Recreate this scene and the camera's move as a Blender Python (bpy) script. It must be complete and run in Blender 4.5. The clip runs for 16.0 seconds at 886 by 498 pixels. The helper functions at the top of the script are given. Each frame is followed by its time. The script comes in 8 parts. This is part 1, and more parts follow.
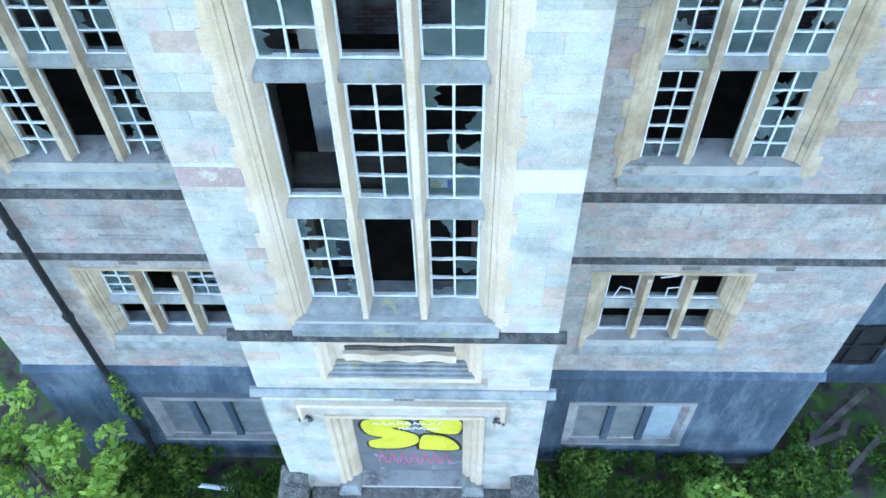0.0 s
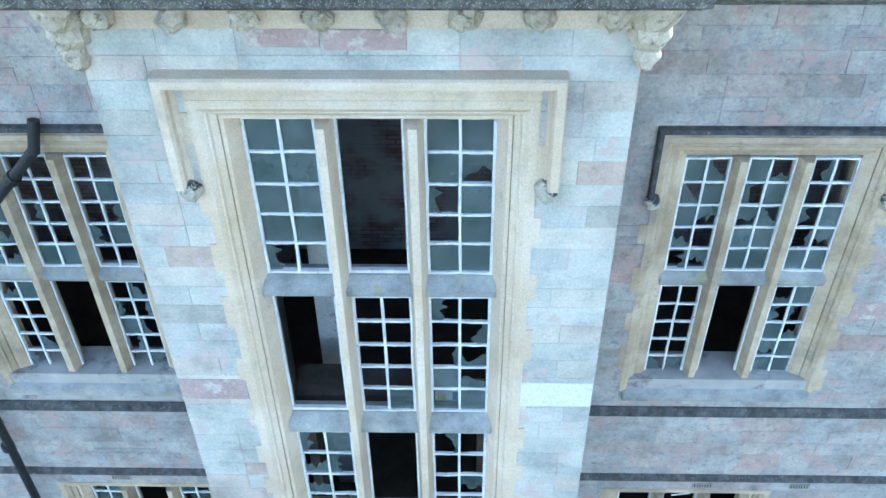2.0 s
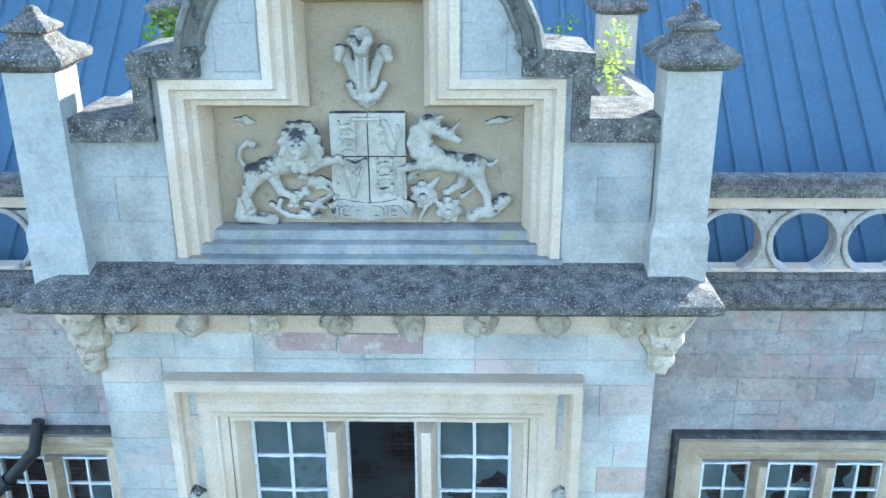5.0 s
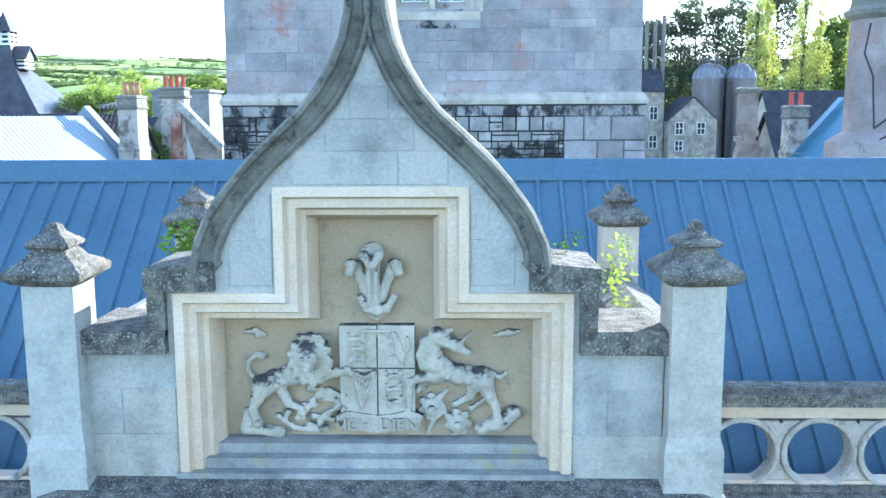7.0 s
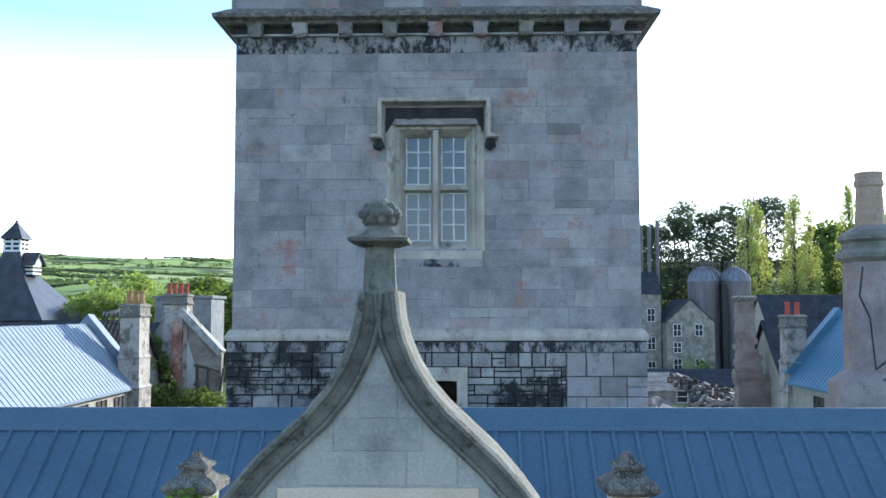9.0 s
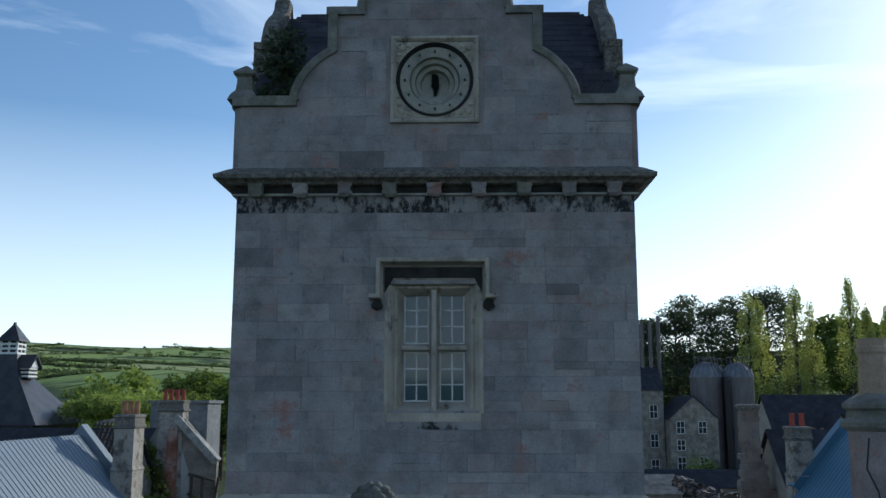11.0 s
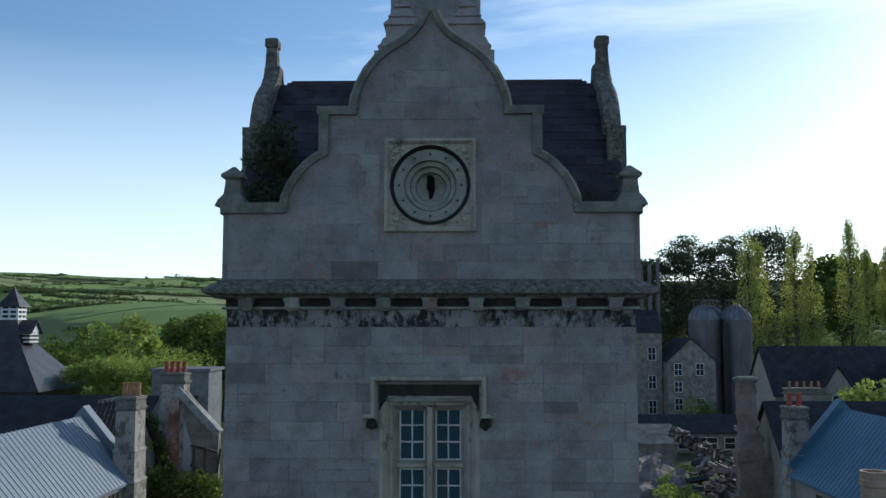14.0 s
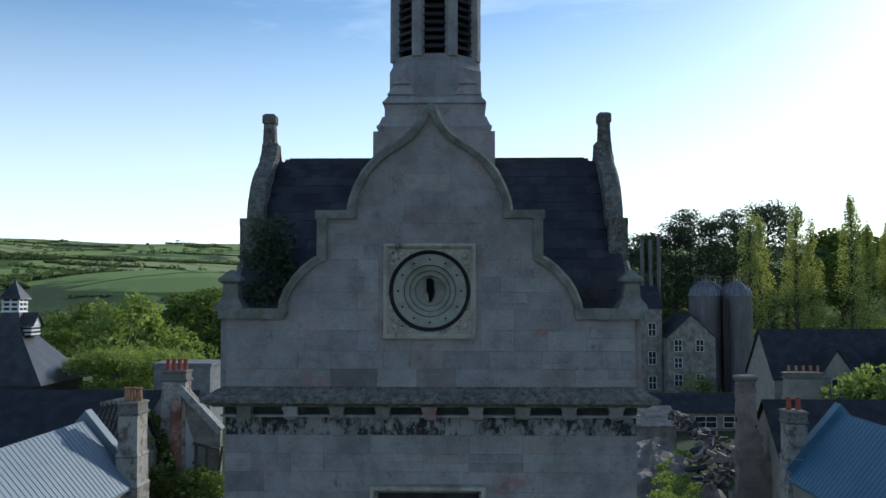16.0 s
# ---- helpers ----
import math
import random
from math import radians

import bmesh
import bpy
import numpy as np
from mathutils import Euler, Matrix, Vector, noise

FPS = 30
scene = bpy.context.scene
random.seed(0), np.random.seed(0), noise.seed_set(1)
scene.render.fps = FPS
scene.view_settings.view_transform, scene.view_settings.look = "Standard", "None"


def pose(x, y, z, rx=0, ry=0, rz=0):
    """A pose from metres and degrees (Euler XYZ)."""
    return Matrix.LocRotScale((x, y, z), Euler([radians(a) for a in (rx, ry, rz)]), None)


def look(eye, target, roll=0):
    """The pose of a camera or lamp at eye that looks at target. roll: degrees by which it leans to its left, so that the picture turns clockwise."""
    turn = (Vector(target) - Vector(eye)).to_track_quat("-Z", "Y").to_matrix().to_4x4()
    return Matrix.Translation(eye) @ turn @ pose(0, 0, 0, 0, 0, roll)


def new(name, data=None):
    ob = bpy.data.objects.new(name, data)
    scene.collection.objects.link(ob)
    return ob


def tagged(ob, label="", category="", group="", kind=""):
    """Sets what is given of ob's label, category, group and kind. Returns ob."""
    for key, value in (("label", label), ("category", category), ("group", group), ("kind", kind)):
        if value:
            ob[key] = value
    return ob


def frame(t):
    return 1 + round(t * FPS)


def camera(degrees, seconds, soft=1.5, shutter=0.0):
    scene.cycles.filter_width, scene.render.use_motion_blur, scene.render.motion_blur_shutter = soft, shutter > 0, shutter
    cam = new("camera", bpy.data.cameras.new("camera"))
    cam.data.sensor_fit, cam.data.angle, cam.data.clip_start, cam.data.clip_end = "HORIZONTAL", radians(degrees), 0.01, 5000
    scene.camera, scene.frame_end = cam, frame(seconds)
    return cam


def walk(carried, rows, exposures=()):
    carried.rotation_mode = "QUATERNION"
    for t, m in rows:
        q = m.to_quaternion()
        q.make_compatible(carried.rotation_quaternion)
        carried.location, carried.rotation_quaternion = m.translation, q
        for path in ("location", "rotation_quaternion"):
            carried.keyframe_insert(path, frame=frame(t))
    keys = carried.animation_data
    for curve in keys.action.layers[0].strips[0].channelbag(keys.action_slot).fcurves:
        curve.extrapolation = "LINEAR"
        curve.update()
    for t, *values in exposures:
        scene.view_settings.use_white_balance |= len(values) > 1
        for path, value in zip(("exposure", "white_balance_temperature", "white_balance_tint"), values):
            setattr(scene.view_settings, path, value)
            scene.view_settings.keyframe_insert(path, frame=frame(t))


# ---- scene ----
cam = camera(52.7, 16.0)
METRES, EYE, TILT, LEAN, TURN = 7.0, 16.3, -53.67, 0.72, 1.07
ROWS = [
    (0.0, 0.0, 0.0, 0.0, -0.0, 0.0, -0.0),
    (0.5, -0.0012, -0.0005, -0.0007, 0.01, 3.43, -0.05),
    (1.0, -0.0035, -0.0027, -0.0008, -0.02, 6.82, -0.09),
    (1.5, -0.0058, -0.0046, -0.0017, -0.04, 10.23, -0.14),
    (2.0, -0.008, -0.0049, 0.0005, -0.07, 13.49, -0.19),
    (2.5, -0.0102, -0.0038, 0.0025, -0.12, 16.73, -0.24),
    (3.0, -0.0125, -0.0026, 0.0032, -0.18, 19.95, -0.28),
    (3.5, -0.0147, -0.0015, 0.0036, -0.22, 23.12, -0.28),
    (4.0, -0.0169, -0.0012, 0.0047, -0.22, 26.19, -0.31),
    (6.5, -0.0289, -0.0039, 0.0076, -0.21, 42.03, -0.47),
    (7.0, -0.0292, -0.0119, 0.0138, -0.21, 45.05, -0.52),
    (7.5, -0.0312, -0.0245, 0.022, -0.27, 48.03, -0.53),
    (8.0, -0.0341, -0.0377, 0.0286, -0.38, 51.17, -0.54),
    (8.5, -0.0367, -0.0547, 0.0404, -0.43, 54.41, -0.55),
    (9.0, -0.0382, -0.0762, 0.0619, -0.37, 57.69, -0.56),
    (9.5, -0.0377, -0.106, 0.0743, -0.45, 60.7, -0.63),
    (10.0, -0.0377, -0.1283, 0.0978, -0.47, 63.37, -0.63),
    (12.5, -0.0325, -0.3632, 0.2613, -0.48, 63.41, -0.64),
    (13.0, -0.0322, -0.4175, 0.3094, -0.45, 61.64, -0.64),
    (13.5, -0.0326, -0.4727, 0.3524, -0.43, 60.09, -0.62),
    (14.0, -0.0318, -0.5292, 0.3958, -0.42, 58.87, -0.63),
    (14.5, -0.0308, -0.5857, 0.4404, -0.41, 58.03, -0.65),
    (15.0, -0.0295, -0.6472, 0.4833, -0.41, 57.46, -0.69),
    (15.5, -0.03, -0.7111, 0.53, -0.41, 57.02, -0.7),
    (16.0, -0.0326, -0.7791, 0.5747, -0.4, 56.65, -0.69),
]
EXPOSURES = [(0.0, 2.76, 5850, 5), (1.5, 2.54, 5800, 5), (4.0, 2.46, 5600, 5), (6.5, 2.45, 5520, 4), (7.5, 2.3, 5580, 5), (8.5, 1.88, 5680, 6), (9.0, 1.32, 5850, 8), (9.5, 0.8, 5900, 7), (10.2, 0.15, 5850, 6), (12.3, -0.5, 5880, 5), (13.5, -0.38, 5900, 5), (16.0, -0.24, 5880, 5)]
walk(cam, [(t, pose(0, 0, EYE, TILT, LEAN, TURN) @ pose(METRES * x, METRES * y, METRES * z, 90 + pitch, roll, yaw)) for t, x, y, z, yaw, pitch, roll in ROWS], EXPOSURES)

# ---- light: a low sun ahead and to the right, clear sky ----
SUN_EL, SUN_AZ = 22.0, 39.0  # degrees above the horizon; degrees from +y towards +x
world = bpy.data.worlds.new("world")
scene.world = world
world.use_nodes = True
wn, wl = world.node_tree.nodes, world.node_tree.links
wn.clear()
sky = wn.new("ShaderNodeTexSky")
sky.sky_type, sky.sun_disc = "NISHITA", False
sky.sun_elevation, sky.sun_rotation = radians(SUN_EL), radians(SUN_AZ)
sky.air_density, sky.dust_density, sky.ozone_density = 1.0, 0.45, 2.5
wbg, wout = wn.new("ShaderNodeBackground"), wn.new("ShaderNodeOutputWorld")
wbg.inputs["Strength"].default_value = 0.15
# thin cloud streaks
wco, wmap = wn.new("ShaderNodeTexCoord"), wn.new("ShaderNodeMapping")
wmap.inputs["Scale"].default_value = (1.2, 1.2, 5.0)
wmap.inputs["Rotation"].default_value = (0.1, 0.05, 0.4)
wno, wra, wmx = wn.new("ShaderNodeTexNoise"), wn.new("ShaderNodeValToRGB"), wn.new("ShaderNodeMix")
wno.inputs["Scale"].default_value, wno.inputs["Detail"].default_value, wno.inputs["Roughness"].default_value = 1.7, 8.0, 0.55
wno.inputs["Distortion"].default_value = 0.6
wra.color_ramp.elements[0].position, wra.color_ramp.elements[1].position = 0.53, 0.88
wra.color_ramp.elements[1].color = (0.75, 0.75, 0.75, 1)
wmx.data_type = "RGBA"
wmx.inputs["B"].default_value = (12.0, 12.3, 12.6, 1)
wl.new(wco.outputs["Generated"], wmap.inputs["Vector"])
wl.new(wmap.outputs[0], wno.inputs["Vector"])
wl.new(wno.outputs["Fac"], wra.inputs[0])
wsep, whz, wmax = wn.new("ShaderNodeSeparateXYZ"), wn.new("ShaderNodeMapRange"), wn.new("ShaderNodeMath")
whz.inputs["From Min"].default_value, whz.inputs["From Max"].default_value = 0.0, 0.3
whz.inputs["To Min"].default_value, whz.inputs["To Max"].default_value = 0.62, 0.0
wmax.operation = "MAXIMUM"
wl.new(wco.outputs["Generated"], wsep.inputs[0])
wl.new(wsep.outputs["Z"], whz.inputs["Value"])
wl.new(whz.outputs[0], wmax.inputs[0])
wl.new(wra.outputs[0], wmax.inputs[1])
wl.new(wmax.outputs[0], wmx.inputs["Factor"])
whs = wn.new("ShaderNodeHueSaturation")
whs.inputs["Saturation"].default_value, whs.inputs["Value"].default_value = 1.05, 1.1
wl.new(sky.outputs[0], whs.inputs["Color"])
wl.new(whs.outputs[0], wmx.inputs["A"])
wl.new(wmx.outputs["Result"], wbg.inputs["Color"])
wl.new(wbg.outputs[0], wout.inputs["Surface"])
sun_data = bpy.data.lights.new("sun", "SUN")
sun_data.energy, sun_data.angle, sun_data.color = 4.0, radians(0.53), (1.0, 0.93, 0.82)
sun = new("sun", sun_data)
ce = math.cos(radians(SUN_EL))
SUN_DIR = Vector((ce * math.sin(radians(SUN_AZ)), ce * math.cos(radians(SUN_AZ)), math.sin(radians(SUN_EL))))
sun.matrix_world = look(SUN_DIR * 100, (0, 0, 0))


# ---- materials ----
def material(name, stops, scale=3.0, rough=0.85, bump=0.3, grain=60.0, metal=0.0, by_object=0.0, stain=None, stain_scale=1.2, stain_at=(0.55, 0.72), tints=None, stretch=(1, 1, 1), tops=0.0, stain2=None, grime=0.0):
    """Layered noise over world position: a broad colour ramp, fine grain, an optional stain layer and a tint for each single piece."""
    m = bpy.data.materials.new(name)
    m.use_nodes = True
    n, l = m.node_tree.nodes, m.node_tree.links
    b = n["Principled BSDF"]
    geo = n.new("ShaderNodeNewGeometry")
    mp = n.new("ShaderNodeMapping")
    mp.inputs["Scale"].default_value = stretch
    l.new(geo.outputs["Position"], mp.inputs["Vector"])
    def nz(sc, det, ro=0.6):
        t = n.new("ShaderNodeTexNoise")
        t.inputs["Scale"].default_value, t.inputs["Detail"].default_value, t.inputs["Roughness"].default_value = sc, det, ro
        l.new(mp.outputs[0], t.inputs["Vector"])
        return t.outputs["Fac"]
    def ramp(fac, cols, pos=None):
        r = n.new("ShaderNodeValToRGB")
        e = r.color_ramp.elements
        while len(e) < len(cols):
            e.new(0.5)
        for i, c in enumerate(cols):
            e[i].position = pos[i] if pos else 0.3 + 0.4 * i / max(1, len(cols) - 1)
            e[i].color = (*c, 1)
        l.new(fac, r.inputs[0])
        return r.outputs[0]
    def mix(kind, fac, a, c):
        x = n.new("ShaderNodeMix")
        x.data_type, x.blend_type = "RGBA", kind
        if isinstance(fac, float):
            x.inputs["Factor"].default_value = fac
        else:
            l.new(fac, x.inputs["Factor"])
        l.new(a, x.inputs["A"])
        l.new(c, x.inputs["B"])
        return x.outputs["Result"]
    col = ramp(nz(scale, 6), stops)
    if tints:
        info = n.new("ShaderNodeObjectInfo")
        r = n.new("ShaderNodeValToRGB")
        r.color_ramp.interpolation = "CONSTANT"
        e = r.color_ramp.elements
        while len(e) < len(tints):
            e.new(0.5)
        for i, (p, c) in enumerate(tints):
            e[i].position, e[i].color = p, (*c, 1)
        l.new(info.outputs["Random"], r.inputs[0])
        col = mix("MULTIPLY", 1.0, col, r.outputs[0])
    if by_object:
        info2 = n.new("ShaderNodeObjectInfo")
        r2 = n.new("ShaderNodeMapRange")
        mul = n.new("ShaderNodeMath")
        mul.operation = "FRACT"
        m7 = n.new("ShaderNodeMath")
        m7.operation = "MULTIPLY"
        m7.inputs[1].default_value = 7.31
        l.new(info2.outputs["Random"], m7.inputs[0])
        l.new(m7.outputs[0], mul.inputs[0])
        r2.inputs["To Min"].default_value, r2.inputs["To Max"].default_value = 1 - by_object, 1 + by_object
        l.new(mul.outputs[0], r2.inputs["Value"])
        cb = n.new("ShaderNodeCombineColor")
        for k in ("Red", "Green", "Blue"):
            l.new(r2.outputs[0], cb.inputs[k])
        col = mix("MULTIPLY", 1.0, col, cb.outputs[0])
    fine = nz(grain, 8, 0.78)
    col = mix("MULTIPLY", 0.6, col, ramp(fine, [(0.5, 0.5, 0.5), (1.2, 1.2, 1.2)]))
    if grime:
        g = 1 - grime
        col = mix("MULTIPLY", 1.0, col, ramp(nz(0.55, 9, 0.7), [(g, g, g * 1.02), (1, 1, 1), (1.08, 1.07, 1.05)], (0.36, 0.5, 0.66)))
        d = 1 - 1.6 * grime
        col = mix("MULTIPLY", 1.0, col, ramp(nz(6.5, 10, 0.8), [(d, d, d), (1, 1, 1)], (0.3, 0.44)))
    if stain:
        sn = nz(stain_scale, 12, 0.76)
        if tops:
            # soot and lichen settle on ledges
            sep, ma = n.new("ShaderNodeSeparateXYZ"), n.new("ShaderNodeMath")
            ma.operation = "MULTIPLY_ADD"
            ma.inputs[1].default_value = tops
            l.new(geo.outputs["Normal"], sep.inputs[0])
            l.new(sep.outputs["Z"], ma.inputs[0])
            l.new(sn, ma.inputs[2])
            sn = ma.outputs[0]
        s = ramp(sn, [(0, 0, 0), (1, 1, 1)], stain_at)
        sc = n.new("ShaderNodeRGB")
        sc.outputs[0].default_value = (*stain, 1)
        col = mix("MIX", s, col, sc.outputs[0])
    if stain2:
        s2 = n.new("ShaderNodeRGB")
        s2.outputs[0].default_value = (*stain2[0], 1)
        col = mix("MIX", ramp(nz(stain2[1], 10, 0.75), [(0, 0, 0), (1, 1, 1)], stain2[2]), col, s2.outputs[0])
    l.new(col, b.inputs["Base Color"])
    b.inputs["Roughness"].default_value, b.inputs["Metallic"].default_value = rough, metal
    b.inputs["Specular IOR Level"].default_value = 0.3
    if bump:
        bp = n.new("ShaderNodeBump")
        bp.inputs["Strength"].default_value, bp.inputs["Distance"].default_value = bump, 0.02
        l.new(fine, bp.inputs["Height"])
        l.new(bp.outputs[0], b.inputs["Normal"])
    return m


STONE_TINTS = [(0.0, (1.0, 1.0, 1.0)), (0.3, (0.95, 0.97, 0.98)), (0.5, (1.04, 1.0, 0.96)), (0.68, (0.9, 0.91, 0.93)), (0.82, (1.03, 0.92, 0.88)), (0.93, (0.98, 0.78, 0.72)), (0.97, (0.82, 0.8, 0.78))]
TOWER_TINTS = [(0.0, (1.0, 1.0, 1.0)), (0.3, (0.92, 0.92, 0.95)), (0.5, (1.08, 1.07, 1.06)), (0.64, (0.84, 0.84, 0.87)), (0.76, (1.04, 0.97, 0.96)), (0.86, (0.98, 0.87, 0.85)), (0.92, (0.72, 0.7, 0.7)), (0.97, (1.18, 1.14, 1.1))]
M_ASHLAR = material("ashlar_limestone", [(0.41, 0.395, 0.345), (0.52, 0.505, 0.44), (0.6, 0.575, 0.5)], 2.2, 0.9, 0.6, 45, tints=STONE_TINTS, by_object=0.05, stain=(0.5, 0.39, 0.345), stain_scale=2.6, stain_at=(0.54, 0.62), grime=0.2, stain2=((0.42, 0.415, 0.38), 8.0, (0.59, 0.67)))
M_GABLE = material("grey_blue_gable_stone", [(0.34, 0.335, 0.3), (0.44, 0.43, 0.385), (0.51, 0.495, 0.44)], 2.2, 0.9, 0.6, 45, tints=STONE_TINTS[:4], by_object=0.05, stain=(0.4, 0.35, 0.29), stain_scale=2.2, stain_at=(0.56, 0.66), grime=0.22)
M_TOWER = material("weathered_limestone", [(0.225, 0.213, 0.207), (0.31, 0.293, 0.287), (0.38, 0.36, 0.353)], 2.4, 0.92, 0.7, 40, tints=TOWER_TINTS, by_object=0.08, stain=(0.3, 0.17, 0.15), stain_scale=1.1, stain_at=(0.56, 0.64), grime=0.2, stain2=((0.15, 0.145, 0.15), 3.2, (0.58, 0.68)))
M_SIDE = material("rough_pinkish_limestone", [(0.30, 0.275, 0.25), (0.41, 0.385, 0.355), (0.51, 0.48, 0.44)], 3.5, 0.92, 1.0, 30, tints=STONE_TINTS, by_object=0.07, stain=(0.43, 0.3, 0.265), stain_scale=2.4, stain_at=(0.53, 0.61), grime=0.28, stain2=((0.24, 0.225, 0.225), 10.0, (0.55, 0.63)))
M_SOOTY = material("soot_streaked_limestone", [(0.22, 0.205, 0.2), (0.32, 0.3, 0.29)], 2.2, 0.92, 0.5, 40, by_object=0.1, stain=(0.025, 0.025, 0.025), stain_scale=2.6, stain_at=(0.46, 0.55), stretch=(1.6, 1.6, 0.9))
M_MOSS = material("mossy_grey_stone", [(0.13, 0.13, 0.11), (0.21, 0.205, 0.18), (0.3, 0.29, 0.26)], 4, 0.95, 0.5, 50, stain=(0.1, 0.115, 0.06), stain_scale=3, stain_at=(0.52, 0.7), grime=0.2)
M_MORTAR = material("lime_mortar", [(0.33, 0.31, 0.285), (0.46, 0.43, 0.39)], 3, 0.95, 0.4, 80, stain=(0.16, 0.145, 0.135), stain_scale=2.0, stain_at=(0.52, 0.62))
M_TMORTAR = material("grey_tower_mortar", [(0.22, 0.21, 0.205), (0.34, 0.325, 0.32)], 2.5, 0.95, 0.4, 80, stain=(0.03, 0.03, 0.03), stain_scale=1.9, stain_at=(0.54, 0.6))
M_DRESSED = material("cream_dressed_stone", [(0.53, 0.405, 0.275), (0.62, 0.495, 0.36), (0.68, 0.575, 0.46)], 1.7, 0.85, 0.2, 70, stain=(0.4, 0.33, 0.25), stain_scale=2.2, stain_at=(0.55, 0.7), grime=0.13)
M_OCHRE = material("ochre_window_stone", [(0.38, 0.28, 0.18), (0.48, 0.37, 0.25), (0.55, 0.45, 0.33)], 2.2, 0.88, 0.3, 60, stain=(0.26, 0.22, 0.18), stain_scale=3.0, stain_at=(0.54, 0.66), grime=0.2)
M_TDRESSED = material("smoke_stained_tower_dressing", [(0.3, 0.27, 0.22), (0.43, 0.385, 0.32), (0.5, 0.45, 0.38)], 3.0, 0.88, 0.4, 60, stain=(0.035, 0.032, 0.03), stain_scale=2.4, stain_at=(0.55, 0.66), stretch=(1.2, 1.2, 0.7), grime=0.2)
M_SILL = material("weathered_sill_stone", [(0.2, 0.2, 0.19), (0.31, 0.31, 0.295), (0.42, 0.405, 0.36)], 4, 0.9, 0.5, 60, stain=(0.32, 0.29, 0.15), stain_scale=3, stain_at=(0.56, 0.66), grime=0.25)
M_LICHEN = material("lichened_coping_stone", [(0.05, 0.046, 0.04), (0.145, 0.134, 0.114), (0.29, 0.265, 0.22)], 11, 0.95, 1.0, 60, stain=(0.44, 0.425, 0.385), stain_scale=70, stain_at=(0.54, 0.6), stain2=((0.62, 0.62, 0.6), 17, (0.655, 0.68)), grime=0.28)
M_COPING = material("grey_green_coping_stone", [(0.13, 0.125, 0.105), (0.2, 0.195, 0.165), (0.28, 0.27, 0.23)], 5, 0.95, 0.7, 60, stain=(0.055, 0.052, 0.045), stain_scale=9, stain_at=(0.52, 0.64), stain2=((0.34, 0.33, 0.3), 48, (0.6, 0.68)), grime=0.25)
M_STRING = material("dark_string_stone", [(0.04, 0.04, 0.038), (0.085, 0.082, 0.078), (0.15, 0.142, 0.13)], 9, 0.95, 0.9, 60, stain=(0.4, 0.4, 0.38), stain_scale=34, stain_at=(0.6, 0.65), grime=0.2)
M_PLINTH = material("dark_rendered_plinth", [(0.03, 0.045, 0.066), (0.066, 0.09, 0.12), (0.135, 0.165, 0.2)], 0.9, 0.9, 0.4, 40, stain=(0.15, 0.175, 0.205), stain_scale=1.6, stain_at=(0.5, 0.68), stretch=(1.6, 1.6, 0.4), by_object=0.05, grime=0.25)
M_PMORTAR = material("dark_plinth_pointing", [(0.05, 0.06, 0.075), (0.095, 0.11, 0.13)], 0.9, 0.92, 0.3, 40)
M_RUBBLE = material("sooty_rubble_stone", [(0.15, 0.145, 0.135), (0.26, 0.25, 0.235), (0.36, 0.345, 0.32)], 2.6, 0.95, 1.0, 30, stain=(0.03, 0.03, 0.03), stain_scale=1.2, stain_at=(0.5, 0.57), by_object=0.22, grime=0.3, stain2=((0.3, 0.22, 0.19), 1.6, (0.6, 0.66)))
M_BLUE = material("blue_coated_steel", [(0.06, 0.108, 0.152), (0.072, 0.126, 0.174), (0.084, 0.143, 0.194)], 0.7, 0.45, 0.05, 30, stain=(0.12, 0.2, 0.3), stain_scale=4, stain_at=(0.7, 0.9))
M_SLATE = material("roof_slate", [(0.028, 0.026, 0.032), (0.045, 0.042, 0.052), (0.065, 0.06, 0.07)], 2.0, 0.75, 0.4, 30, by_object=0.25)
M_WHITE = material("flaking_white_paint", [(0.6, 0.61, 0.6), (0.8, 0.8, 0.78)], 9, 0.6, 0.5, 70, stain=(0.26, 0.25, 0.23), stain_scale=14, stain_at=(0.58, 0.66))
M_BLACK = material("black_iron", [(0.012, 0.012, 0.014), (0.03, 0.03, 0.03)], 5, 0.5, 0.2, 60)
M_ROOM = material("grimy_plaster", [(0.26, 0.25, 0.24), (0.42, 0.4, 0.38)], 1.5, 0.95, 0.3, 30, stain=(0.08, 0.07, 0.065), stain_scale=1.5)
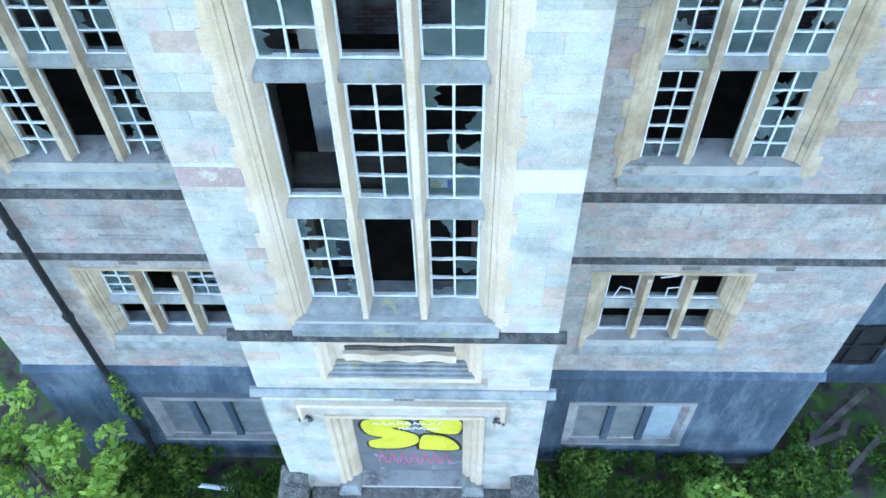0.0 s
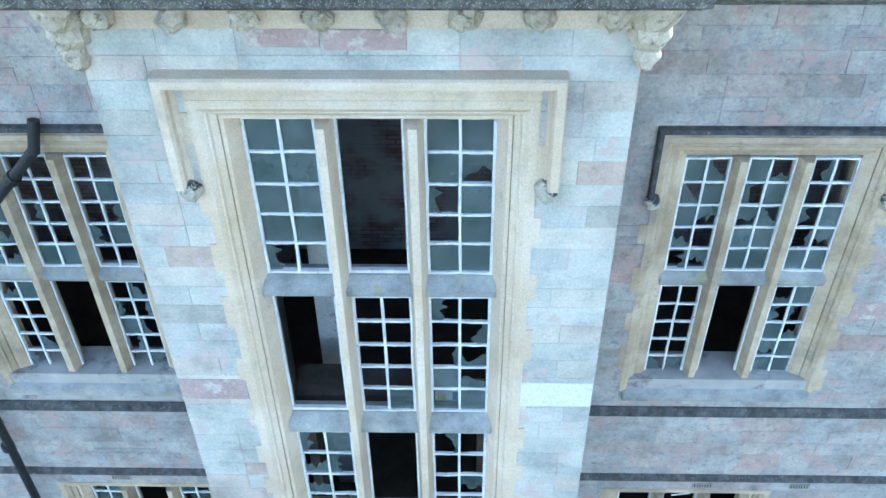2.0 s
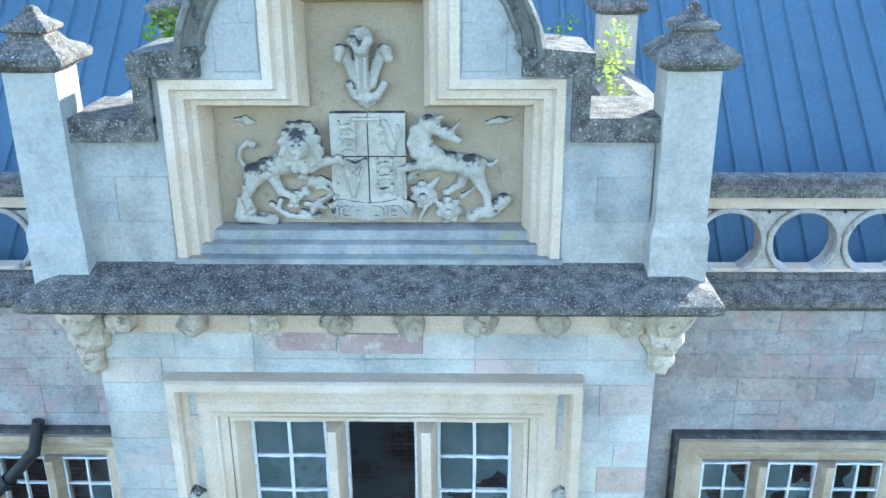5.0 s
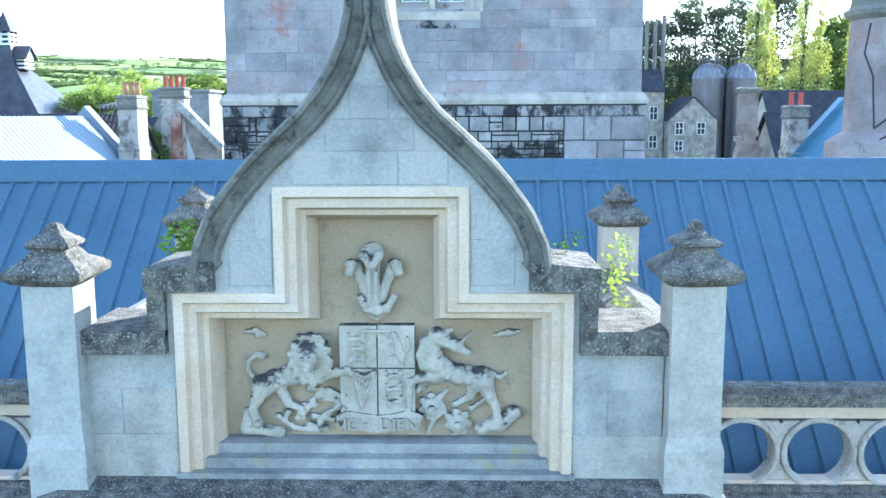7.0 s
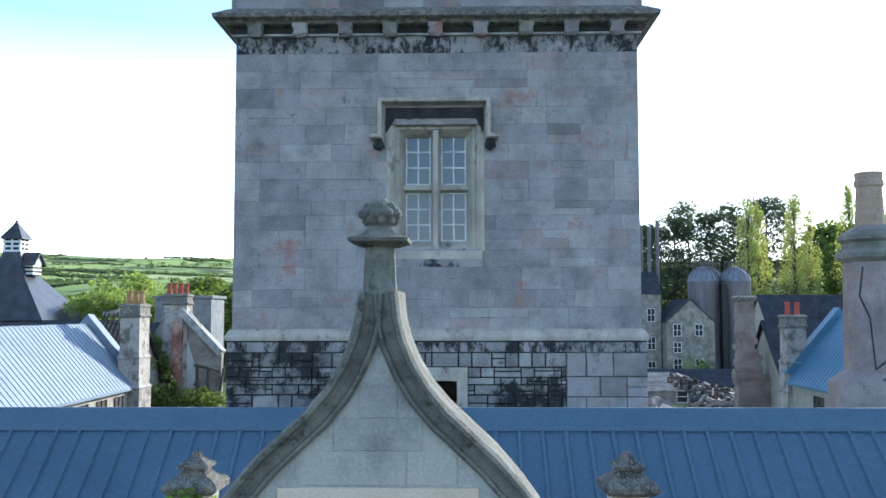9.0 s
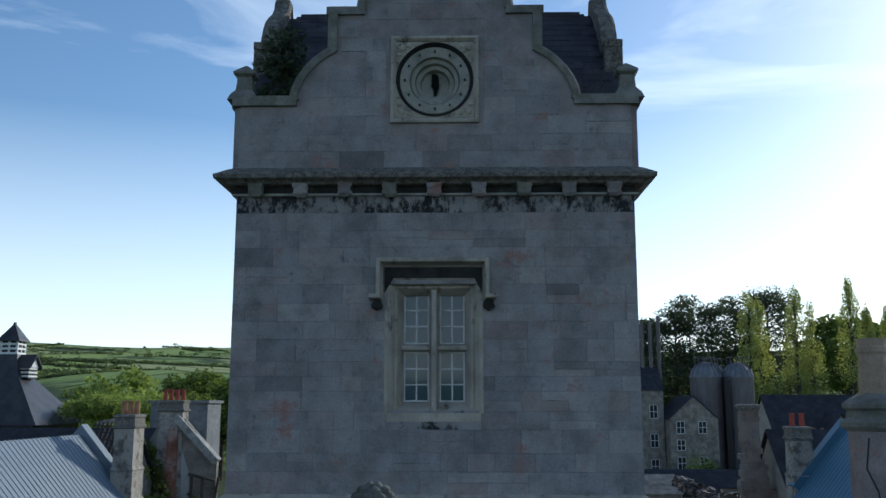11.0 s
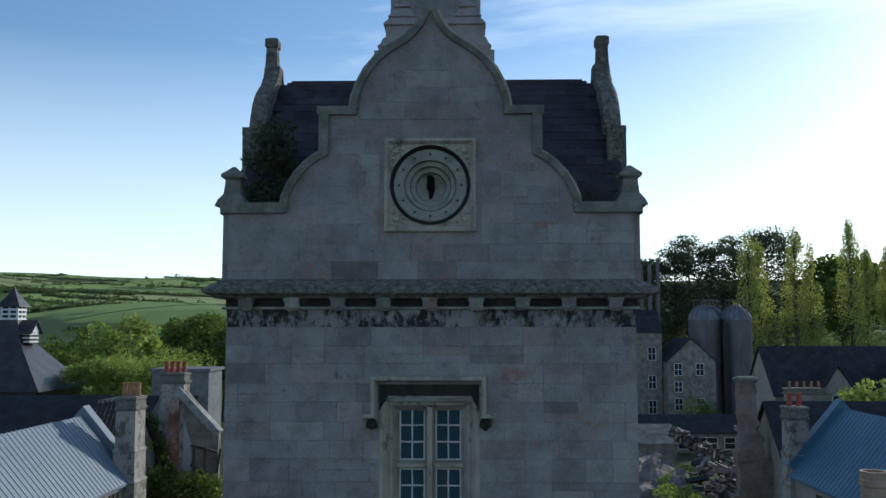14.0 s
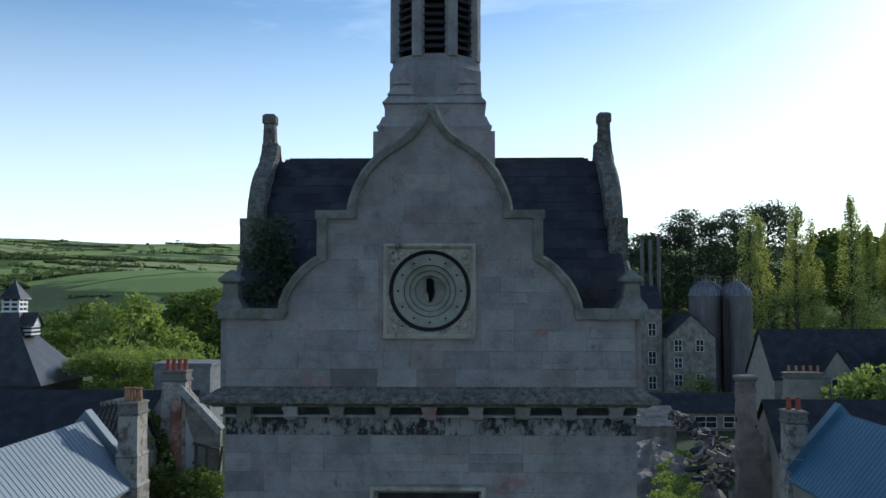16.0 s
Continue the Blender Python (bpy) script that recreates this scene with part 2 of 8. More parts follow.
def brick_material():
    m = bpy.data.materials.new("bare_room_brickwork")
    m.use_nodes = True
    n, l = m.node_tree.nodes, m.node_tree.links
    b = n["Principled BSDF"]
    geo, sep, cmb, br = n.new("ShaderNodeNewGeometry"), n.new("ShaderNodeSeparateXYZ"), n.new("ShaderNodeCombineXYZ"), n.new("ShaderNodeTexBrick")
    l.new(geo.outputs["Position"], sep.inputs[0])
    l.new(sep.outputs["X"], cmb.inputs["X"])
    l.new(sep.outputs["Z"], cmb.inputs["Y"])
    l.new(cmb.outputs[0], br.inputs["Vector"])
    br.inputs["Scale"].default_value = 1.0
    br.inputs["Brick Width"].default_value, br.inputs["Row Height"].default_value, br.inputs["Mortar Size"].default_value = 0.225, 0.075, 0.008
    br.inputs["Color1"].default_value, br.inputs["Color2"].default_value, br.inputs["Mortar"].default_value = (0.2, 0.13, 0.11, 1), (0.33, 0.27, 0.25, 1), (0.1, 0.09, 0.085, 1)
    t, mx = n.new("ShaderNodeTexNoise"), n.new("ShaderNodeMix")
    t.inputs["Scale"].default_value, t.inputs["Detail"].default_value = 1.3, 8.0
    l.new(geo.outputs["Position"], t.inputs["Vector"])
    rp = n.new("ShaderNodeValToRGB")
    rp.color_ramp.elements[0].position, rp.color_ramp.elements[1].position = 0.45, 0.6
    l.new(t.outputs["Fac"], rp.inputs[0])
    mx.data_type = "RGBA"
    mx.inputs["B"].default_value = (0.36, 0.36, 0.37, 1)
    l.new(rp.outputs[0], mx.inputs["Factor"])
    l.new(br.outputs["Color"], mx.inputs["A"])
    l.new(mx.outputs["Result"], b.inputs["Base Color"])
    b.inputs["Roughness"].default_value = 0.95
    bp = n.new("ShaderNodeBump")
    bp.inputs["Distance"].default_value, bp.inputs["Strength"].default_value = 0.01, 0.6
    l.new(br.outputs["Fac"], bp.inputs["Height"])
    bp.invert = True
    l.new(bp.outputs[0], b.inputs["Normal"])
    return m


M_BRICKROOM = brick_material()
M_DARKFLOOR = material("dusty_boards", [(0.05, 0.04, 0.03), (0.11, 0.09, 0.07)], 3, 0.95, 0.3, 40)
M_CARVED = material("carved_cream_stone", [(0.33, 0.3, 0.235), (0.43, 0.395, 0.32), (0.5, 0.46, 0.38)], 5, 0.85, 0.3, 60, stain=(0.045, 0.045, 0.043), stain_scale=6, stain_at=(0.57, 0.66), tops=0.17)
M_PANELBACK = material("ochre_panel_stone", [(0.35, 0.27, 0.175), (0.44, 0.35, 0.24)], 3, 0.9, 0.3, 60, stain=(0.2, 0.16, 0.12), stain_scale=3, stain_at=(0.54, 0.66), grime=0.15)


def glass_material():
    m = bpy.data.materials.new("dirty_window_glass")
    m.use_nodes = True
    n, l = m.node_tree.nodes, m.node_tree.links
    b = n["Principled BSDF"]
    geo, t, r = n.new("ShaderNodeNewGeometry"), n.new("ShaderNodeTexNoise"), n.new("ShaderNodeMapRange")
    info, add = n.new("ShaderNodeObjectInfo"), n.new("ShaderNodeMath")
    t.inputs["Scale"].default_value, t.inputs["Detail"].default_value = 6.0, 6.0
    l.new(geo.outputs["Position"], t.inputs["Vector"])
    add.operation = "ADD"
    l.new(t.outputs["Fac"], add.inputs[0])
    l.new(info.outputs["Random"], add.inputs[1])
    r.inputs["From Min"].default_value, r.inputs["From Max"].default_value = 0.4, 1.5
    r.inputs["To Min"].default_value, r.inputs["To Max"].default_value = 0.35, 0.85
    l.new(add.outputs[0], r.inputs["Value"])
    cr, t2 = n.new("ShaderNodeValToRGB"), n.new("ShaderNodeTexNoise")
    t2.inputs["Scale"].default_value, t2.inputs["Detail"].default_value = 4.0, 6.0
    l.new(geo.outputs["Position"], t2.inputs["Vector"])
    cr.color_ramp.elements[0].position, cr.color_ramp.elements[1].position = 0.35, 0.7
    cr.color_ramp.elements[0].color, cr.color_ramp.elements[1].color = (0.055, 0.085, 0.085, 1), (0.125, 0.155, 0.16, 1)
    l.new(t2.outputs["Fac"], cr.inputs[0])
    l.new(cr.outputs[0], b.inputs["Base Color"])
    b.inputs["Roughness"].default_value = 0.1
    l.new(r.outputs[0], b.inputs["Alpha"])
    return m


M_GLASS = glass_material()
# tower panes: the reflected sky's blue is put into the base colour
M_SKY_PANE = bpy.data.materials.new("sky_tinted_dark_glass")
M_SKY_PANE.use_nodes = True
cg = M_SKY_PANE.node_tree.nodes["Principled BSDF"]
cg.inputs["Base Color"].default_value, cg.inputs["Roughness"].default_value, cg.inputs["Alpha"].default_value = (0.03, 0.07, 0.1, 1), 0.06, 1.0


# ---- building helpers ----
def mesh_object(name, bm, mat, parent=None, label=""):
    me = bpy.data.meshes.new(name)
    bmesh.ops.recalc_face_normals(bm, faces=bm.faces)
    bm.to_mesh(me)
    bm.free()
    if mat:
        me.materials.append(mat)
    ob = new(name, me)
    if parent:
        ob.parent = parent
    if label:
        tagged(ob, label)
    return ob


def part(name, bm, mat, parent, label=""):
    return mesh_object(name, bm, mat, parent, label)


def thing(name, label, category, group="", kind=""):
    return tagged(new(name), label, category, group, kind)


def box(bm, x0, x1, y0, y1, z0, z1):
    v = [bm.verts.new((x, y, z)) for x in (x0, x1) for y in (y0, y1) for z in (z0, z1)]
    for f in ((0, 1, 3, 2), (4, 6, 7, 5), (0, 4, 5, 1), (2, 3, 7, 6), (0, 2, 6, 4), (1, 5, 7, 3)):
        bm.faces.new([v[i] for i in f])


def prism(bm, pts, y0, y1):
    """A polygon of (x, z) drawn out from y0 to y1."""
    a = [bm.verts.new((x, y0, z)) for x, z in pts]
    b = [bm.verts.new((x, y1, z)) for x, z in pts]
    bm.faces.new(a)
    bm.faces.new(b[::-1])
    for i in range(len(pts)):
        j = (i + 1) % len(pts)
        bm.faces.new((a[j], a[i], b[i], b[j]))


def rod(bm, a, b, r0, r1=None, seg=8):
    a, b = Vector(a), Vector(b)
    r1 = r0 if r1 is None else r1
    q = (b - a).to_track_quat("Z", "Y")
    rings = []
    for p, r in ((a, r0), (b, r1)):
        rings.append([bm.verts.new(p + q @ Vector((r * math.cos(2 * math.pi * i / seg), r * math.sin(2 * math.pi * i / seg), 0))) for i in range(seg)])
    for i in range(seg):
        j = (i + 1) % seg
        bm.faces.new((rings[0][i], rings[0][j], rings[1][j], rings[1][i]))
    bm.faces.new(rings[0][::-1])
    bm.faces.new(rings[1])


def frustum(bm, cx, cy, levels):
    """Stacked square sections: levels of (z, half x, half y)."""
    rings = [[bm.verts.new((cx + sx * hx, cy + sy * hy, z)) for sx, sy in ((-1, -1), (1, -1), (1, 1), (-1, 1))] for z, hx, hy in levels]
    for r0, r1 in zip(rings, rings[1:]):
        for i in range(4):
            bm.faces.new((r0[i], r0[(i + 1) % 4], r1[(i + 1) % 4], r1[i]))
    bm.faces.new(rings[0][::-1])
    bm.faces.new(rings[-1])


def lathe(bm, cx, cy, levels, seg=12, turn=0.0):
    rings = [[bm.verts.new((cx + r * math.cos(2 * math.pi * i / seg + turn), cy + r * math.sin(2 * math.pi * i / seg + turn), z)) for i in range(seg)] for z, r in levels]
    for r0, r1 in zip(rings, rings[1:]):
        for i in range(seg):
            bm.faces.new((r0[i], r0[(i + 1) % seg], r1[(i + 1) % seg], r1[i]))
    bm.faces.new(rings[0][::-1])
    bm.faces.new(rings[-1])


def mould(bm, path, profile, closed=False):
    """Sweeps a closed profile of (offset, y) along a path of (x, z) in a facade, with mitred corners; positive offset lies to the path's left."""
    n = len(path)
    dirs = [(Vector(path[(i + 1) % n]) - Vector(path[i])).normalized() for i in range(n if closed else n - 1)]
    rings = []
    for i in range(n):
        d1 = dirs[i - 1] if (i > 0 or closed) else dirs[0]
        d0 = dirs[i % len(dirs)] if (i < n - 1 or closed) else dirs[-1]
        n1, n0 = Vector((-d1.y, d1.x)), Vector((-d0.y, d0.x))
        m = (n1 + n0)
        m = m / max(0.25, m.dot(n0)) if m.length > 1e-6 else n0
        rings.append([bm.verts.new((path[i][0] + m.x * o, y, path[i][1] + m.y * o)) for o, y in profile])
    k = len(profile)
    for i in range(n if closed else n - 1):
        a, b = rings[i], rings[(i + 1) % n]
        for j in range(k):
            bm.faces.new((a[j], a[(j + 1) % k], b[(j + 1) % k], b[j]))
    if not closed:
        bm.faces.new(rings[0][::-1])
        bm.faces.new(rings[-1])


def cells(x0, x1, z0, z1, openings):
    """The rectangles of a wall left over by its openings (x0, x1, z0, z1)."""
    zs = sorted({z0, z1, *[min(max(o[k], z0), z1) for o in openings for k in (2, 3)]})
    out = []
    for a, b in zip(zs, zs[1:]):
        mid = (a + b) / 2
        cuts = sorted((max(o[0], x0), min(o[1], x1)) for o in openings if o[2] < mid < o[3] and o[1] > x0 and o[0] < x1)
        x = x0
        for c0, c1 in cuts:
            if c0 > x:
                out.append((x, c0, a, b))
            x = max(x, c1)
        if x < x1:
            out.append((x, x1, a, b))
    return out


def wall_core(name, x0, x1, z0, z1, y0, y1, openings, mat, label, category="wall"):
    bm = bmesh.new()
    for a, b, c, d in cells(x0, x1, z0, z1, openings):
        box(bm, a, b, y0, y1, c, d)
    return tagged(mesh_object(name, bm, mat), label, category, kind="structure")


BLOCKS = {}


def block_mesh(w, h, d, mat):
    """A stone with a chamfered, slightly uneven face towards -y; made once for each size."""
    key = (round(w, 2), round(h, 2), round(d, 3), mat.name)
    if key not in BLOCKS:
        bm = bmesh.new()
        hw, hh, c = key[0] / 2, key[1] / 2, min(0.005 if d < 0.02 else 0.014, key[1] * 0.06)
        jz = [random.uniform(-0.0025, 0.0025) * (1 if d < 0.02 else 4) for _ in range(4)]
        f = [bm.verts.new((sx * (hw - c), -d + j, sz * (hh - c))) for (sx, sz), j in zip(((-1, -1), (1, -1), (1, 1), (-1, 1)), jz)]
        g = [bm.verts.new((sx * hw, -d + c, sz * hh)) for sx, sz in ((-1, -1), (1, -1), (1, 1), (-1, 1))]
        k = [bm.verts.new((sx * hw, 0.02, sz * hh)) for sx, sz in ((-1, -1), (1, -1), (1, 1), (-1, 1))]
        bm.faces.new(f)
        for i in range(4):
            j = (i + 1) % 4
            bm.faces.new((g[i], g[j], f[j], f[i]))
            bm.faces.new((k[i], k[j], g[j], g[i]))
        me = bpy.data.meshes.new("stone")
        bmesh.ops.recalc_face_normals(bm, faces=bm.faces)
        bm.to_mesh(me)
        bm.free()
        me.materials.append(mat)
        BLOCKS[key] = me
    return BLOCKS[key]


def ashlar(parent, x0, x1, z0, z1, y, openings, course, lengths, mat, rng, joint=0.006, proud=0.012, turn=0.0, origin=None, inside=None, split=0.0, heights=(0.92, 1.0, 1.0, 1.1)):
    """Courses of single stones on the face y of a wall, cut round its openings; split is the share of stones laid as two thin ones."""
    z, row = z0, 0
    while z < z1 - 0.03:
        h = min(course * rng.choice(heights), z1 - z)
        if z1 - (z + h) < 0.09:
            h = z1 - z
        h = round(h, 2) if z + h < z1 - 0.001 else h
        for a, b, c, d in cells(x0, x1, z, z + h, [(o[0], o[1], z, z + h) for o in openings if o[2] < z + h * 0.6 and o[3] > z + h * 0.4]):
            x = a
            while x < b - 0.01:
                w = rng.uniform(*lengths)
                if x == a and row % 2:
                    w *= 0.6
                w = round(w, 1)
                if b - (x + w) < lengths[0] * 0.5:
                    w = b - x
                cx, cz = x + w / 2, z + h / 2
                if inside is None or inside(cx, cz, w, h):
                    f = rng.uniform(0.35, 0.65) if split and rng.random() < split else 1.0
                    for zc, hh in ((z + h * f / 2, h * f), (z + h * (1 + f) / 2, h * (1 - f))):
                        if hh < 0.02:
                            continue
                        ob = new("stone", block_mesh(w - joint, hh - joint, proud * rng.uniform(0.7, 1.15), mat))
                        ob.parent = parent
                        if origin:
                            ob.matrix_local = pose(*origin, 0, 0, turn) @ pose(cx, 0, zc)
                        else:
                            ob.location = (cx, y, zc)
                x += w
        z += h
        row += 1


# ---- the entrance bay, its side walls and the rooms behind ----
AX = -0.71                      # the bay's middle line
BX0, BX1, BY = -2.48, 1.06, 5.05  # the bay's front
SY = 7.0                        # the face of the walls beside it
LX0, RX1 = -7.15, 5.8           # the ends of those walls
BAY_OPEN = [(-1.72, 0.29, 8.1, 13.16), (-1.56, 0.14, 6.86, 7.66), (-1.47, 0.03, 3.45, 5.56)]
R_TALL, R_SMALL, R_BASE = (1.95, 3.88, 8.44, 11.62), (1.95, 3.85, 4.47, 6.14), (1.97, 3.9, 1.0, 2.4)
mirror = lambda o: (2 * AX - o[1] - 0.02, 2 * AX - o[0] - 0.02, o[2], o[3])
L_TALL, L_SMALL, L_BASE = mirror(R_TALL), mirror(R_SMALL), mirror(R_BASE)
# walls: mortar cores with real openings; the stones are set on them further down
wide = lambda o, m=0.13: (o[0] - m, o[1] + m, o[2], o[3] + m)
bay_wall = wall_core("wall_bay", BX0, BX1, 0.0, 14.05, BY, BY + 0.45, [wide(BAY_OPEN[0]), wide(BAY_OPEN[1], 0.05), wide(BAY_OPEN[2], 0.2)], M_MORTAR, "pale limestone ashlar front of the projecting entrance bay")
for nm, xa, xb in (("wall_bay_west", BX0, BX0 + 0.4), ("wall_bay_east", BX1 - 0.4, BX1)):
    bm = bmesh.new()
    box(bm, xa, xb, BY + 0.45, SY + 0.3, 0, 14.05)
    tagged(mesh_object(nm, bm, M_ASHLAR), "limestone side wall of the entrance bay", "wall", kind="structure")
wall_r = wall_core("wall_east", BX1, RX1, 0.0, 13.1, SY, SY + 0.45, [wide(R_TALL), wide(R_SMALL), R_BASE], M_MORTAR, "pale pinkish limestone ashlar wall beside the bay")
wall_l = wall_core("wall_west", LX0, BX0, 0.0, 13.1, SY, SY + 0.45, [wide(L_TALL), wide(L_SMALL), L_BASE], M_MORTAR, "pale pinkish limestone ashlar wall beside the bay")
for nm, xa, xb in (("wall_end_west", LX0, LX0 + 0.45), ("wall_end_east", RX1 - 0.45, RX1)):
    bm = bmesh.new()
    box(bm, xa, xb, SY + 0.45, 13.3, 0, 13.2)
    tagged(mesh_object(nm, bm, M_ASHLAR), "limestone end wall of the front range", "wall", kind="structure")
bm = bmesh.new()
box(bm, LX0, RX1, 13.0, 13.3, 0, 13.2)
tagged(mesh_object("wall_back", bm, M_ASHLAR), "limestone back wall of the front range", "wall", kind="structure")
# rooms
for i, (z, nm) in enumerate(((3.3, "floor_hall"), (7.35, "floor_upper"))):
    bm = bmesh.new()
    box(bm, LX0 + 0.45, RX1 - 0.45, SY + 0.45, 13.0, z - 0.25, z)
    box(bm, BX0 + 0.4, BX1 - 0.4, BY + 0.45, SY + 0.45, z - 0.25, z)
    tagged(mesh_object(nm, bm, M_DARKFLOOR), "dark dusty floorboards of an empty derelict room", "floor", kind="structure")
bm = bmesh.new()
box(bm, LX0 + 0.45, RX1 - 0.45, SY + 0.45, 13.0, 12.9, 13.1)
box(bm, BX0 + 0.4, BX1 - 0.4, BY + 0.45, SY + 0.45, 13.5, 13.7)
tagged(mesh_object("ceiling", bm, M_ROOM), "stained plaster ceiling of the upper rooms", "ceiling", kind="structure")
bm = bmesh.new()
box(bm, LX0 + 0.45, RX1 - 0.45, 10.6, 10.85, 7.35, 12.9)
tagged(mesh_object("wall_inner", bm, M_BRICKROOM), "bare red brick inner wall of the upper rooms", "wall", kind="structure")
bm = bmesh.new()
box(bm, LX0 + 0.45, RX1 - 0.45, 9.6, 9.8, 0, 7.1)
for xw in (BX0 - 0.3, BX1 + 0.2):
    box(bm, xw - 0.1, xw + 0.1, SY + 0.45, 9.6, 0, 7.1)
    box(bm, xw - 0.1, xw + 0.1, 8.6, 10.6, 7.35, 12.9)
tagged(mesh_object("wall_partition", bm, M_ROOM), "peeling plaster partition walls of the rooms", "wall", kind="structure")


def string_course(name, x0, x1, y, z, prof, mat, label, ends=(True, True), depth=0.12):
    """A moulded course; prof is a list of (y out, z up)."""
    bm = bmesh.new()
    pts = [(y + 0.02, z + prof[0][1])] + [(y - o, z + u) for o, u in prof] + [(y + 0.02, z + prof[-1][1])]
    ra = [bm.verts.new((x0, py, pz)) for py, pz in pts]
    rb = [bm.verts.new((x1, py, pz)) for py, pz in pts]
    for i in range(len(pts) - 1):
        bm.faces.new((ra[i], ra[i + 1], rb[i + 1], rb[i]))
    bm.faces.new((ra[-1], ra[0], rb[0], rb[-1]))
    bm.faces.new(ra)
    bm.faces.new(rb[::-1])
    return tagged(mesh_object(name, bm, mat), label, "trim", kind="structure")


ROUND = [(0.02, 0.0), (0.06, 0.015), (0.09, 0.05), (0.09, 0.085), (0.03, 0.15)]
string_course("trim_bay_string", BX0 - 0.09, BX1 + 0.09, BY, 7.76, ROUND, M_STRING, "dark lichened string course under the tall window")
string_course("trim_bay_string_low", BX0 - 0.09, BX1 + 0.09, BY, 6.42, ROUND, M_SILL, "weathered string course above the door")
for nm, a, b in (("trim_string_west", LX0 - 0.05, BX0), ("trim_string_east", BX1, RX1 + 0.05)):
    string_course(nm, a, b, SY, 7.82, ROUND, M_STRING, "dark lichened string course under the tall windows")
    string_course(nm + "_low", a, b, SY, 6.52, [(0.02, 0), (0.07, 0.03), (0.07, 0.06), (0.02, 0.11)], M_STRING, "grey string course above the lower windows")
    string_course(nm + "_plinth", a, b, SY, 3.42, [(0.0, -0.05), (0.1, -0.04), (0.1, 0.0), (0.0, 0.12)], M_PLINTH, "dark weathered plinth course")
    string_course(nm + "_cornice", a, b, SY, 13.08, [(0.02, 0), (0.06, 0.02), (0.1, 0.06), (0.2, 0.12), (0.3, 0.16), (0.3, 0.22), (0.1, 0.3)], M_LICHEN, "dark lichened cornice below the balustrade")


# ---- windows ----
def shard(bm, x, z, w, h, y, mode, rng):
    """One pane: whole, or what is left of it along its edges."""
    def poly(pts):
        a = [bm.verts.new((px, y, pz)) for px, pz in pts]
        b = [bm.verts.new((px, y + 0.004, pz)) for px, pz in pts]
        bm.faces.new(a)
        bm.faces.new(b[::-1])
        for i in range(len(pts)):
            j = (i + 1) % len(pts)
            bm.faces.new((a[j], a[i], b[i], b[j]))
    x1, z1 = x + w, z + h
    if mode == 0:
        poly([(x, z), (x1, z), (x1, z1), (x, z1)])
        return
    # a broken pane keeps one or two sides with a jagged edge
    kind = rng.choice(("bottom", "top", "left", "right", "corner"))
    n = 7
    if kind in ("bottom", "top"):
        edge = [(x + w * i / n, z + h * rng.uniform(0.15, 0.62)) for i in range(n + 1)]
        if kind == "top":
            poly([(x, z1)] + edge + [(x1, z1)])
        else:
            poly([(x, z)] + [(x1, z)] + edge[::-1])
    elif kind in ("left", "right"):
        edge = [(x + w * rng.uniform(0.15, 0.6), z + h * i / n) for i in range(n + 1)]
        if kind == "left":
            poly([(x, z)] + edge + [(x, z1)])
        else:
            poly([(x1, z)] + [(x + w - (ex - x), ez) for ex, ez in edge] + [(x1, z1)])
    else:
        edge = [(x + w * (0.25 + 0.5 * math.sin(i / n * 1.57) * rng.uniform(0.7, 1.1)), z + h * (0.25 + 0.5 * math.cos(i / n * 1.57) * rng.uniform(0.7, 1.1))) for i in range(n + 1)]
        poly([(x, z), (x, z1)] + [(x + 0.3 * w, z1)] + edge + [(x1, z + 0.3 * h), (x1, z)])


def casement(parent, x0, x1, z0, z1, y, cols, rows, rng, broken=0.4, missing=0.25, bars=0.011, pattern=None, glass=None):
    """White glazing bars and their panes in one light; pattern gives a row of letters per pane row: o whole, b broken, . gone."""
    bm = bmesh.new()
    fr = 0.022
    box(bm, x0, x1, y - 0.02, y + 0.03, z0, z0 + fr)
    box(bm, x0, x1, y - 0.02, y + 0.03, z1 - fr, z1)
    box(bm, x0, x0 + fr, y - 0.02, y + 0.03, z0 + fr, z1 - fr)
    box(bm, x1 - fr, x1, y - 0.02, y + 0.03, z0 + fr, z1 - fr)
    w, h = (x1 - x0 - 2 * fr) / cols, (z1 - z0 - 2 * fr) / rows
    for c in range(1, cols):
        xc = x0 + fr + c * w
        box(bm, xc - bars, xc + bars, y - 0.012, y + 0.02, z0 + fr, z1 - fr)
    for r in range(1, rows):
        zc = z0 + fr + r * h
        for c in range(cols):
            xa = x0 + fr + c * w
            box(bm, xa + (bars if c else 0), xa + w - (bars if c < cols - 1 else 0), y - 0.01, y + 0.018, zc - bars, zc + bars)
    long = [e for e in bm.edges if e.calc_length() > 0.1]
    bmesh.ops.subdivide_edges(bm, edges=long, cuts=6)
    off = Vector((rng.uniform(0, 50), 0, rng.uniform(0, 50)))
    for v in bm.verts:
        q = v.co + off
        v.co += noise.noise_vector(q * 4) * 0.006 + noise.noise_vector(q * 34) * 0.005
    fm = part("window_frame", bm, M_WHITE, parent, "flaking white glazing bars")
    for r in range(rows):
        for c in range(cols):
            if pattern:
                k = pattern[rows - 1 - r][c]
            else:
                u = rng.random()
                k = "." if u < missing else "b" if u < missing + broken else "o"
            if k == ".":
                continue
            pm = bmesh.new()
            shard(pm, x0 + fr + c * w, z0 + fr + r * h, w, h, y + 0.004, 0 if k == "o" else 1, rng)
            ob = part("pane", pm, glass or M_GLASS, parent, "broken dirty pane" if k == "b" else "")
            ob.visible_shadow = False


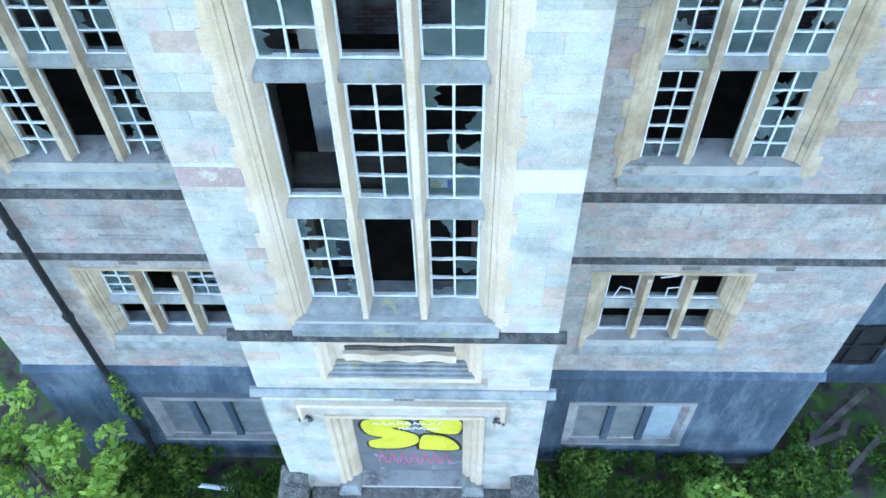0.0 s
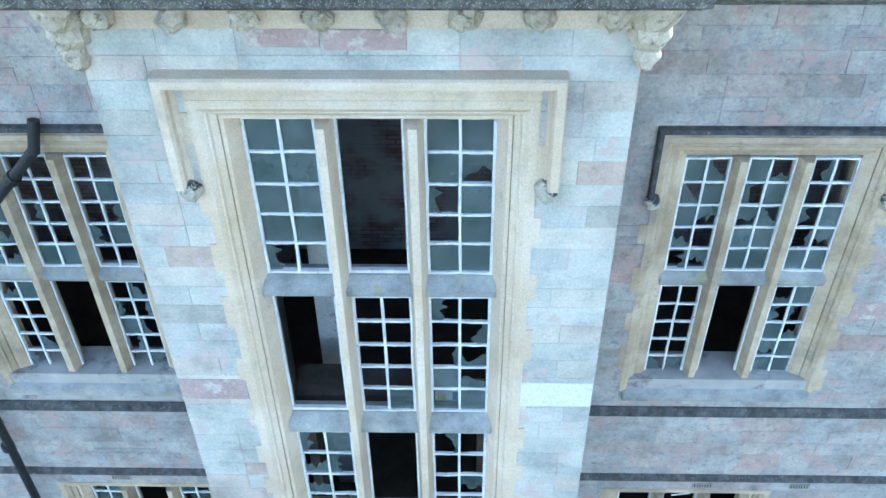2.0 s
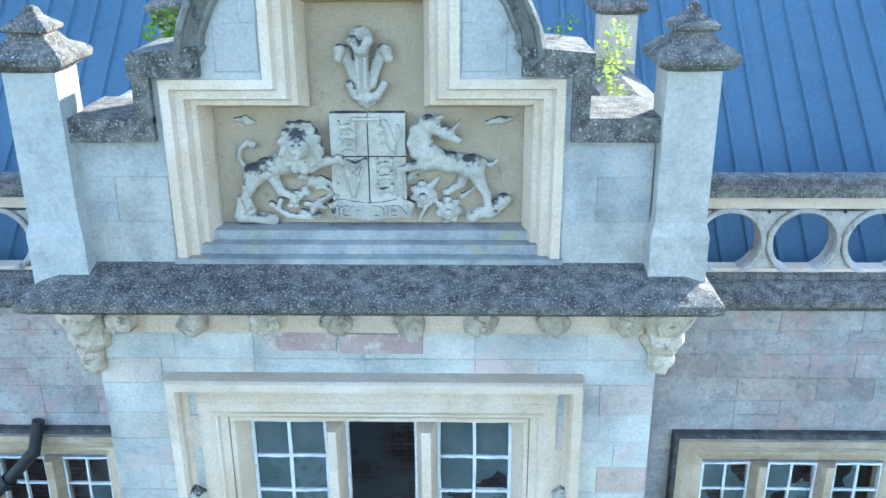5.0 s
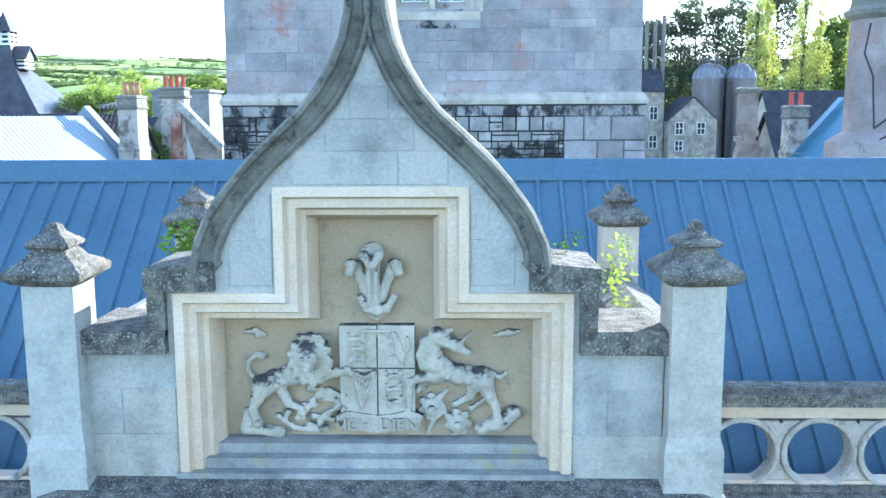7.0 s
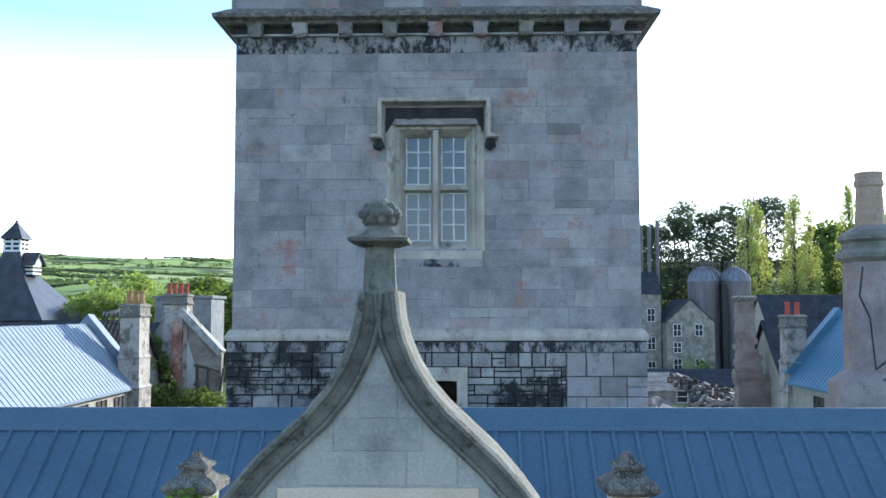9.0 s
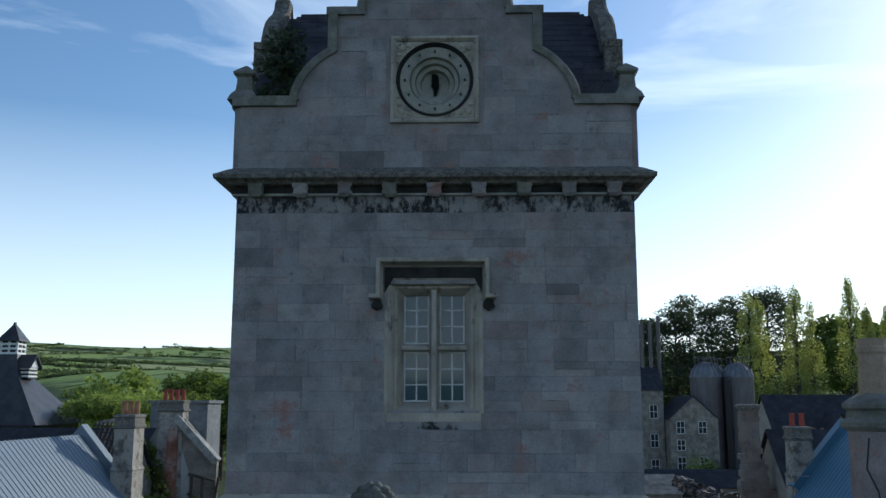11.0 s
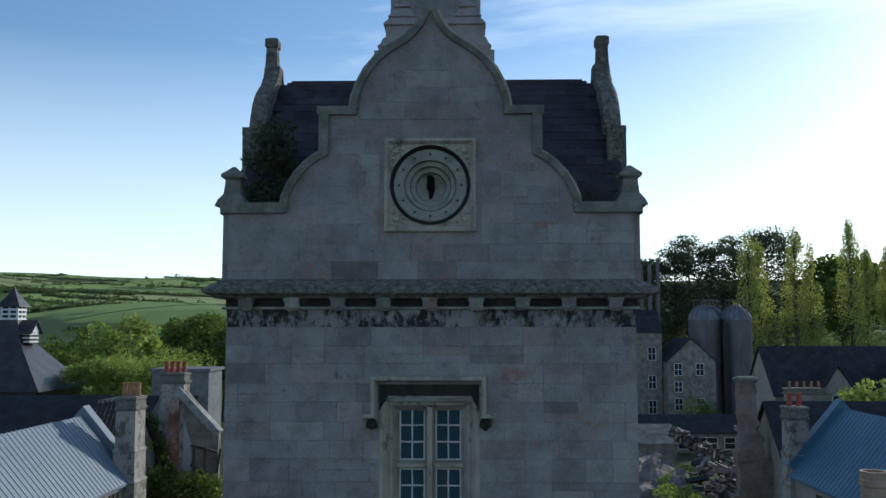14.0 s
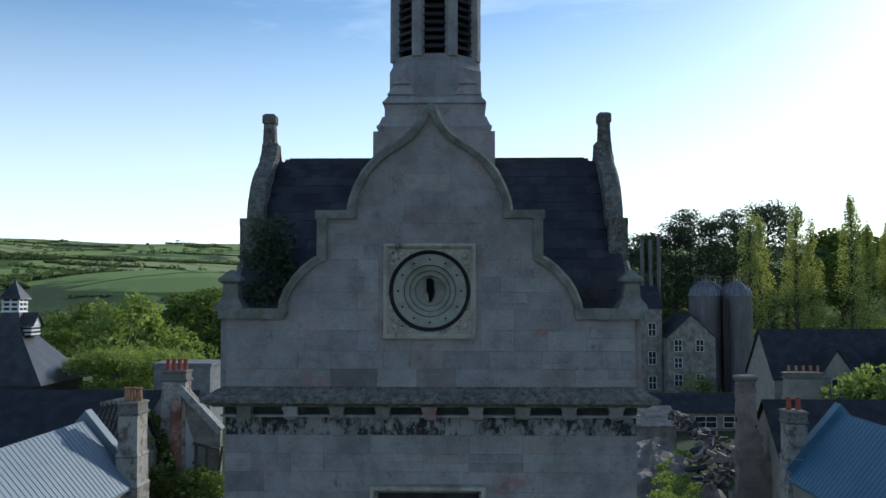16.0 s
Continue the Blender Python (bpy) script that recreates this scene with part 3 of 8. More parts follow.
def stone_window(name, opening, y, lights, tiers, label, rng, sash, cols=2, depth=0.24, sill_out=0.06, frame=0.13, lower=0.12, mat=None, quoins=0, sill_mat=None, glass=None):
    """A mullioned stone window in its opening: jambs stepped back to the glass, mullions, transoms, sill and sashes.
    sash: {(light, tier): None or a pattern}, tier 0 on top; lights: (x0, x1) pairs; tiers: (z0, z1, rows) from the top."""
    x0, x1, z0, z1 = opening
    w = thing(name, label, "window", kind="structure")
    yg = y + depth
    mat = mat or M_DRESSED
    bm = bmesh.new()
    gx0, gx1, gz0, gz1 = lights[0][0], lights[-1][1], tiers[-1][0], tiers[0][1]
    # stepped and chamfered surround: up the left side, over the head, down the right side
    o = frame + 0.03
    path = [(x1 + o, z0 - lower), (x1 + o, z1 + o), (x0 - o, z1 + o), (x0 - o, z0 - lower)]
    prof = [(0.0, y + 0.25), (0.0, y - 0.018), (o * 0.4, y - 0.018), (o * 0.5, y - 0.006), (o * 0.62, y + 0.012), (o * 0.7, y + 0.012), (o * 0.78, y + 0.04), (o + 0.004, y + 0.07), (o + 0.004, y + 0.25)]
    mould(bm, path, prof)
    inset = min(gx0 - x0, x1 - gx1)
    prof2 = [(o - 0.002, y + 0.12), (o - 0.002, y + 0.3), (o + gx0 - x0, y + 0.3), (o + gx0 - x0, yg - 0.03), (o + (gx0 - x0) * 0.35, y + 0.085), (o + 0.01, y + 0.085)]
    mould(bm, path, prof2)
    part("surround", bm, mat, w)
    # toothed jamb stones beside the surround
    zq, k = z0 - lower + 0.05, 0
    while quoins and zq < z1 - 0.1:
        hq = rng.uniform(0.24, 0.36)
        for s in (-1, 1):
            if (k + (s > 0)) % 2:
                bm = bmesh.new()
                xa, xb = (x0 - o - rng.uniform(0.06, quoins), x0 - o + 0.002) if s < 0 else (x1 + o - 0.002, x1 + o + rng.uniform(0.06, quoins))
                box(bm, xa, xb, y - 0.014, y + 0.02, zq, zq + hq - 0.005)
                part("quoin", bm, mat, w)
        zq += hq
        k += 1
    # sloping sill
    bm = bmesh.new()
    pts = [(y - sill_out, z0 - lower - 0.12), (y - sill_out, z0 - lower), (yg - 0.01, gz0 + 0.0), (yg + 0.2, gz0), (yg + 0.2, z0 - lower - 0.12)]
    a = [bm.verts.new((x0 - frame * 0.9, py, pz)) for py, pz in pts]
    b = [bm.verts.new((x1 + frame * 0.9, py, pz)) for py, pz in pts]
    for i in range(len(pts)):
        j = (i + 1) % len(pts)
        bm.faces.new((a[i], a[j], b[j], b[i]))
    bm.faces.new(a[::-1])
    bm.faces.new(b)
    part("window_sill", bm, sill_mat or M_SILL, w, "grey weathered sloping sill")
    for (la, lb), (ra, rb) in zip(lights, lights[1:]):
        bm = bmesh.new()
        ma, mb = lb, ra
        mid, tip = (ma + mb) / 2, (mb - ma) * 0.22
        zb = gz0 - (yg - y - 0.05) * (lower + gz0 - z0) / (depth + sill_out) - 0.02
        pl = [(ma, yg + 0.1), (ma, yg - 0.03), (mid - tip, y + 0.03), (mid + tip, y + 0.03), (mb, yg - 0.03), (mb, yg + 0.1)]
        lo = [bm.verts.new((px, py, gz0 - 0.01 if py > yg - 0.1 else zb)) for px, py in pl]
        hi = [bm.verts.new((px, py, gz1 + 0.02)) for px, py in pl]
        for i in range(len(pl)):
            j = (i + 1) % len(pl)
            bm.faces.new((lo[i], lo[j], hi[j], hi[i]))
        bm.faces.new(lo[::-1])
        bm.faces.new(hi)
        part("mullion", bm, mat, w)
    for (za, zb, r0), (zc, zd, r1) in zip(tiers, tiers[1:]):
        for la, lb in lights:
            bm = bmesh.new()
            pts = [(yg + 0.1, zd), (yg - 0.03, zd), (y + depth * 0.5, (za + zd) / 2 - 0.03), (y + depth * 0.5, (za + zd) / 2 + 0.03), (yg - 0.03, za), (yg + 0.1, za)]
            a = [bm.verts.new((la - 0.03, py, pz)) for py, pz in pts]
            b = [bm.verts.new((lb + 0.03, py, pz)) for py, pz in pts]
            for i in range(len(pts)):
                j = (i + 1) % len(pts)
                bm.faces.new((a[i], a[j], b[j], b[i]))
            bm.faces.new(a[::-1])
            bm.faces.new(b)
            part("transom", bm, sill_mat or M_SILL, w, "lichened stone transom")
    for i, (la, lb) in enumerate(lights):
        for t, (za, zb, rows) in enumerate(tiers):
            p = sash.get((i, t), "random")
            if p is None:
                bm = bmesh.new()
                for c in ((la, la + 0.02, za, zb), (lb - 0.02, lb, za, zb), (la + 0.02, lb - 0.02, za, za + 0.03)):
                    box(bm, c[0], c[1], yg - 0.01, yg + 0.03, c[2], c[3])
                part("window_frame", bm, M_WHITE, w, "empty white frame")
                continue
            casement(w, la, lb, za, zb, yg, cols, rows, rng, pattern=None if p == "random" else p, glass=glass)
    return w


def hood_mould(name, x0, x1, z, drop, y, label, mat, proud=0.1, wide=0.13, stops=None, feet=0.0):
    h = thing(name, label, "hood mould", kind="structure")
    bm = bmesh.new()
    prof = [(0, y + 0.02), (0, y - proud * 0.85), (-0.012, y - proud), (-wide * 0.4, y - proud), (-wide * 0.5, y - proud * 0.8), (-wide * 0.5, y - proud * 0.35), (-wide * 0.62, y - proud * 0.12), (-wide * 0.68, y + 0.02)]
    run = [(x0, z - drop), (x0, z), (x1, z), (x1, z - drop)]
    if feet:
        run = [(x0 - feet, z - drop)] + run + [(x1 + feet, z - drop)]
    mould(bm, run, prof)
    part("drip_mould", bm, mat, h)
    for bx in (x0 + wide / 2 - feet * 0.6, x1 - wide / 2 + feet * 0.6):
        bm = bmesh.new()
        bmesh.ops.create_icosphere(bm, subdivisions=3, radius=0.085, matrix=Matrix.Translation((bx, y - 0.06, z - drop - (0.16 if feet else 0.05))) @ Matrix.Diagonal((1, 0.9, 1.05, 1)))
        for v in bm.verts:
            v.co += noise.noise_vector(v.co * 11) * 0.03 + noise.noise_vector(v.co * 38) * 0.016
        part("carved_stop", bm, stops or M_CARVED, h, "carved stone boss")
    return h


rng = random.Random(7)
BL = [(-1.61, -1.09), (-0.96, -0.47), (-0.33, 0.18)]
bay_window = stone_window("window_bay", BAY_OPEN[0], BY, BL, [(11.59, 13.05, 5), (9.9, 11.35, 5), (8.23, 9.61, 4)],
    "tall nine-light cream stone mullioned window with broken panes", rng,
    {(0, 0): ["oo", "oo", "oo", "oo", "b."], (1, 0): None, (2, 0): ["oo", "ob", "bo", ".o", "oo"], (0, 1): None, (1, 1): ["..", "..", "..", "..", ".o"],
     (2, 1): ["b.", ".b", "bb", "ob", "oo"], (0, 2): ["bo", "bb", "b.", ".b"], (1, 2): None, (2, 2): ["b.", "..", ".b", "bo"]}, depth=0.25, lower=0.1, quoins=0.05)
bm = bmesh.new()
box(bm, -1.885, 0.455, BY - 0.014, BY + 0.1, 13.315, 13.41)
part("lintel", bm, M_DRESSED, bay_window)
hood_mould("trim_bay_hood", -2.04, 0.6, 13.54, 0.86, BY, "cream stone square hood mould over the tall window", M_DRESSED, 0.15, 0.165)


def lights_of(o, mirror_it=False):
    x0 = o[0]
    return [(x0 + 0.13, x0 + 0.58), (x0 + 0.74, x0 + 1.2), (x0 + 1.36, x0 + 1.81)]


TALL_T = [(10.0, 11.45, 5), (8.38, 9.8, 5)]
stone_window("window_east_tall", R_TALL, SY, lights_of(R_TALL), TALL_T, "tall six-light stone mullioned window, most panes broken", rng,
    {(0, 0): ["ob", "bo", "ob", "b.", "bb"], (1, 0): ["ob", "bo", "bb", "oo", "oo"], (2, 0): ["b.", "..", "bo", "bb", "oo"], (0, 1): ["..", "..", "..", "..", "bb"], (1, 1): None, (2, 1): ["bo", "bb", "ob", "bo", "oo"]}, depth=0.16, lower=0.2, quoins=0.09, mat=M_OCHRE)
stone_window("window_west_tall", L_TALL, SY, lights_of(L_TALL), TALL_T, "tall six-light stone mullioned window, most panes broken", rng,
    {(0, 1): ["bo", "..", "..", ".b", "b."], (1, 1): None, (2, 1): [".b", "bb", "ob", "b.", ".b"], (1, 0): ["..", "..", "b.", "..", "oo"], (2, 0): ["..", ".o", ".b", "bo", ".."]}, depth=0.16, lower=0.2, quoins=0.09, mat=M_OCHRE)
SMALL_T = [(5.35, 6.04, 3), (4.49, 5.14, 1)]
for nm, o in (("window_east_small", R_SMALL), ("window_west_small", L_SMALL)):
    stone_window(nm, o, SY, lights_of(o), SMALL_T, "low six-light stone mullioned window with broken white casements", rng,
        {(0, 0): None, (1, 0): None, (2, 0): None, (0, 1): None, (1, 1): None, (2, 1): None} if "east" in nm else
        {(0, 0): ["bo", "ob", "bb"], (1, 0): None, (2, 0): ["ob", "bb", "oo"], (0, 1): None, (1, 1): None, (2, 1): None}, depth=0.2, lower=0.25, mat=M_OCHRE)
for xs, pts in ((2.14, ((0.08, 5.4, 0.14, 5.62), (0.14, 5.62, 0.3, 5.55), (0.3, 5.55, 0.34, 5.4))), (2.76, ((0.2, 5.4, 0.2, 5.6), (0.2, 5.6, 0.42, 5.62), (0.05, 5.86, 0.3, 5.9)))):
    for xa, za, xb, zb in pts:
        bm = bmesh.new()
        rod(bm, (xs + xa, SY + 0.2, za), (xs + xb, SY + 0.21, zb), 0.013, 0.011, 4)
        tagged(mesh_object("broken_glazing_bar", bm, M_WHITE), "snapped white glazing bars hanging in an empty frame", "window bar")
for nm, o in (("trim_east_hood", R_TALL), ("trim_west_hood", L_TALL)):
    hood_mould(nm, o[0] - 0.22, o[1] + 0.22, 11.9, 0.78, SY, "dark lichened stone hood mould over the tall side window", M_STRING, 0.1, 0.11)

# blocked basement windows
M_INFILL = material("blue_grey_infill", [(0.13, 0.14, 0.15), (0.24, 0.25, 0.25)], 3, 0.9, 0.4, 40, stain=(0.26, 0.2, 0.17), stain_scale=2, grime=0.2)
M_BOARD_PALE = material("pale_painted_board", [(0.24, 0.29, 0.32), (0.4, 0.45, 0.47)], 2, 0.8, 0.2, 40)
for nm, o, pale in (("window_east_basement", R_BASE, 2), ("window_west_basement", L_BASE, -1)):
    w = thing(nm, "blocked three-light basement window with stone mullions", "window", kind="structure")
    bm = bmesh.new()
    mould(bm, [(o[1] + 0.12, o[2] - 0.06), (o[1] + 0.12, o[3] + 0.1), (o[0] - 0.12, o[3] + 0.1), (o[0] - 0.12, o[2] - 0.06)], [(0, SY + 0.2), (0, SY - 0.07), (0.1, SY - 0.07), (0.2, SY + 0.03), (0.2, SY + 0.2)])
    box(bm, o[0] - 0.12, o[1] + 0.12, SY - 0.1, SY + 0.1, o[2] - 0.14, o[2] - 0.06)
    part("surround", bm, M_TOWER, w)
    for i in range(3):
        bm = bmesh.new()
        xa = o[0] + 0.05 + i * 0.63
        box(bm, xa, xa + 0.56, SY + 0.03, SY + 0.12, o[2] - 0.06, o[3])
        part("infill", bm, M_BOARD_PALE if i == pale else M_INFILL, w, "pale blue board" if i == pale else "stone infill")
        if i:
            bm = bmesh.new()
            prism(bm, [(xa - 0.1, o[2] - 0.06), (xa + 0.03, o[2] - 0.06), (xa + 0.03, o[3]), (xa - 0.1, o[3])], SY - 0.03, SY + 0.1)
            part("mullion", bm, M_PLINTH, w)

# ---- carved panel and door of the bay ----
panel = thing("carved_plaque", "cream stone plaque with scrolled carving in a moulded frame", "plaque", kind="structure")
o = BAY_OPEN[1]
bm = bmesh.new()
mould(bm, [(o[0] - 0.1, o[2] - 0.08), (o[1] + 0.1, o[2] - 0.08), (o[1] + 0.1, o[3] + 0.08), (o[0] - 0.1, o[3] + 0.08)], [(0, BY + 0.2), (0, BY - 0.03), (0.06, BY - 0.03), (0.1, BY + 0.02), (0.14, BY + 0.02), (0.2, BY + 0.13), (0.2, BY + 0.2)], True)
part("frame", bm, M_DRESSED, panel)
bm = bmesh.new()
box(bm, o[0], o[1], BY + 0.13, BY + 0.25, o[2], o[3])
part("back", bm, M_DRESSED, panel)
# thin wavy bar in the dark string stone colour
bm = bmesh.new()
mould(bm, [(o[0] + 0.22 + 1.26 * i / 16, 7.34 + 0.012 * math.sin(i * 0.7)) for i in range(17)], [(-0.035, BY + 0.14), (-0.035, BY + 0.1), (0.035, BY + 0.1), (0.035, BY + 0.14)])
part("shadow_band", bm, M_STRING, panel, "thin dark band above the ribbon")
bm = bmesh.new()
mould(bm, [(o[0] + 0.2 + 1.3 * i / 24, 7.2 + 0.022 * math.sin(i * 0.75)) for i in range(25)], [(-0.06, BY + 0.14), (-0.06, BY + 0.05), (0.06, BY + 0.07), (0.06, BY + 0.14)])
part("ribbon", bm, M_DRESSED, panel, "carved cream ribbon")
for k in range(18):
    bm = bmesh.new()
    xk = o[0] + 0.28 + 0.068 * k + (0.12 if k > 8 else 0)
    zk = 7.52 if k % 2 else 7.5
    box(bm, xk, xk + 0.04, BY + 0.115, BY + 0.135, zk, zk + 0.05)
    part("worn_letter_bar", bm, M_SILL, panel)
for k in range(4):
    bm = bmesh.new()
    box(bm, o[0] - 0.02 + 0.03 * k, o[1] + 0.02 - 0.03 * k, BY - 0.02 + 0.035 * k, BY + 0.14, 6.86 + 0.05 * k, 6.908 + 0.05 * k)
    part("step", bm, M_SILL, panel, "grey stepped sill")

door = thing("door_1", "boarded entrance door in a cream stone surround, sprayed with yellow graffiti", "door", kind="structure")
o = BAY_OPEN[2]
bm = bmesh.new()
mould(bm, [(o[1] + 0.28, 3.4), (o[1] + 0.28, o[3] + 0.3), (o[0] - 0.28, o[3] + 0.3), (o[0] - 0.28, 3.4)], [(0, BY + 0.28), (0, BY - 0.04), (0.07, BY - 0.04), (0.09, BY), (0.15, BY), (0.17, BY + 0.08), (0.22, BY + 0.08), (0.28, BY + 0.2), (0.28, BY + 0.28)])
part("surround", bm, M_DRESSED, door)
for sx in (o[0] - 0.16, o[1] + 0.16):
    bm = bmesh.new()
    frustum(bm, sx, BY + 0.02, [(3.3, 0.16, 0.16), (3.5, 0.16, 0.16), (3.62, 0.1, 0.1)])
    part("base_block", bm, M_SILL, door)
M_PLY = material("grey_painted_ply", [(0.12, 0.12, 0.125), (0.2, 0.2, 0.21)], 2, 0.8, 0.15, 30, stain=(0.32, 0.33, 0.34), stain_scale=3.5, stain_at=(0.56, 0.64))
bm = bmesh.new()
box(bm, o[0], o[1], BY + 0.25, BY + 0.3, 3.45, o[3])
board = part("board", bm, M_PLY, door, "grey painted boarding")
hood_mould("trim_door_hood", -2.05, 0.56, 6.24, 0.42, BY, "cream stone hood mould over the door", M_DRESSED, 0.09, 0.12)

# ---- bay cornice ----
M_CORBEL = material("carved_corbel_stone", [(0.42, 0.34, 0.24), (0.55, 0.46, 0.34), (0.62, 0.54, 0.43)], 8, 0.88, 0.6, 60, stain=(0.14, 0.12, 0.1), stain_scale=12, stain_at=(0.54, 0.64), grime=0.25)
cor = thing("trim_bay_cornice", "dark lichened stone cornice of the bay with cream corbels below", "cornice", kind="structure")
bm = bmesh.new()
CX0, CX1 = BX0 - 0.24, BX1 + 0.26
ring = lambda o, z: [(BX0 - o * 0.62, BY - o, z), (BX1 + o * 0.62, BY - o, z), (BX1 + o * 0.62, BY + 0.6, z), (BX0 - o * 0.62, BY + 0.6, z)]
lv = [(0.16, 14.06), (0.34, 14.1), (0.42, 14.15), (0.42, 14.2), (0.34, 14.23), (0.02, 14.3)]
rings = [[bm.verts.new(p) for p in ring(o, z)] for o, z in lv]
for r0, r1 in zip(rings, rings[1:]):
    for i in range(4):
        bm.faces.new((r0[i], r0[(i + 1) % 4], r1[(i + 1) % 4], r1[i]))
bm.faces.new(rings[0][::-1])
bm.faces.new(rings[-1])
part("ledge", bm, M_LICHEN, cor, "dark mossy ledge")
bm = bmesh.new()
box(bm, BX0 - 0.06, BX1 + 0.06, BY - 0.06, BY + 0.4, 13.85, 14.02)
box(bm, BX0 - 0.14, BX1 + 0.14, BY - 0.16, BY + 0.4, 14.02, 14.07)
part("bed_mould", bm, M_DRESSED, cor)
for i in range(8):
    bm = bmesh.new()
    bx = BX0 + 0.22 + i * (BX1 - BX0 - 0.44) / 7
    bmesh.ops.create_icosphere(bm, subdivisions=3, radius=0.095, matrix=Matrix.Translation((bx, BY - 0.1, 13.95)) @ Matrix.Diagonal((1.0, 0.8, 1.0, 1)))
    for v in bm.verts:
        v.co += noise.noise_vector(v.co * 14 + Vector((i, 0, 0))) * 0.035 + noise.noise_vector(v.co * 42) * 0.02
    part("corbel", bm, M_CORBEL, cor, "carved leaf corbel")
for bx in (BX0 - 0.02, BX1 + 0.02):
    bm = bmesh.new()
    lathe(bm, bx, BY - 0.02, [(13.56, 0.02), (13.6, 0.07), (13.66, 0.09), (13.71, 0.07), (13.74, 0.11), (13.8, 0.13), (13.86, 0.12), (13.9, 0.16), (13.97, 0.18), (14.03, 0.21), (14.07, 0.22)], 20)
    for v in bm.verts:
        v.co += noise.noise_vector(v.co * 13) * 0.03 + noise.noise_vector(v.co * 40) * 0.02
    part("corner_corbel", bm, M_CORBEL, cor, "carved corner corbel")

# ---- the shaped gable over the bay ----
GX = -0.735
gable = thing("shaped_gable", "pale stone ogee gable with a moulded heraldic panel", "gable", kind="structure")
OGEE = [(0.95, 15.57), (0.93, 15.68), (0.86, 15.84), (0.75, 15.99), (0.62, 16.14), (0.47, 16.28), (0.34, 16.4), (0.23, 16.53), (0.145, 16.67), (0.085, 16.81), (0.05, 16.95), (0.036, 17.1)]
half = [(1.68, 14.25), (1.68, 15.14), (1.24, 15.14), (1.24, 15.5), (0.93, 15.5)] + [(u - 0.03, z) for u, z in OGEE[1:]]
outline = [(GX + u, z) for u, z in half] + [(GX - u, z) for u, z in half[::-1]]
TP = [(-1.15, 14.27), (1.155, 14.27), (1.155, 15.41), (0.555, 15.41), (0.555, 16.02), (-0.555, 16.02), (-0.555, 15.41), (-1.15, 15.41)]
TPX = [(GX + u, z) for u, z in TP]
# front face with the T-shaped opening: built from upright strips
bm = bmesh.new()
def strip(pts):
    prism(bm, pts, BY, BY + 0.5)
O = half
for s in (1, -1):
    P = lambda u, z: (GX + s * u, z)
    strip([P(1.68, 14.25), P(1.68, 15.14), P(1.24, 15.14), P(1.24, 15.5), P(1.1525, 15.5), P(1.1525, 14.25)])
    strip([P(1.1525, 15.41), P(1.1525, 15.5), P(0.93, 15.5), *[P(u, z) for u, z in half[5:] if z < 16.02], P(0.66, 16.02), P(0.555, 16.02), P(0.555, 15.41)])
    strip([P(0, 16.02), P(0.66, 16.02), *[P(u, z) for u, z in half[5:] if z > 16.02], P(0, 17.1)])
part("gable_wall", bm, M_GABLE, gable)
bm = bmesh.new()
prism(bm, TPX, BY + 0.3, BY + 0.49)
part("panel_back", bm, M_PANELBACK, gable, "ochre panel ground")
bm = bmesh.new()
FR = [(0, BY + 0.3), (0, BY - 0.02), (0.055, BY - 0.02), (0.07, BY + 0.03), (0.12, BY + 0.03), (0.14, BY + 0.1), (0.17, BY + 0.1), (0.21, BY + 0.24), (0.21, BY + 0.3)]
mould(bm, TPX[1:] + TPX[:1], FR)
part("panel_frame", bm, M_DRESSED, gable, "stepped cream stone frame")
bm = bmesh.new()
for k in range(3):
    box(bm, GX - 1.17 + 0.06 * k, GX + 1.175 - 0.06 * k, BY - 0.035 + 0.09 * k, BY + 0.3, 14.265 + 0.06 * k, 14.33 + 0.06 * k)
part("panel_sill", bm, M_SILL, gable, "stepped blue-grey sill")
CP = [(-0.075, BY + 0.56), (-0.075, BY - 0.025), (-0.06, BY - 0.045), (-0.045, BY - 0.045), (-0.038, BY - 0.02), (0.0, BY - 0.03), (0.025, BY - 0.05), (0.035, BY - 0.085), (0.06, BY - 0.09), (0.078, BY - 0.06), (0.08, BY + 0.5)]
for s in (1, -1):
    bm = bmesh.new()
    pth = [(GX + s * u, z) for u, z in [(0.9, 15.53)] + OGEE]
    prof = [(o if s > 0 else -o, y + (0.003 if s > 0 else 0)) for o, y in CP]
    prof = [(-o, y) for o, y in prof]
    mould(bm, pth, prof)
    part("ogee_coping", bm, M_COPING, gable, "grey-green lichened ogee coping")
    bm = bmesh.new()
    xa, xb = sorted((GX + s * 0.9, GX + s * 1.3))
    prism(bm, [(xa, 15.43), (xb, 15.43), (xb, 15.56), (xa, 15.6)] if s > 0 else [(xa, 15.43), (xb, 15.43), (xb, 15.6), (xa, 15.56)], BY - 0.07, BY + 0.56)
    xa, xb = sorted((GX + s * 1.19, GX + s * 1.29))
    box(bm, xa, xb, BY - 0.05, BY + 0.54, 15.16, 15.43)
    xa, xb = sorted((GX + s * 1.19, GX + s * 1.7))
    box(bm, xa, xb, BY - 0.07, BY + 0.56, 15.06, 15.2)
    part("shoulder_coping", bm, M_LICHEN, gable, "dark lichened stepped coping")
fin = thing("finial", "weathered carved stone finial on the gable's tip", "finial")
bm = bmesh.new()
lathe(bm, GX, BY + 0.09, [(16.8, 0.05), (16.9, 0.1), (17.0, 0.108), (17.1, 0.102), (17.36, 0.088)], 8, math.pi / 8)
part("shaft", bm, M_COPING, fin)
bm = bmesh.new()
frustum(bm, GX, BY + 0.09, [(17.36, 0.1, 0.1), (17.385, 0.165, 0.165), (17.405, 0.17, 0.17), (17.415, 0.13, 0.13), (17.435, 0.09, 0.09), (17.475, 0.062, 0.062), (17.5, 0.07, 0.07)])
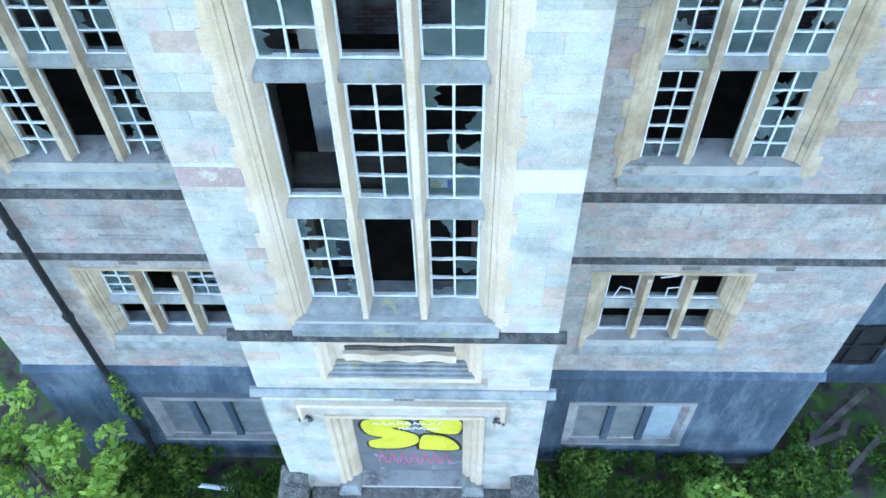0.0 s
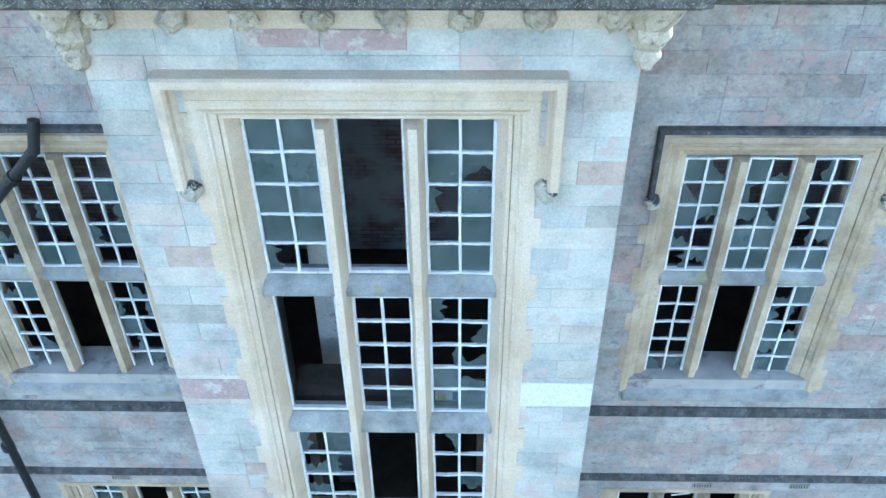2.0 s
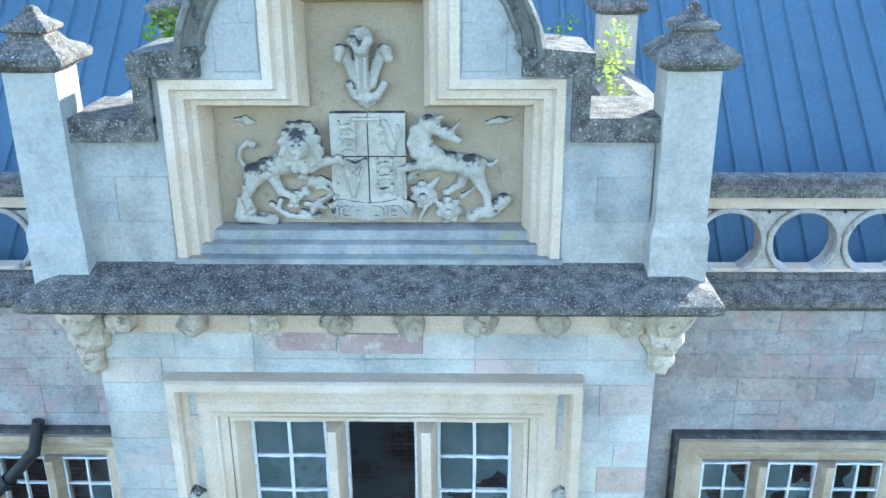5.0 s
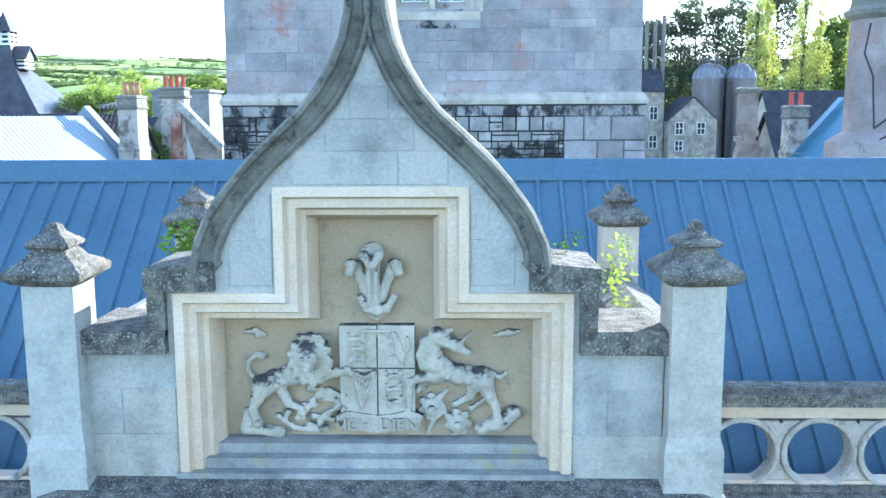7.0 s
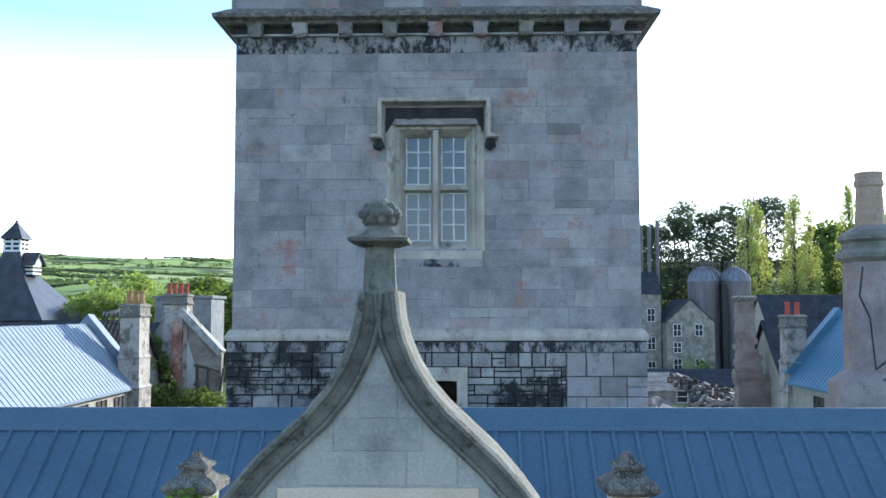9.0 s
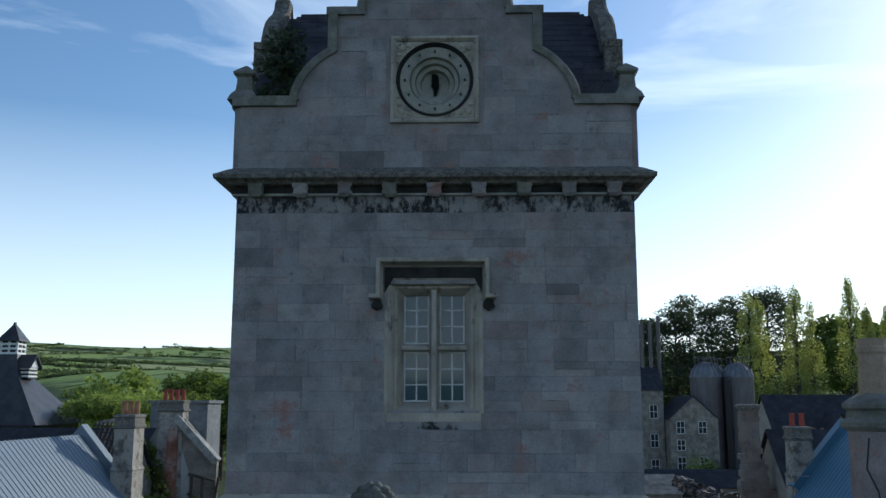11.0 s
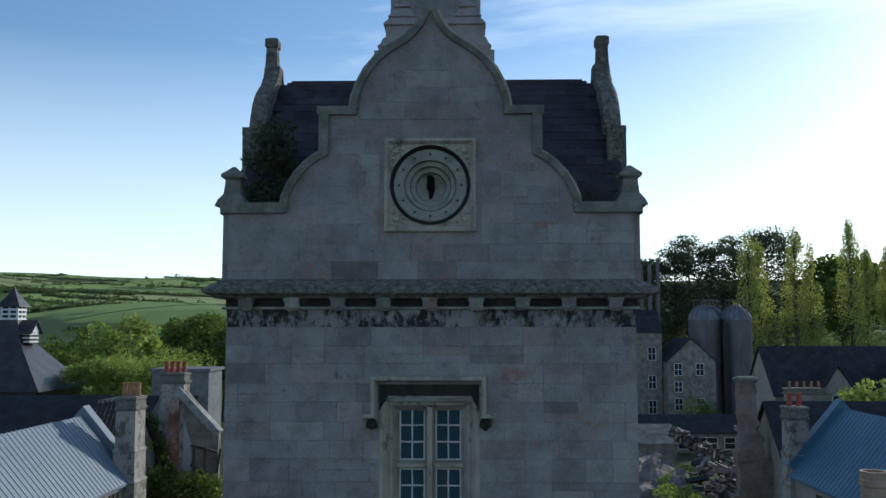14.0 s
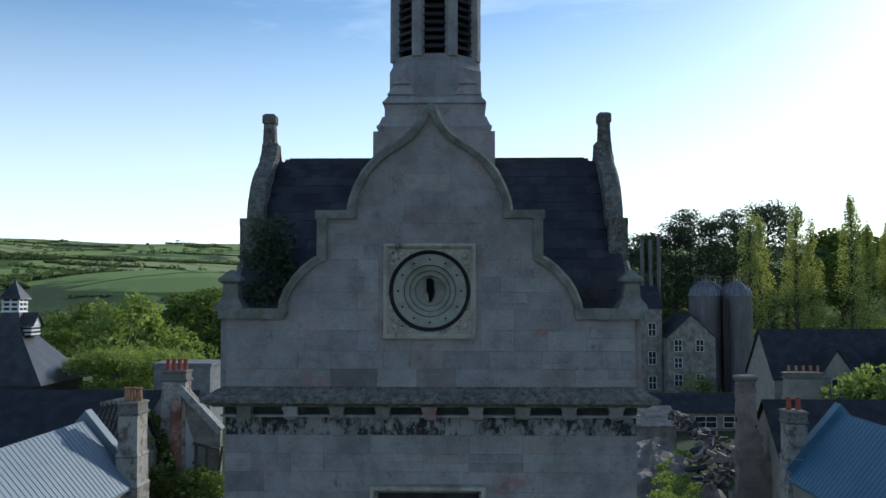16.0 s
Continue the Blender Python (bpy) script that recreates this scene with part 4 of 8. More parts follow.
part("collar", bm, M_COPING, fin)
bm = bmesh.new()
BC = Vector((GX, BY + 0.09, 17.545))
bmesh.ops.create_icosphere(bm, subdivisions=2, radius=0.075, matrix=Matrix.Translation(BC))
for ring_r, dz, n, rad in ((0.082, -0.035, 9, 0.028), (0.098, 0.005, 9, 0.032), (0.07, 0.045, 7, 0.028), (0.03, 0.07, 4, 0.024)):
    for k in range(n):
        a = 2 * math.pi * (k + (0.5 if dz > 0 else 0)) / n
        bmesh.ops.create_icosphere(bm, subdivisions=2, radius=rad, matrix=Matrix.Translation(BC + Vector((ring_r * math.cos(a), ring_r * math.sin(a), dz))))
bud = part("carved_bud", bm, M_COPING, fin)
bud_fuse = bud.modifiers.new("fuse", "REMESH")
bud_fuse.mode, bud_fuse.voxel_size, bud_fuse.use_smooth_shade = "VOXEL", 0.006, True


def pinnacle(name, x, y, z0, z1, hw, label, body):
    p = thing(name, label, "pinnacle", "pinnacles round the gable")
    bm = bmesh.new()
    frustum(bm, 0, 0, [(0, hw * 1.14, hw * 1.14), (0.36, hw * 1.14, hw * 1.14), (0.44, hw, hw), (z1 - z0, hw, hw)] if z1 - z0 > 0.8 else [(0, hw, hw), (z1 - z0, hw, hw)])
    part("shaft", bm, body, p)
    bm = bmesh.new()
    t = z1 - z0
    frustum(bm, 0, 0, [(t - 0.02, hw, hw), (t + 0.004, hw * 1.3, hw * 1.3), (t + 0.017, hw * 1.32, hw * 1.32), (t + 0.026, hw * 1.5, hw * 1.5), (t + 0.065, hw * 1.52, hw * 1.52), (t + 0.096, hw * 1.3, hw * 1.3), (t + 0.131, hw * 0.9, hw * 0.9), (t + 0.174, hw * 0.66, hw * 0.66), (t + 0.187, hw * 0.64, hw * 0.64),
        (t + 0.196, hw * 0.84, hw * 0.84), (t + 0.222, hw * 0.84, hw * 0.84), (t + 0.248, hw * 0.55, hw * 0.55), (t + 0.278, hw * 0.3, hw * 0.3), (t + 0.318, hw * 0.2, hw * 0.2), (t + 0.331, hw * 0.08, hw * 0.08)])
    bmesh.ops.subdivide_edges(bm, edges=bm.edges, cuts=2, use_grid_fill=True)
    for v in bm.verts:
        v.co += noise.noise_vector(v.co * 9 + Vector((x, y, 0))) * 0.009 + noise.noise_vector(v.co * 30 + Vector((y, x, 0))) * 0.006
    part("cap", bm, M_LICHEN, p, "lichened stepped cap")
    p.location = (x, y, z0)
    return p


for px in (-2.56, 1.1):
    pinnacle("pinnacle", px, BY + 0.02, 14.16, 15.49, 0.148, "pale square stone pinnacle with a dark lichened stepped cap", M_GABLE)
pinnacle("pinnacle", -2.5, 7.6, 13.3, 15.5, 0.15, "stone pinnacle with a lichened cap, overgrown with ivy", M_ASHLAR)
pinnacle("pinnacle", 1.1, 7.6, 13.3, 15.5, 0.15, "reddish stone pinnacle with a lichened cap", M_ASHLAR)
# parapets running back from the gable
for nm, px in (("wall_parapet_west", -2.42), ("wall_parapet_east", 1.0)):
    bm = bmesh.new()
    box(bm, px - 0.14, px + 0.14, BY + 0.3, 7.45, 14.05, 15.0)
    pts = [(px - 0.19, 15.0), (px + 0.19, 15.0), (px + 0.19, 15.06), (px, 15.14), (px - 0.19, 15.06)]
    prism(bm, pts, BY + 0.3, 7.45)
    tagged(mesh_object(nm, bm, M_SILL if px < 0 else M_LICHEN), "low stone parapet with a sloping coping behind the pinnacle", "parapet", kind="structure")

# ---- pierced balustrades ----
M_RING = material("pale_pierced_stone", [(0.33, 0.3, 0.26), (0.46, 0.42, 0.36), (0.54, 0.49, 0.42)], 4, 0.9, 0.5, 60, stain=(0.1, 0.1, 0.09), stain_scale=6, stain_at=(0.55, 0.66), grime=0.2)


def balustrade(name, x0, x1, label, toward):
    b = thing(name, label, "balustrade", kind="structure")
    bm = bmesh.new()
    prism(bm, [(x0, 14.1), (x1, 14.1), (x1, 14.2), (x0, 14.2)], SY - 0.06, SY + 0.26)
    prism(bm, [(x0, 14.2), (x1, 14.2), (x1, 14.24), (x0, 14.24)], SY + 0.0, SY + 0.2)
    part("coping", bm, M_LICHEN, b, "dark lichened coping")
    bm = bmesh.new()
    box(bm, x0, x1, SY - 0.04, SY + 0.24, 13.3, 13.42)
    part("base", bm, M_LICHEN, b)
    bm = bmesh.new()
    box(bm, x0, x1, SY + 0.03, SY + 0.17, 13.98, 14.1)
    box(bm, x0, x1, SY + 0.03, SY + 0.17, 13.42, 13.45)
    part("rail", bm, M_DRESSED, b)
    n = int((x1 - x0) / 0.62)
    pitch = 0.62
    gap = x1 - x0 - n * pitch
    bm = bmesh.new()
    box(bm, *((x1 - gap, x1) if toward > 0 else (x0, x0 + gap)), SY + 0.0, SY + 0.2, 13.42, 14.1)
    part("end_pier", bm, M_RING, b)
    first = x0 if toward > 0 else x0 + gap
    for i in range(n):
        cx = first + (i + 0.5) * pitch
        bm = bmesh.new()
        ro, ri, seg = pitch / 2, pitch / 2 - 0.05, 28
        prof = [(0, SY + 0.17), (0, SY + 0.03), (0.012, SY + 0.02), (0.04, SY + 0.02), (0.055, SY + 0.05), (0.055, SY + 0.17)]
        mould(bm, [(cx + (ro - 0.002) * math.cos(2 * math.pi * k / seg), 13.68 + 0.308 * math.sin(2 * math.pi * k / seg)) for k in range(seg)], prof, True)
        part("pierced_ring", bm, M_RING, b)
        if i == 0:
            continue
        # sunk three-cornered spandrels above and below where two circles meet, each with a small dark eye
        xx = cx - ro
        for sz in (1, -1):
            bm = bmesh.new()
            arc = [(ro - ro * math.sin(k * 0.26), 13.68 + sz * 0.308 * math.cos(k * 0.26)) for k in range(2, 7)]
            prism(bm, [(xx - u, z) for u, z in arc] + [(xx + u, z) for u, z in arc[::-1]], SY + 0.06, SY + 0.15)
            sp = part("spandrel", bm, M_RING, b)
            bm = bmesh.new()
            prism(bm, [(xx - 0.02, 13.68 + sz * 0.265), (xx, 13.68 + sz * 0.243), (xx + 0.02, 13.68 + sz * 0.265), (xx, 13.68 + sz * 0.287)], SY + 0.055, SY + 0.064)
            part("eye", bm, M_BLACK, sp)
    return b


balustrade("balustrade_east", BX1 + 0.065, RX1, "pierced stone balustrade of circles with a dark coping", 1)
balustrade("balustrade_west", LX0, BX0 - 0.065, "pierced stone balustrade of circles with a dark coping", -1)

# ---- blue sheet roof ----
roof = thing("roof_front", "blue profiled steel sheet roof with a ridge cap", "roof", kind="structure")
RZ, RYY, EZ, EY = 15.86, 10.15, 13.3, 7.32
bm = bmesh.new()
for ya in (EY, 2 * RYY - EY):
    v = [bm.verts.new(p) for p in ((LX0 - 0.1, ya, EZ), (RX1 + 0.1, ya, EZ), (RX1 + 0.1, RYY, RZ), (LX0 - 0.1, RYY, RZ), (LX0 - 0.1, ya, EZ - 0.06), (RX1 + 0.1, ya, EZ - 0.06), (RX1 + 0.1, RYY, RZ - 0.06), (LX0 - 0.1, RYY, RZ - 0.06))]
    for f in ((0, 1, 2, 3), (4, 7, 6, 5), (0, 4, 5, 1), (1, 5, 6, 2), (3, 7, 4, 0), (2, 6, 7, 3)):
        bm.faces.new([v[i] for i in f])
part("sheet", bm, M_BLUE, roof)
rib_bm = bmesh.new()
sl = Vector((0, RYY - EY, RZ - EZ))
nrm = Vector((0, -sl.z, sl.y)).normalized()
a = [(-0.03, 0.0), (-0.016, 0.032), (0.016, 0.032), (0.03, 0.0)]
lo = [rib_bm.verts.new(Vector((x, EY, EZ)) + nrm * (h - 0.002)) for x, h in a]
hi = [rib_bm.verts.new(Vector((x, EY, EZ)) + sl * 0.985 + nrm * (h - 0.002)) for x, h in a]
for i in range(3):
    rib_bm.faces.new((lo[i], lo[i + 1], hi[i + 1], hi[i]))
rib_bm.faces.new(lo[::-1])
rib_bm.faces.new(hi)
rib0 = part("rib", rib_bm, M_BLUE, roof)
RIB = 0.255
for i in range(int((RX1 - LX0) / RIB)):
    ob = rib0 if i == 0 else new("rib", rib0.data)
    ob.parent = roof
    ob.location = (LX0 + 0.1 + i * RIB, 0, 0)
bm = bmesh.new()
pts = [(RYY - 0.22, RZ - 0.17), (RYY - 0.2, RZ - 0.12), (RYY - 0.02, RZ + 0.06), (RYY + 0.02, RZ + 0.06), (RYY + 0.2, RZ - 0.12), (RYY + 0.22, RZ - 0.17)]
a = [bm.verts.new((LX0 - 0.12, y, z)) for y, z in pts]
b = [bm.verts.new((RX1 + 0.12, y, z)) for y, z in pts]
for i in range(len(pts) - 1):
    bm.faces.new((a[i], b[i], b[i + 1], a[i + 1]))
bm.faces.new(a)
bm.faces.new(b[::-1])
bm.faces.new((a[0], a[-1], b[-1], b[0]))
part("ridge_cap", bm, M_BLUE, roof)
# flat lead behind the bay gable
bm = bmesh.new()
box(bm, BX0 + 0.3, BX1 - 0.3, BY + 0.5, 7.6, 13.9, 14.05)
tagged(mesh_object("roof_bay", bm, M_SILL), "flat grey roof behind the gable", "roof", kind="structure")

# inside the bay: peeling pier and a dusty ledge
bm = bmesh.new()
prism(bm, [(-1.5, 7.35), (-1.22, 7.35), (-1.22, 12.8), (-1.5, 12.8)], 6.3, 6.6)
M_PEEL = material("peeling_pale_paint", [(0.4, 0.42, 0.42), (0.55, 0.56, 0.55)], 3, 0.8, 0.3, 30, stain=(0.2, 0.16, 0.12), stain_scale=5, stain_at=(0.58, 0.62))
tagged(mesh_object("plaster_pier", bm, M_PEEL), "pale painted pier with peeling paint inside the window", "pier")
bm = bmesh.new()
bench = thing("work_bench", "dusty dark wooden bench behind the window", "bench")
box(bm, -1.62, 0.2, BY + 0.45, BY + 0.85, 9.72, 9.86)
part("bench_top", bm, M_DARKFLOOR, bench)
for k in range(2):
    bm = bmesh.new()
    box(bm, -1.6 + 1.7 * k, -1.5 + 1.7 * k, BY + 0.5, BY + 0.8, 7.35, 9.72)
    part("leg", bm, M_DARKFLOOR, bench)


# black for sooty stone, and for shade painted under and between parts
M_SOOT_SHADE = material("soot_and_shade_black", [(0.02, 0.02, 0.02), (0.05, 0.05, 0.048)], 4, 0.95, 0.4, 40, stain=(0.2, 0.19, 0.17), stain_scale=4, stain_at=(0.62, 0.75))

# ---- the clock tower behind ----
TX, TY, TH = -0.675, 13.6, 3.1   # middle line, face, half width of the shaft
TB = TY + 2 * TH                 # its back
TW_OPEN = (-1.3, -0.06, 17.95, 19.86)
LOW_OPEN = (-0.8, -0.36, 15.2, 15.96)
tower_base = wall_core("wall_tower_base", TX - TH - 0.06, TX + TH + 0.06, 8.0, 16.6, TY - 0.06, TY + 0.6, [LOW_OPEN], M_SOOT_SHADE, "rubble stone foot of the tower, stained black with soot")
tower_wall = wall_core("wall_tower", TX - TH, TX + TH, 16.6, 21.3, TY, TY + 0.6, [wide(TW_OPEN, 0.08)], M_TMORTAR, "grey-pink limestone ashlar front of the clock tower")
for nm, xa, xb, ya, yb in (("wall_tower_west", TX - TH, TX - TH + 0.6, TY + 0.6, TB), ("wall_tower_east", TX + TH - 0.6, TX + TH, TY + 0.6, TB), ("wall_tower_back", TX - TH + 0.6, TX + TH - 0.6, TB - 0.6, TB)):
    bm = bmesh.new()
    box(bm, xa, xb, ya, yb, 8.0, 22.75)
    tagged(mesh_object(nm, bm, M_TOWER), "limestone wall of the clock tower", "wall", kind="structure")
bm = bmesh.new()
box(bm, TX - TH + 0.6, TX + TH - 0.6, TY + 0.6, TB - 0.6, 20.9, 21.2)
box(bm, TX - TH + 0.6, TX + TH - 0.6, TY + 0.6, TB - 0.6, 16.4, 16.6)
box(bm, TX - TH + 0.6, TX + TH - 0.6, TY + 3.2, TY + 3.3, 16.6, 20.9)
tagged(mesh_object("floor_tower", bm, M_ROOM), "bare floors inside the tower", "floor", kind="structure")


def band(name, o_list, label, mat, parent=None):
    """A moulded band round the whole tower: (out, z) from below."""
    bm = bmesh.new()
    rings = []
    for o, z in o_list:
        rings.append([bm.verts.new(p) for p in ((TX - TH - o, TY - o, z), (TX + TH + o, TY - o, z), (TX + TH + o, TB + o, z), (TX - TH - o, TB + o, z))])
    for r0, r1 in zip(rings, rings[1:]):
        for i in range(4):
            bm.faces.new((r0[i], r0[(i + 1) % 4], r1[(i + 1) % 4], r1[i]))
    if parent:
        return part(name, bm, mat, parent)
    return tagged(mesh_object(name, bm, mat), label, "trim", kind="structure")


band("trim_tower_string", [(0.0, 16.54), (0.09, 16.56), (0.1, 16.62), (0.05, 16.7), (0.0, 16.74)], "dark weathered string course at the foot of the tower", M_TDRESSED)
tcor = thing("trim_tower_cornice", "mossy stone cornice with carved brackets and dark gaps between them", "cornice", kind="structure")
band("cornice_moulding", [(0.0, 21.4), (0.15, 21.41), (0.2, 21.45), (0.3, 21.48), (0.31, 21.54), (0.12, 21.66), (0.03, 21.7), (-0.1, 21.7)], "", M_LICHEN, tcor)
band("bed_mould", [(0.0, 21.24), (0.06, 21.25), (0.06, 21.28), (0.0, 21.29)], "", M_SILL, tcor)
# the frieze's black stands in for shade between the brackets
band("frieze", [(0.012, 21.29), (0.012, 21.4)], "", M_SOOT_SHADE, tcor)
for i in range(9):
    cx = TX - TH + 0.32 + i * (2 * TH - 0.64) / 8
    bm = bmesh.new()
    frustum(bm, cx, TY - 0.06, [(21.22, 0.06, 0.05), (21.26, 0.11, 0.09), (21.33, 0.1, 0.1), (21.42, 0.12, 0.13)])
    bmesh.ops.subdivide_edges(bm, edges=bm.edges, cuts=2, use_grid_fill=True)
    for v in bm.verts:
        v.co += noise.noise_vector(v.co * 20) * 0.02
    part("bracket", bm, M_TOWER if i % 3 else M_MOSS, tcor, "carved bracket")

# shaped gables on all sides, one outline
T_ARC = [(1.19, 24.38), (1.17, 24.52), (1.1, 24.72), (0.98, 24.95), (0.82, 25.14), (0.62, 25.3), (0.42, 25.42), (0.26, 25.55), (0.14, 25.7), (0.06, 25.9)]
T_SCR = [(2.24, 22.85), (2.22, 22.98), (2.15, 23.15), (2.04, 23.32), (1.9, 23.47), (1.76, 23.58), (1.62, 23.65)]
t_half = [(3.2, 21.68), (3.2, 22.76), (2.26, 22.76)] + [(u - 0.03, z) for u, z in T_SCR] + [(1.66, 23.66), (1.66, 24.28), (1.2, 24.28)] + [(u - 0.02, z) for u, z in T_ARC]
CLR, CLZ, CLX = 0.64, 23.15, TX


def tower_gable(name, with_clock):
    g = thing(name, "grey stone shaped gable of the tower" + (" framing the empty clock face" if with_clock else ""), "gable", kind="structure")
    bm = bmesh.new()
    if with_clock:
        z0, z1, q = CLZ - 0.6, CLZ + 0.6, 0.6
        for s in (1, -1):
            P = lambda u, z: (s * u, z)
            def piece(pts):
                prism(bm, [P(*p) for p in pts], 0.0, 0.45)
            piece([(0, 21.68), (3.1, 21.68), (3.1, z0), (0, z0)])
            piece([(q, z0), (3.1, z0), (3.1, 22.76), (2.26, 22.76)] + [(u - 0.03, z) for u, z in T_SCR] + [(1.62, 23.65), (1.62, z1), (q, z1)])
            piece([(0, z1), (1.62, z1), (1.62, 24.28), (1.2, 24.28)] + [(u - 0.02, z) for u, z in T_ARC] + [(0, 25.9)])
    else:
        prism(bm, [(min(u, 3.04), z) for u, z in t_half] + [(-min(u, 3.04), z) for u, z in t_half[::-1]], 0.0, 0.22)
    part("gable_wall", bm, M_TOWER, g)
    dp = 0.5 if with_clock else 0.26
    cp = [(-0.05, dp), (-0.05, -0.05), (0.04, -0.07), (0.08, -0.02), (0.08, dp - 0.03)]
    for s in (1, -1):
        bm = bmesh.new()
        pr = [(-s * o, y) for o, y in cp]
        mould(bm, [(s * u, z) for u, z in [(2.2, 22.8)] + T_SCR], pr)
        mould(bm, [(s * u, z) for u, z in [(1.15, 24.33)] + T_ARC], pr)
        for xa, xb, za, zb in ((2.2, 3.22 if with_clock else 3.0, 22.72, 22.88), (1.57, 1.72, 23.62, 24.25), (1.14, 1.75, 24.25, 24.38)):
            x0, x1 = sorted((s * xa, s * xb))
            box(bm, x0, x1, -0.06, dp, za, zb)
        part("coping", bm, M_MOSS if with_clock else M_LICHEN, g, "mossy moulded coping")
    return g


g0 = tower_gable("tower_gable", True)
g0.location = (TX, TY, 0)
bm = bmesh.new()
frustum(bm, 0, 0.2, [(25.8, 0.13, 0.13), (25.9, 0.12, 0.12), (26.0, 0.07, 0.08), (26.08, 0.03, 0.04)])
part("tip", bm, M_MOSS, g0, "worn stump of the finial")
for nm, m in (("tower_gable", pose(TX + TH + 0.1, TY + TH, 0, 0, 0, 90)), ("tower_gable", pose(TX - TH - 0.1, TY + TH, 0, 0, 0, -90))):
    g = tower_gable(nm, False)
    bm = bmesh.new()
    frustum(bm, 0, 0.06, [(25.6, 0.2, 0.16), (25.8, 0.13, 0.12), (26.3, 0.105, 0.1), (26.32, 0.13, 0.125), (26.46, 0.13, 0.125), (26.5, 0.08, 0.08)])
    part("finial", bm, M_LICHEN, g, "square stone finial")
    g.matrix_basis = m

clock = thing("clock_surround", "empty round clock opening with stepped stone rings in a square frame", "clock")
bm = bmesh.new()
mould(bm, [(CLX - 0.7, CLZ - 0.72), (CLX + 0.7, CLZ - 0.72), (CLX + 0.7, CLZ + 0.72), (CLX - 0.7, CLZ + 0.72)], [(0, TY + 0.1), (0, TY - 0.05), (0.04, TY - 0.06), (0.08, TY - 0.02), (0.08, TY + 0.1)], True)
part("square_frame", bm, M_TDRESSED, clock)


def disc_ring(bm, r0, y0, r1, y1, seg=48):
    a = [bm.verts.new((CLX + r0 * math.cos(2 * math.pi * i / seg), y0, CLZ + r0 * math.sin(2 * math.pi * i / seg))) for i in range(seg)]
    b = [bm.verts.new((CLX + r1 * math.cos(2 * math.pi * i / seg), y1, CLZ + r1 * math.sin(2 * math.pi * i / seg))) for i in range(seg)]
    for i in range(seg):
        j = (i + 1) % seg
        bm.faces.new((a[i], a[j], b[j], b[i]))


bm = bmesh.new()
seg = 48
sq = []
for i in range(seg):
    an = 2 * math.pi * i / seg
    k = 0.63 / max(abs(math.cos(an)), abs(math.sin(an)))
    sq.append((k * math.cos(an), k * math.sin(an)))
a = [bm.verts.new((CLX + x, TY - 0.012, CLZ + z)) for x, z in sq]
b = [bm.verts.new((CLX + 0.615 * math.cos(2 * math.pi * i / seg), TY - 0.012, CLZ + 0.615 * math.sin(2 * math.pi * i / seg))) for i in range(seg)]
for i in range(seg):
    j = (i + 1) % seg
    bm.faces.new((a[i], a[j], b[j], b[i]))
part("spandrel", bm, M_TDRESSED, clock)
for sx in (-1, 1):
    for sz in (-1, 1):
        for dx, dz, r in ((0.53, 0.53, 0.05), (0.42, 0.56, 0.035), (0.56, 0.42, 0.035), (0.57, 0.3, 0.025), (0.3, 0.57, 0.025), (0.47, 0.47, 0.025)):
            bm = bmesh.new()
            bmesh.ops.create_icosphere(bm, subdivisions=2, radius=r * 1.15, matrix=Matrix.Translation((CLX + sx * dx, TY - 0.02, CLZ + sz * dz)) @ Matrix.Diagonal((1, 0.7, 1, 1)))
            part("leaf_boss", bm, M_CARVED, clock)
bm = bmesh.new()
disc_ring(bm, 0.618, TY - 0.03, 0.6, TY + 0.0)
disc_ring(bm, 0.66 * 0.94, TY - 0.012, 0.618, TY - 0.03)
disc_ring(bm, 0.6, TY + 0.0, 0.565, TY + 0.05)
part("dark_ring", bm, M_BLACK, clock, "black iron ring")
M_CLOCK = material("green_grey_clock_stone", [(0.19, 0.19, 0.165), (0.32, 0.31, 0.265), (0.44, 0.42, 0.36)], 3, 0.9, 0.4, 50, stain=(0.11, 0.15, 0.12), stain_scale=3, stain_at=(0.55, 0.7))
for steps in (((0.565, 0.05, 0.555, 0.03), (0.555, 0.03, 0.4, 0.05), (0.4, 0.04, 0.39, 0.14)), ((0.39, 0.14, 0.385, 0.11), (0.385, 0.11, 0.32, 0.12), (0.32, 0.12, 0.31, 0.22)), ((0.31, 0.22, 0.305, 0.19), (0.305, 0.19, 0.24, 0.2), (0.24, 0.2, 0.225, 0.3)), ((0.225, 0.3, 0.0001, 0.34),)):
    bm = bmesh.new()
    for r0, y0, r1, y1 in steps:
        disc_ring(bm, r0, TY + y0, r1, TY + y1)
    part("stone_ring", bm, M_CLOCK, clock)
for i in range(12):
    bm = bmesh.new()
    an = math.pi / 6 * i
    rod(bm, (CLX + 0.48 * math.cos(an), TY + 0.0, CLZ + 0.48 * math.sin(an)), (CLX + 0.48 * math.cos(an), TY + 0.06, CLZ + 0.48 * math.sin(an)), 0.018)
    part("stud", bm, M_BLACK, clock)
# no real hole: a solid prism coloured black for the unlit depth
bm = bmesh.new()
prism(bm, [(CLX - 0.055, CLZ + 0.19), (CLX - 0.06, CLZ + 0.0), (CLX - 0.03, CLZ - 0.05), (CLX - 0.02, CLZ - 0.18), (CLX + 0.02, CLZ - 0.16), (CLX + 0.06, CLZ - 0.02), (CLX + 0.05, CLZ + 0.17), (CLX, CLZ + 0.2)], TY + 0.27, TY + 0.332)
part("spindle_hole", bm, material("deep_black_cavity", [(0.002, 0.002, 0.002), (0.004, 0.004, 0.004)], 3, 1.0, 0.0, 30), clock, "black hole")

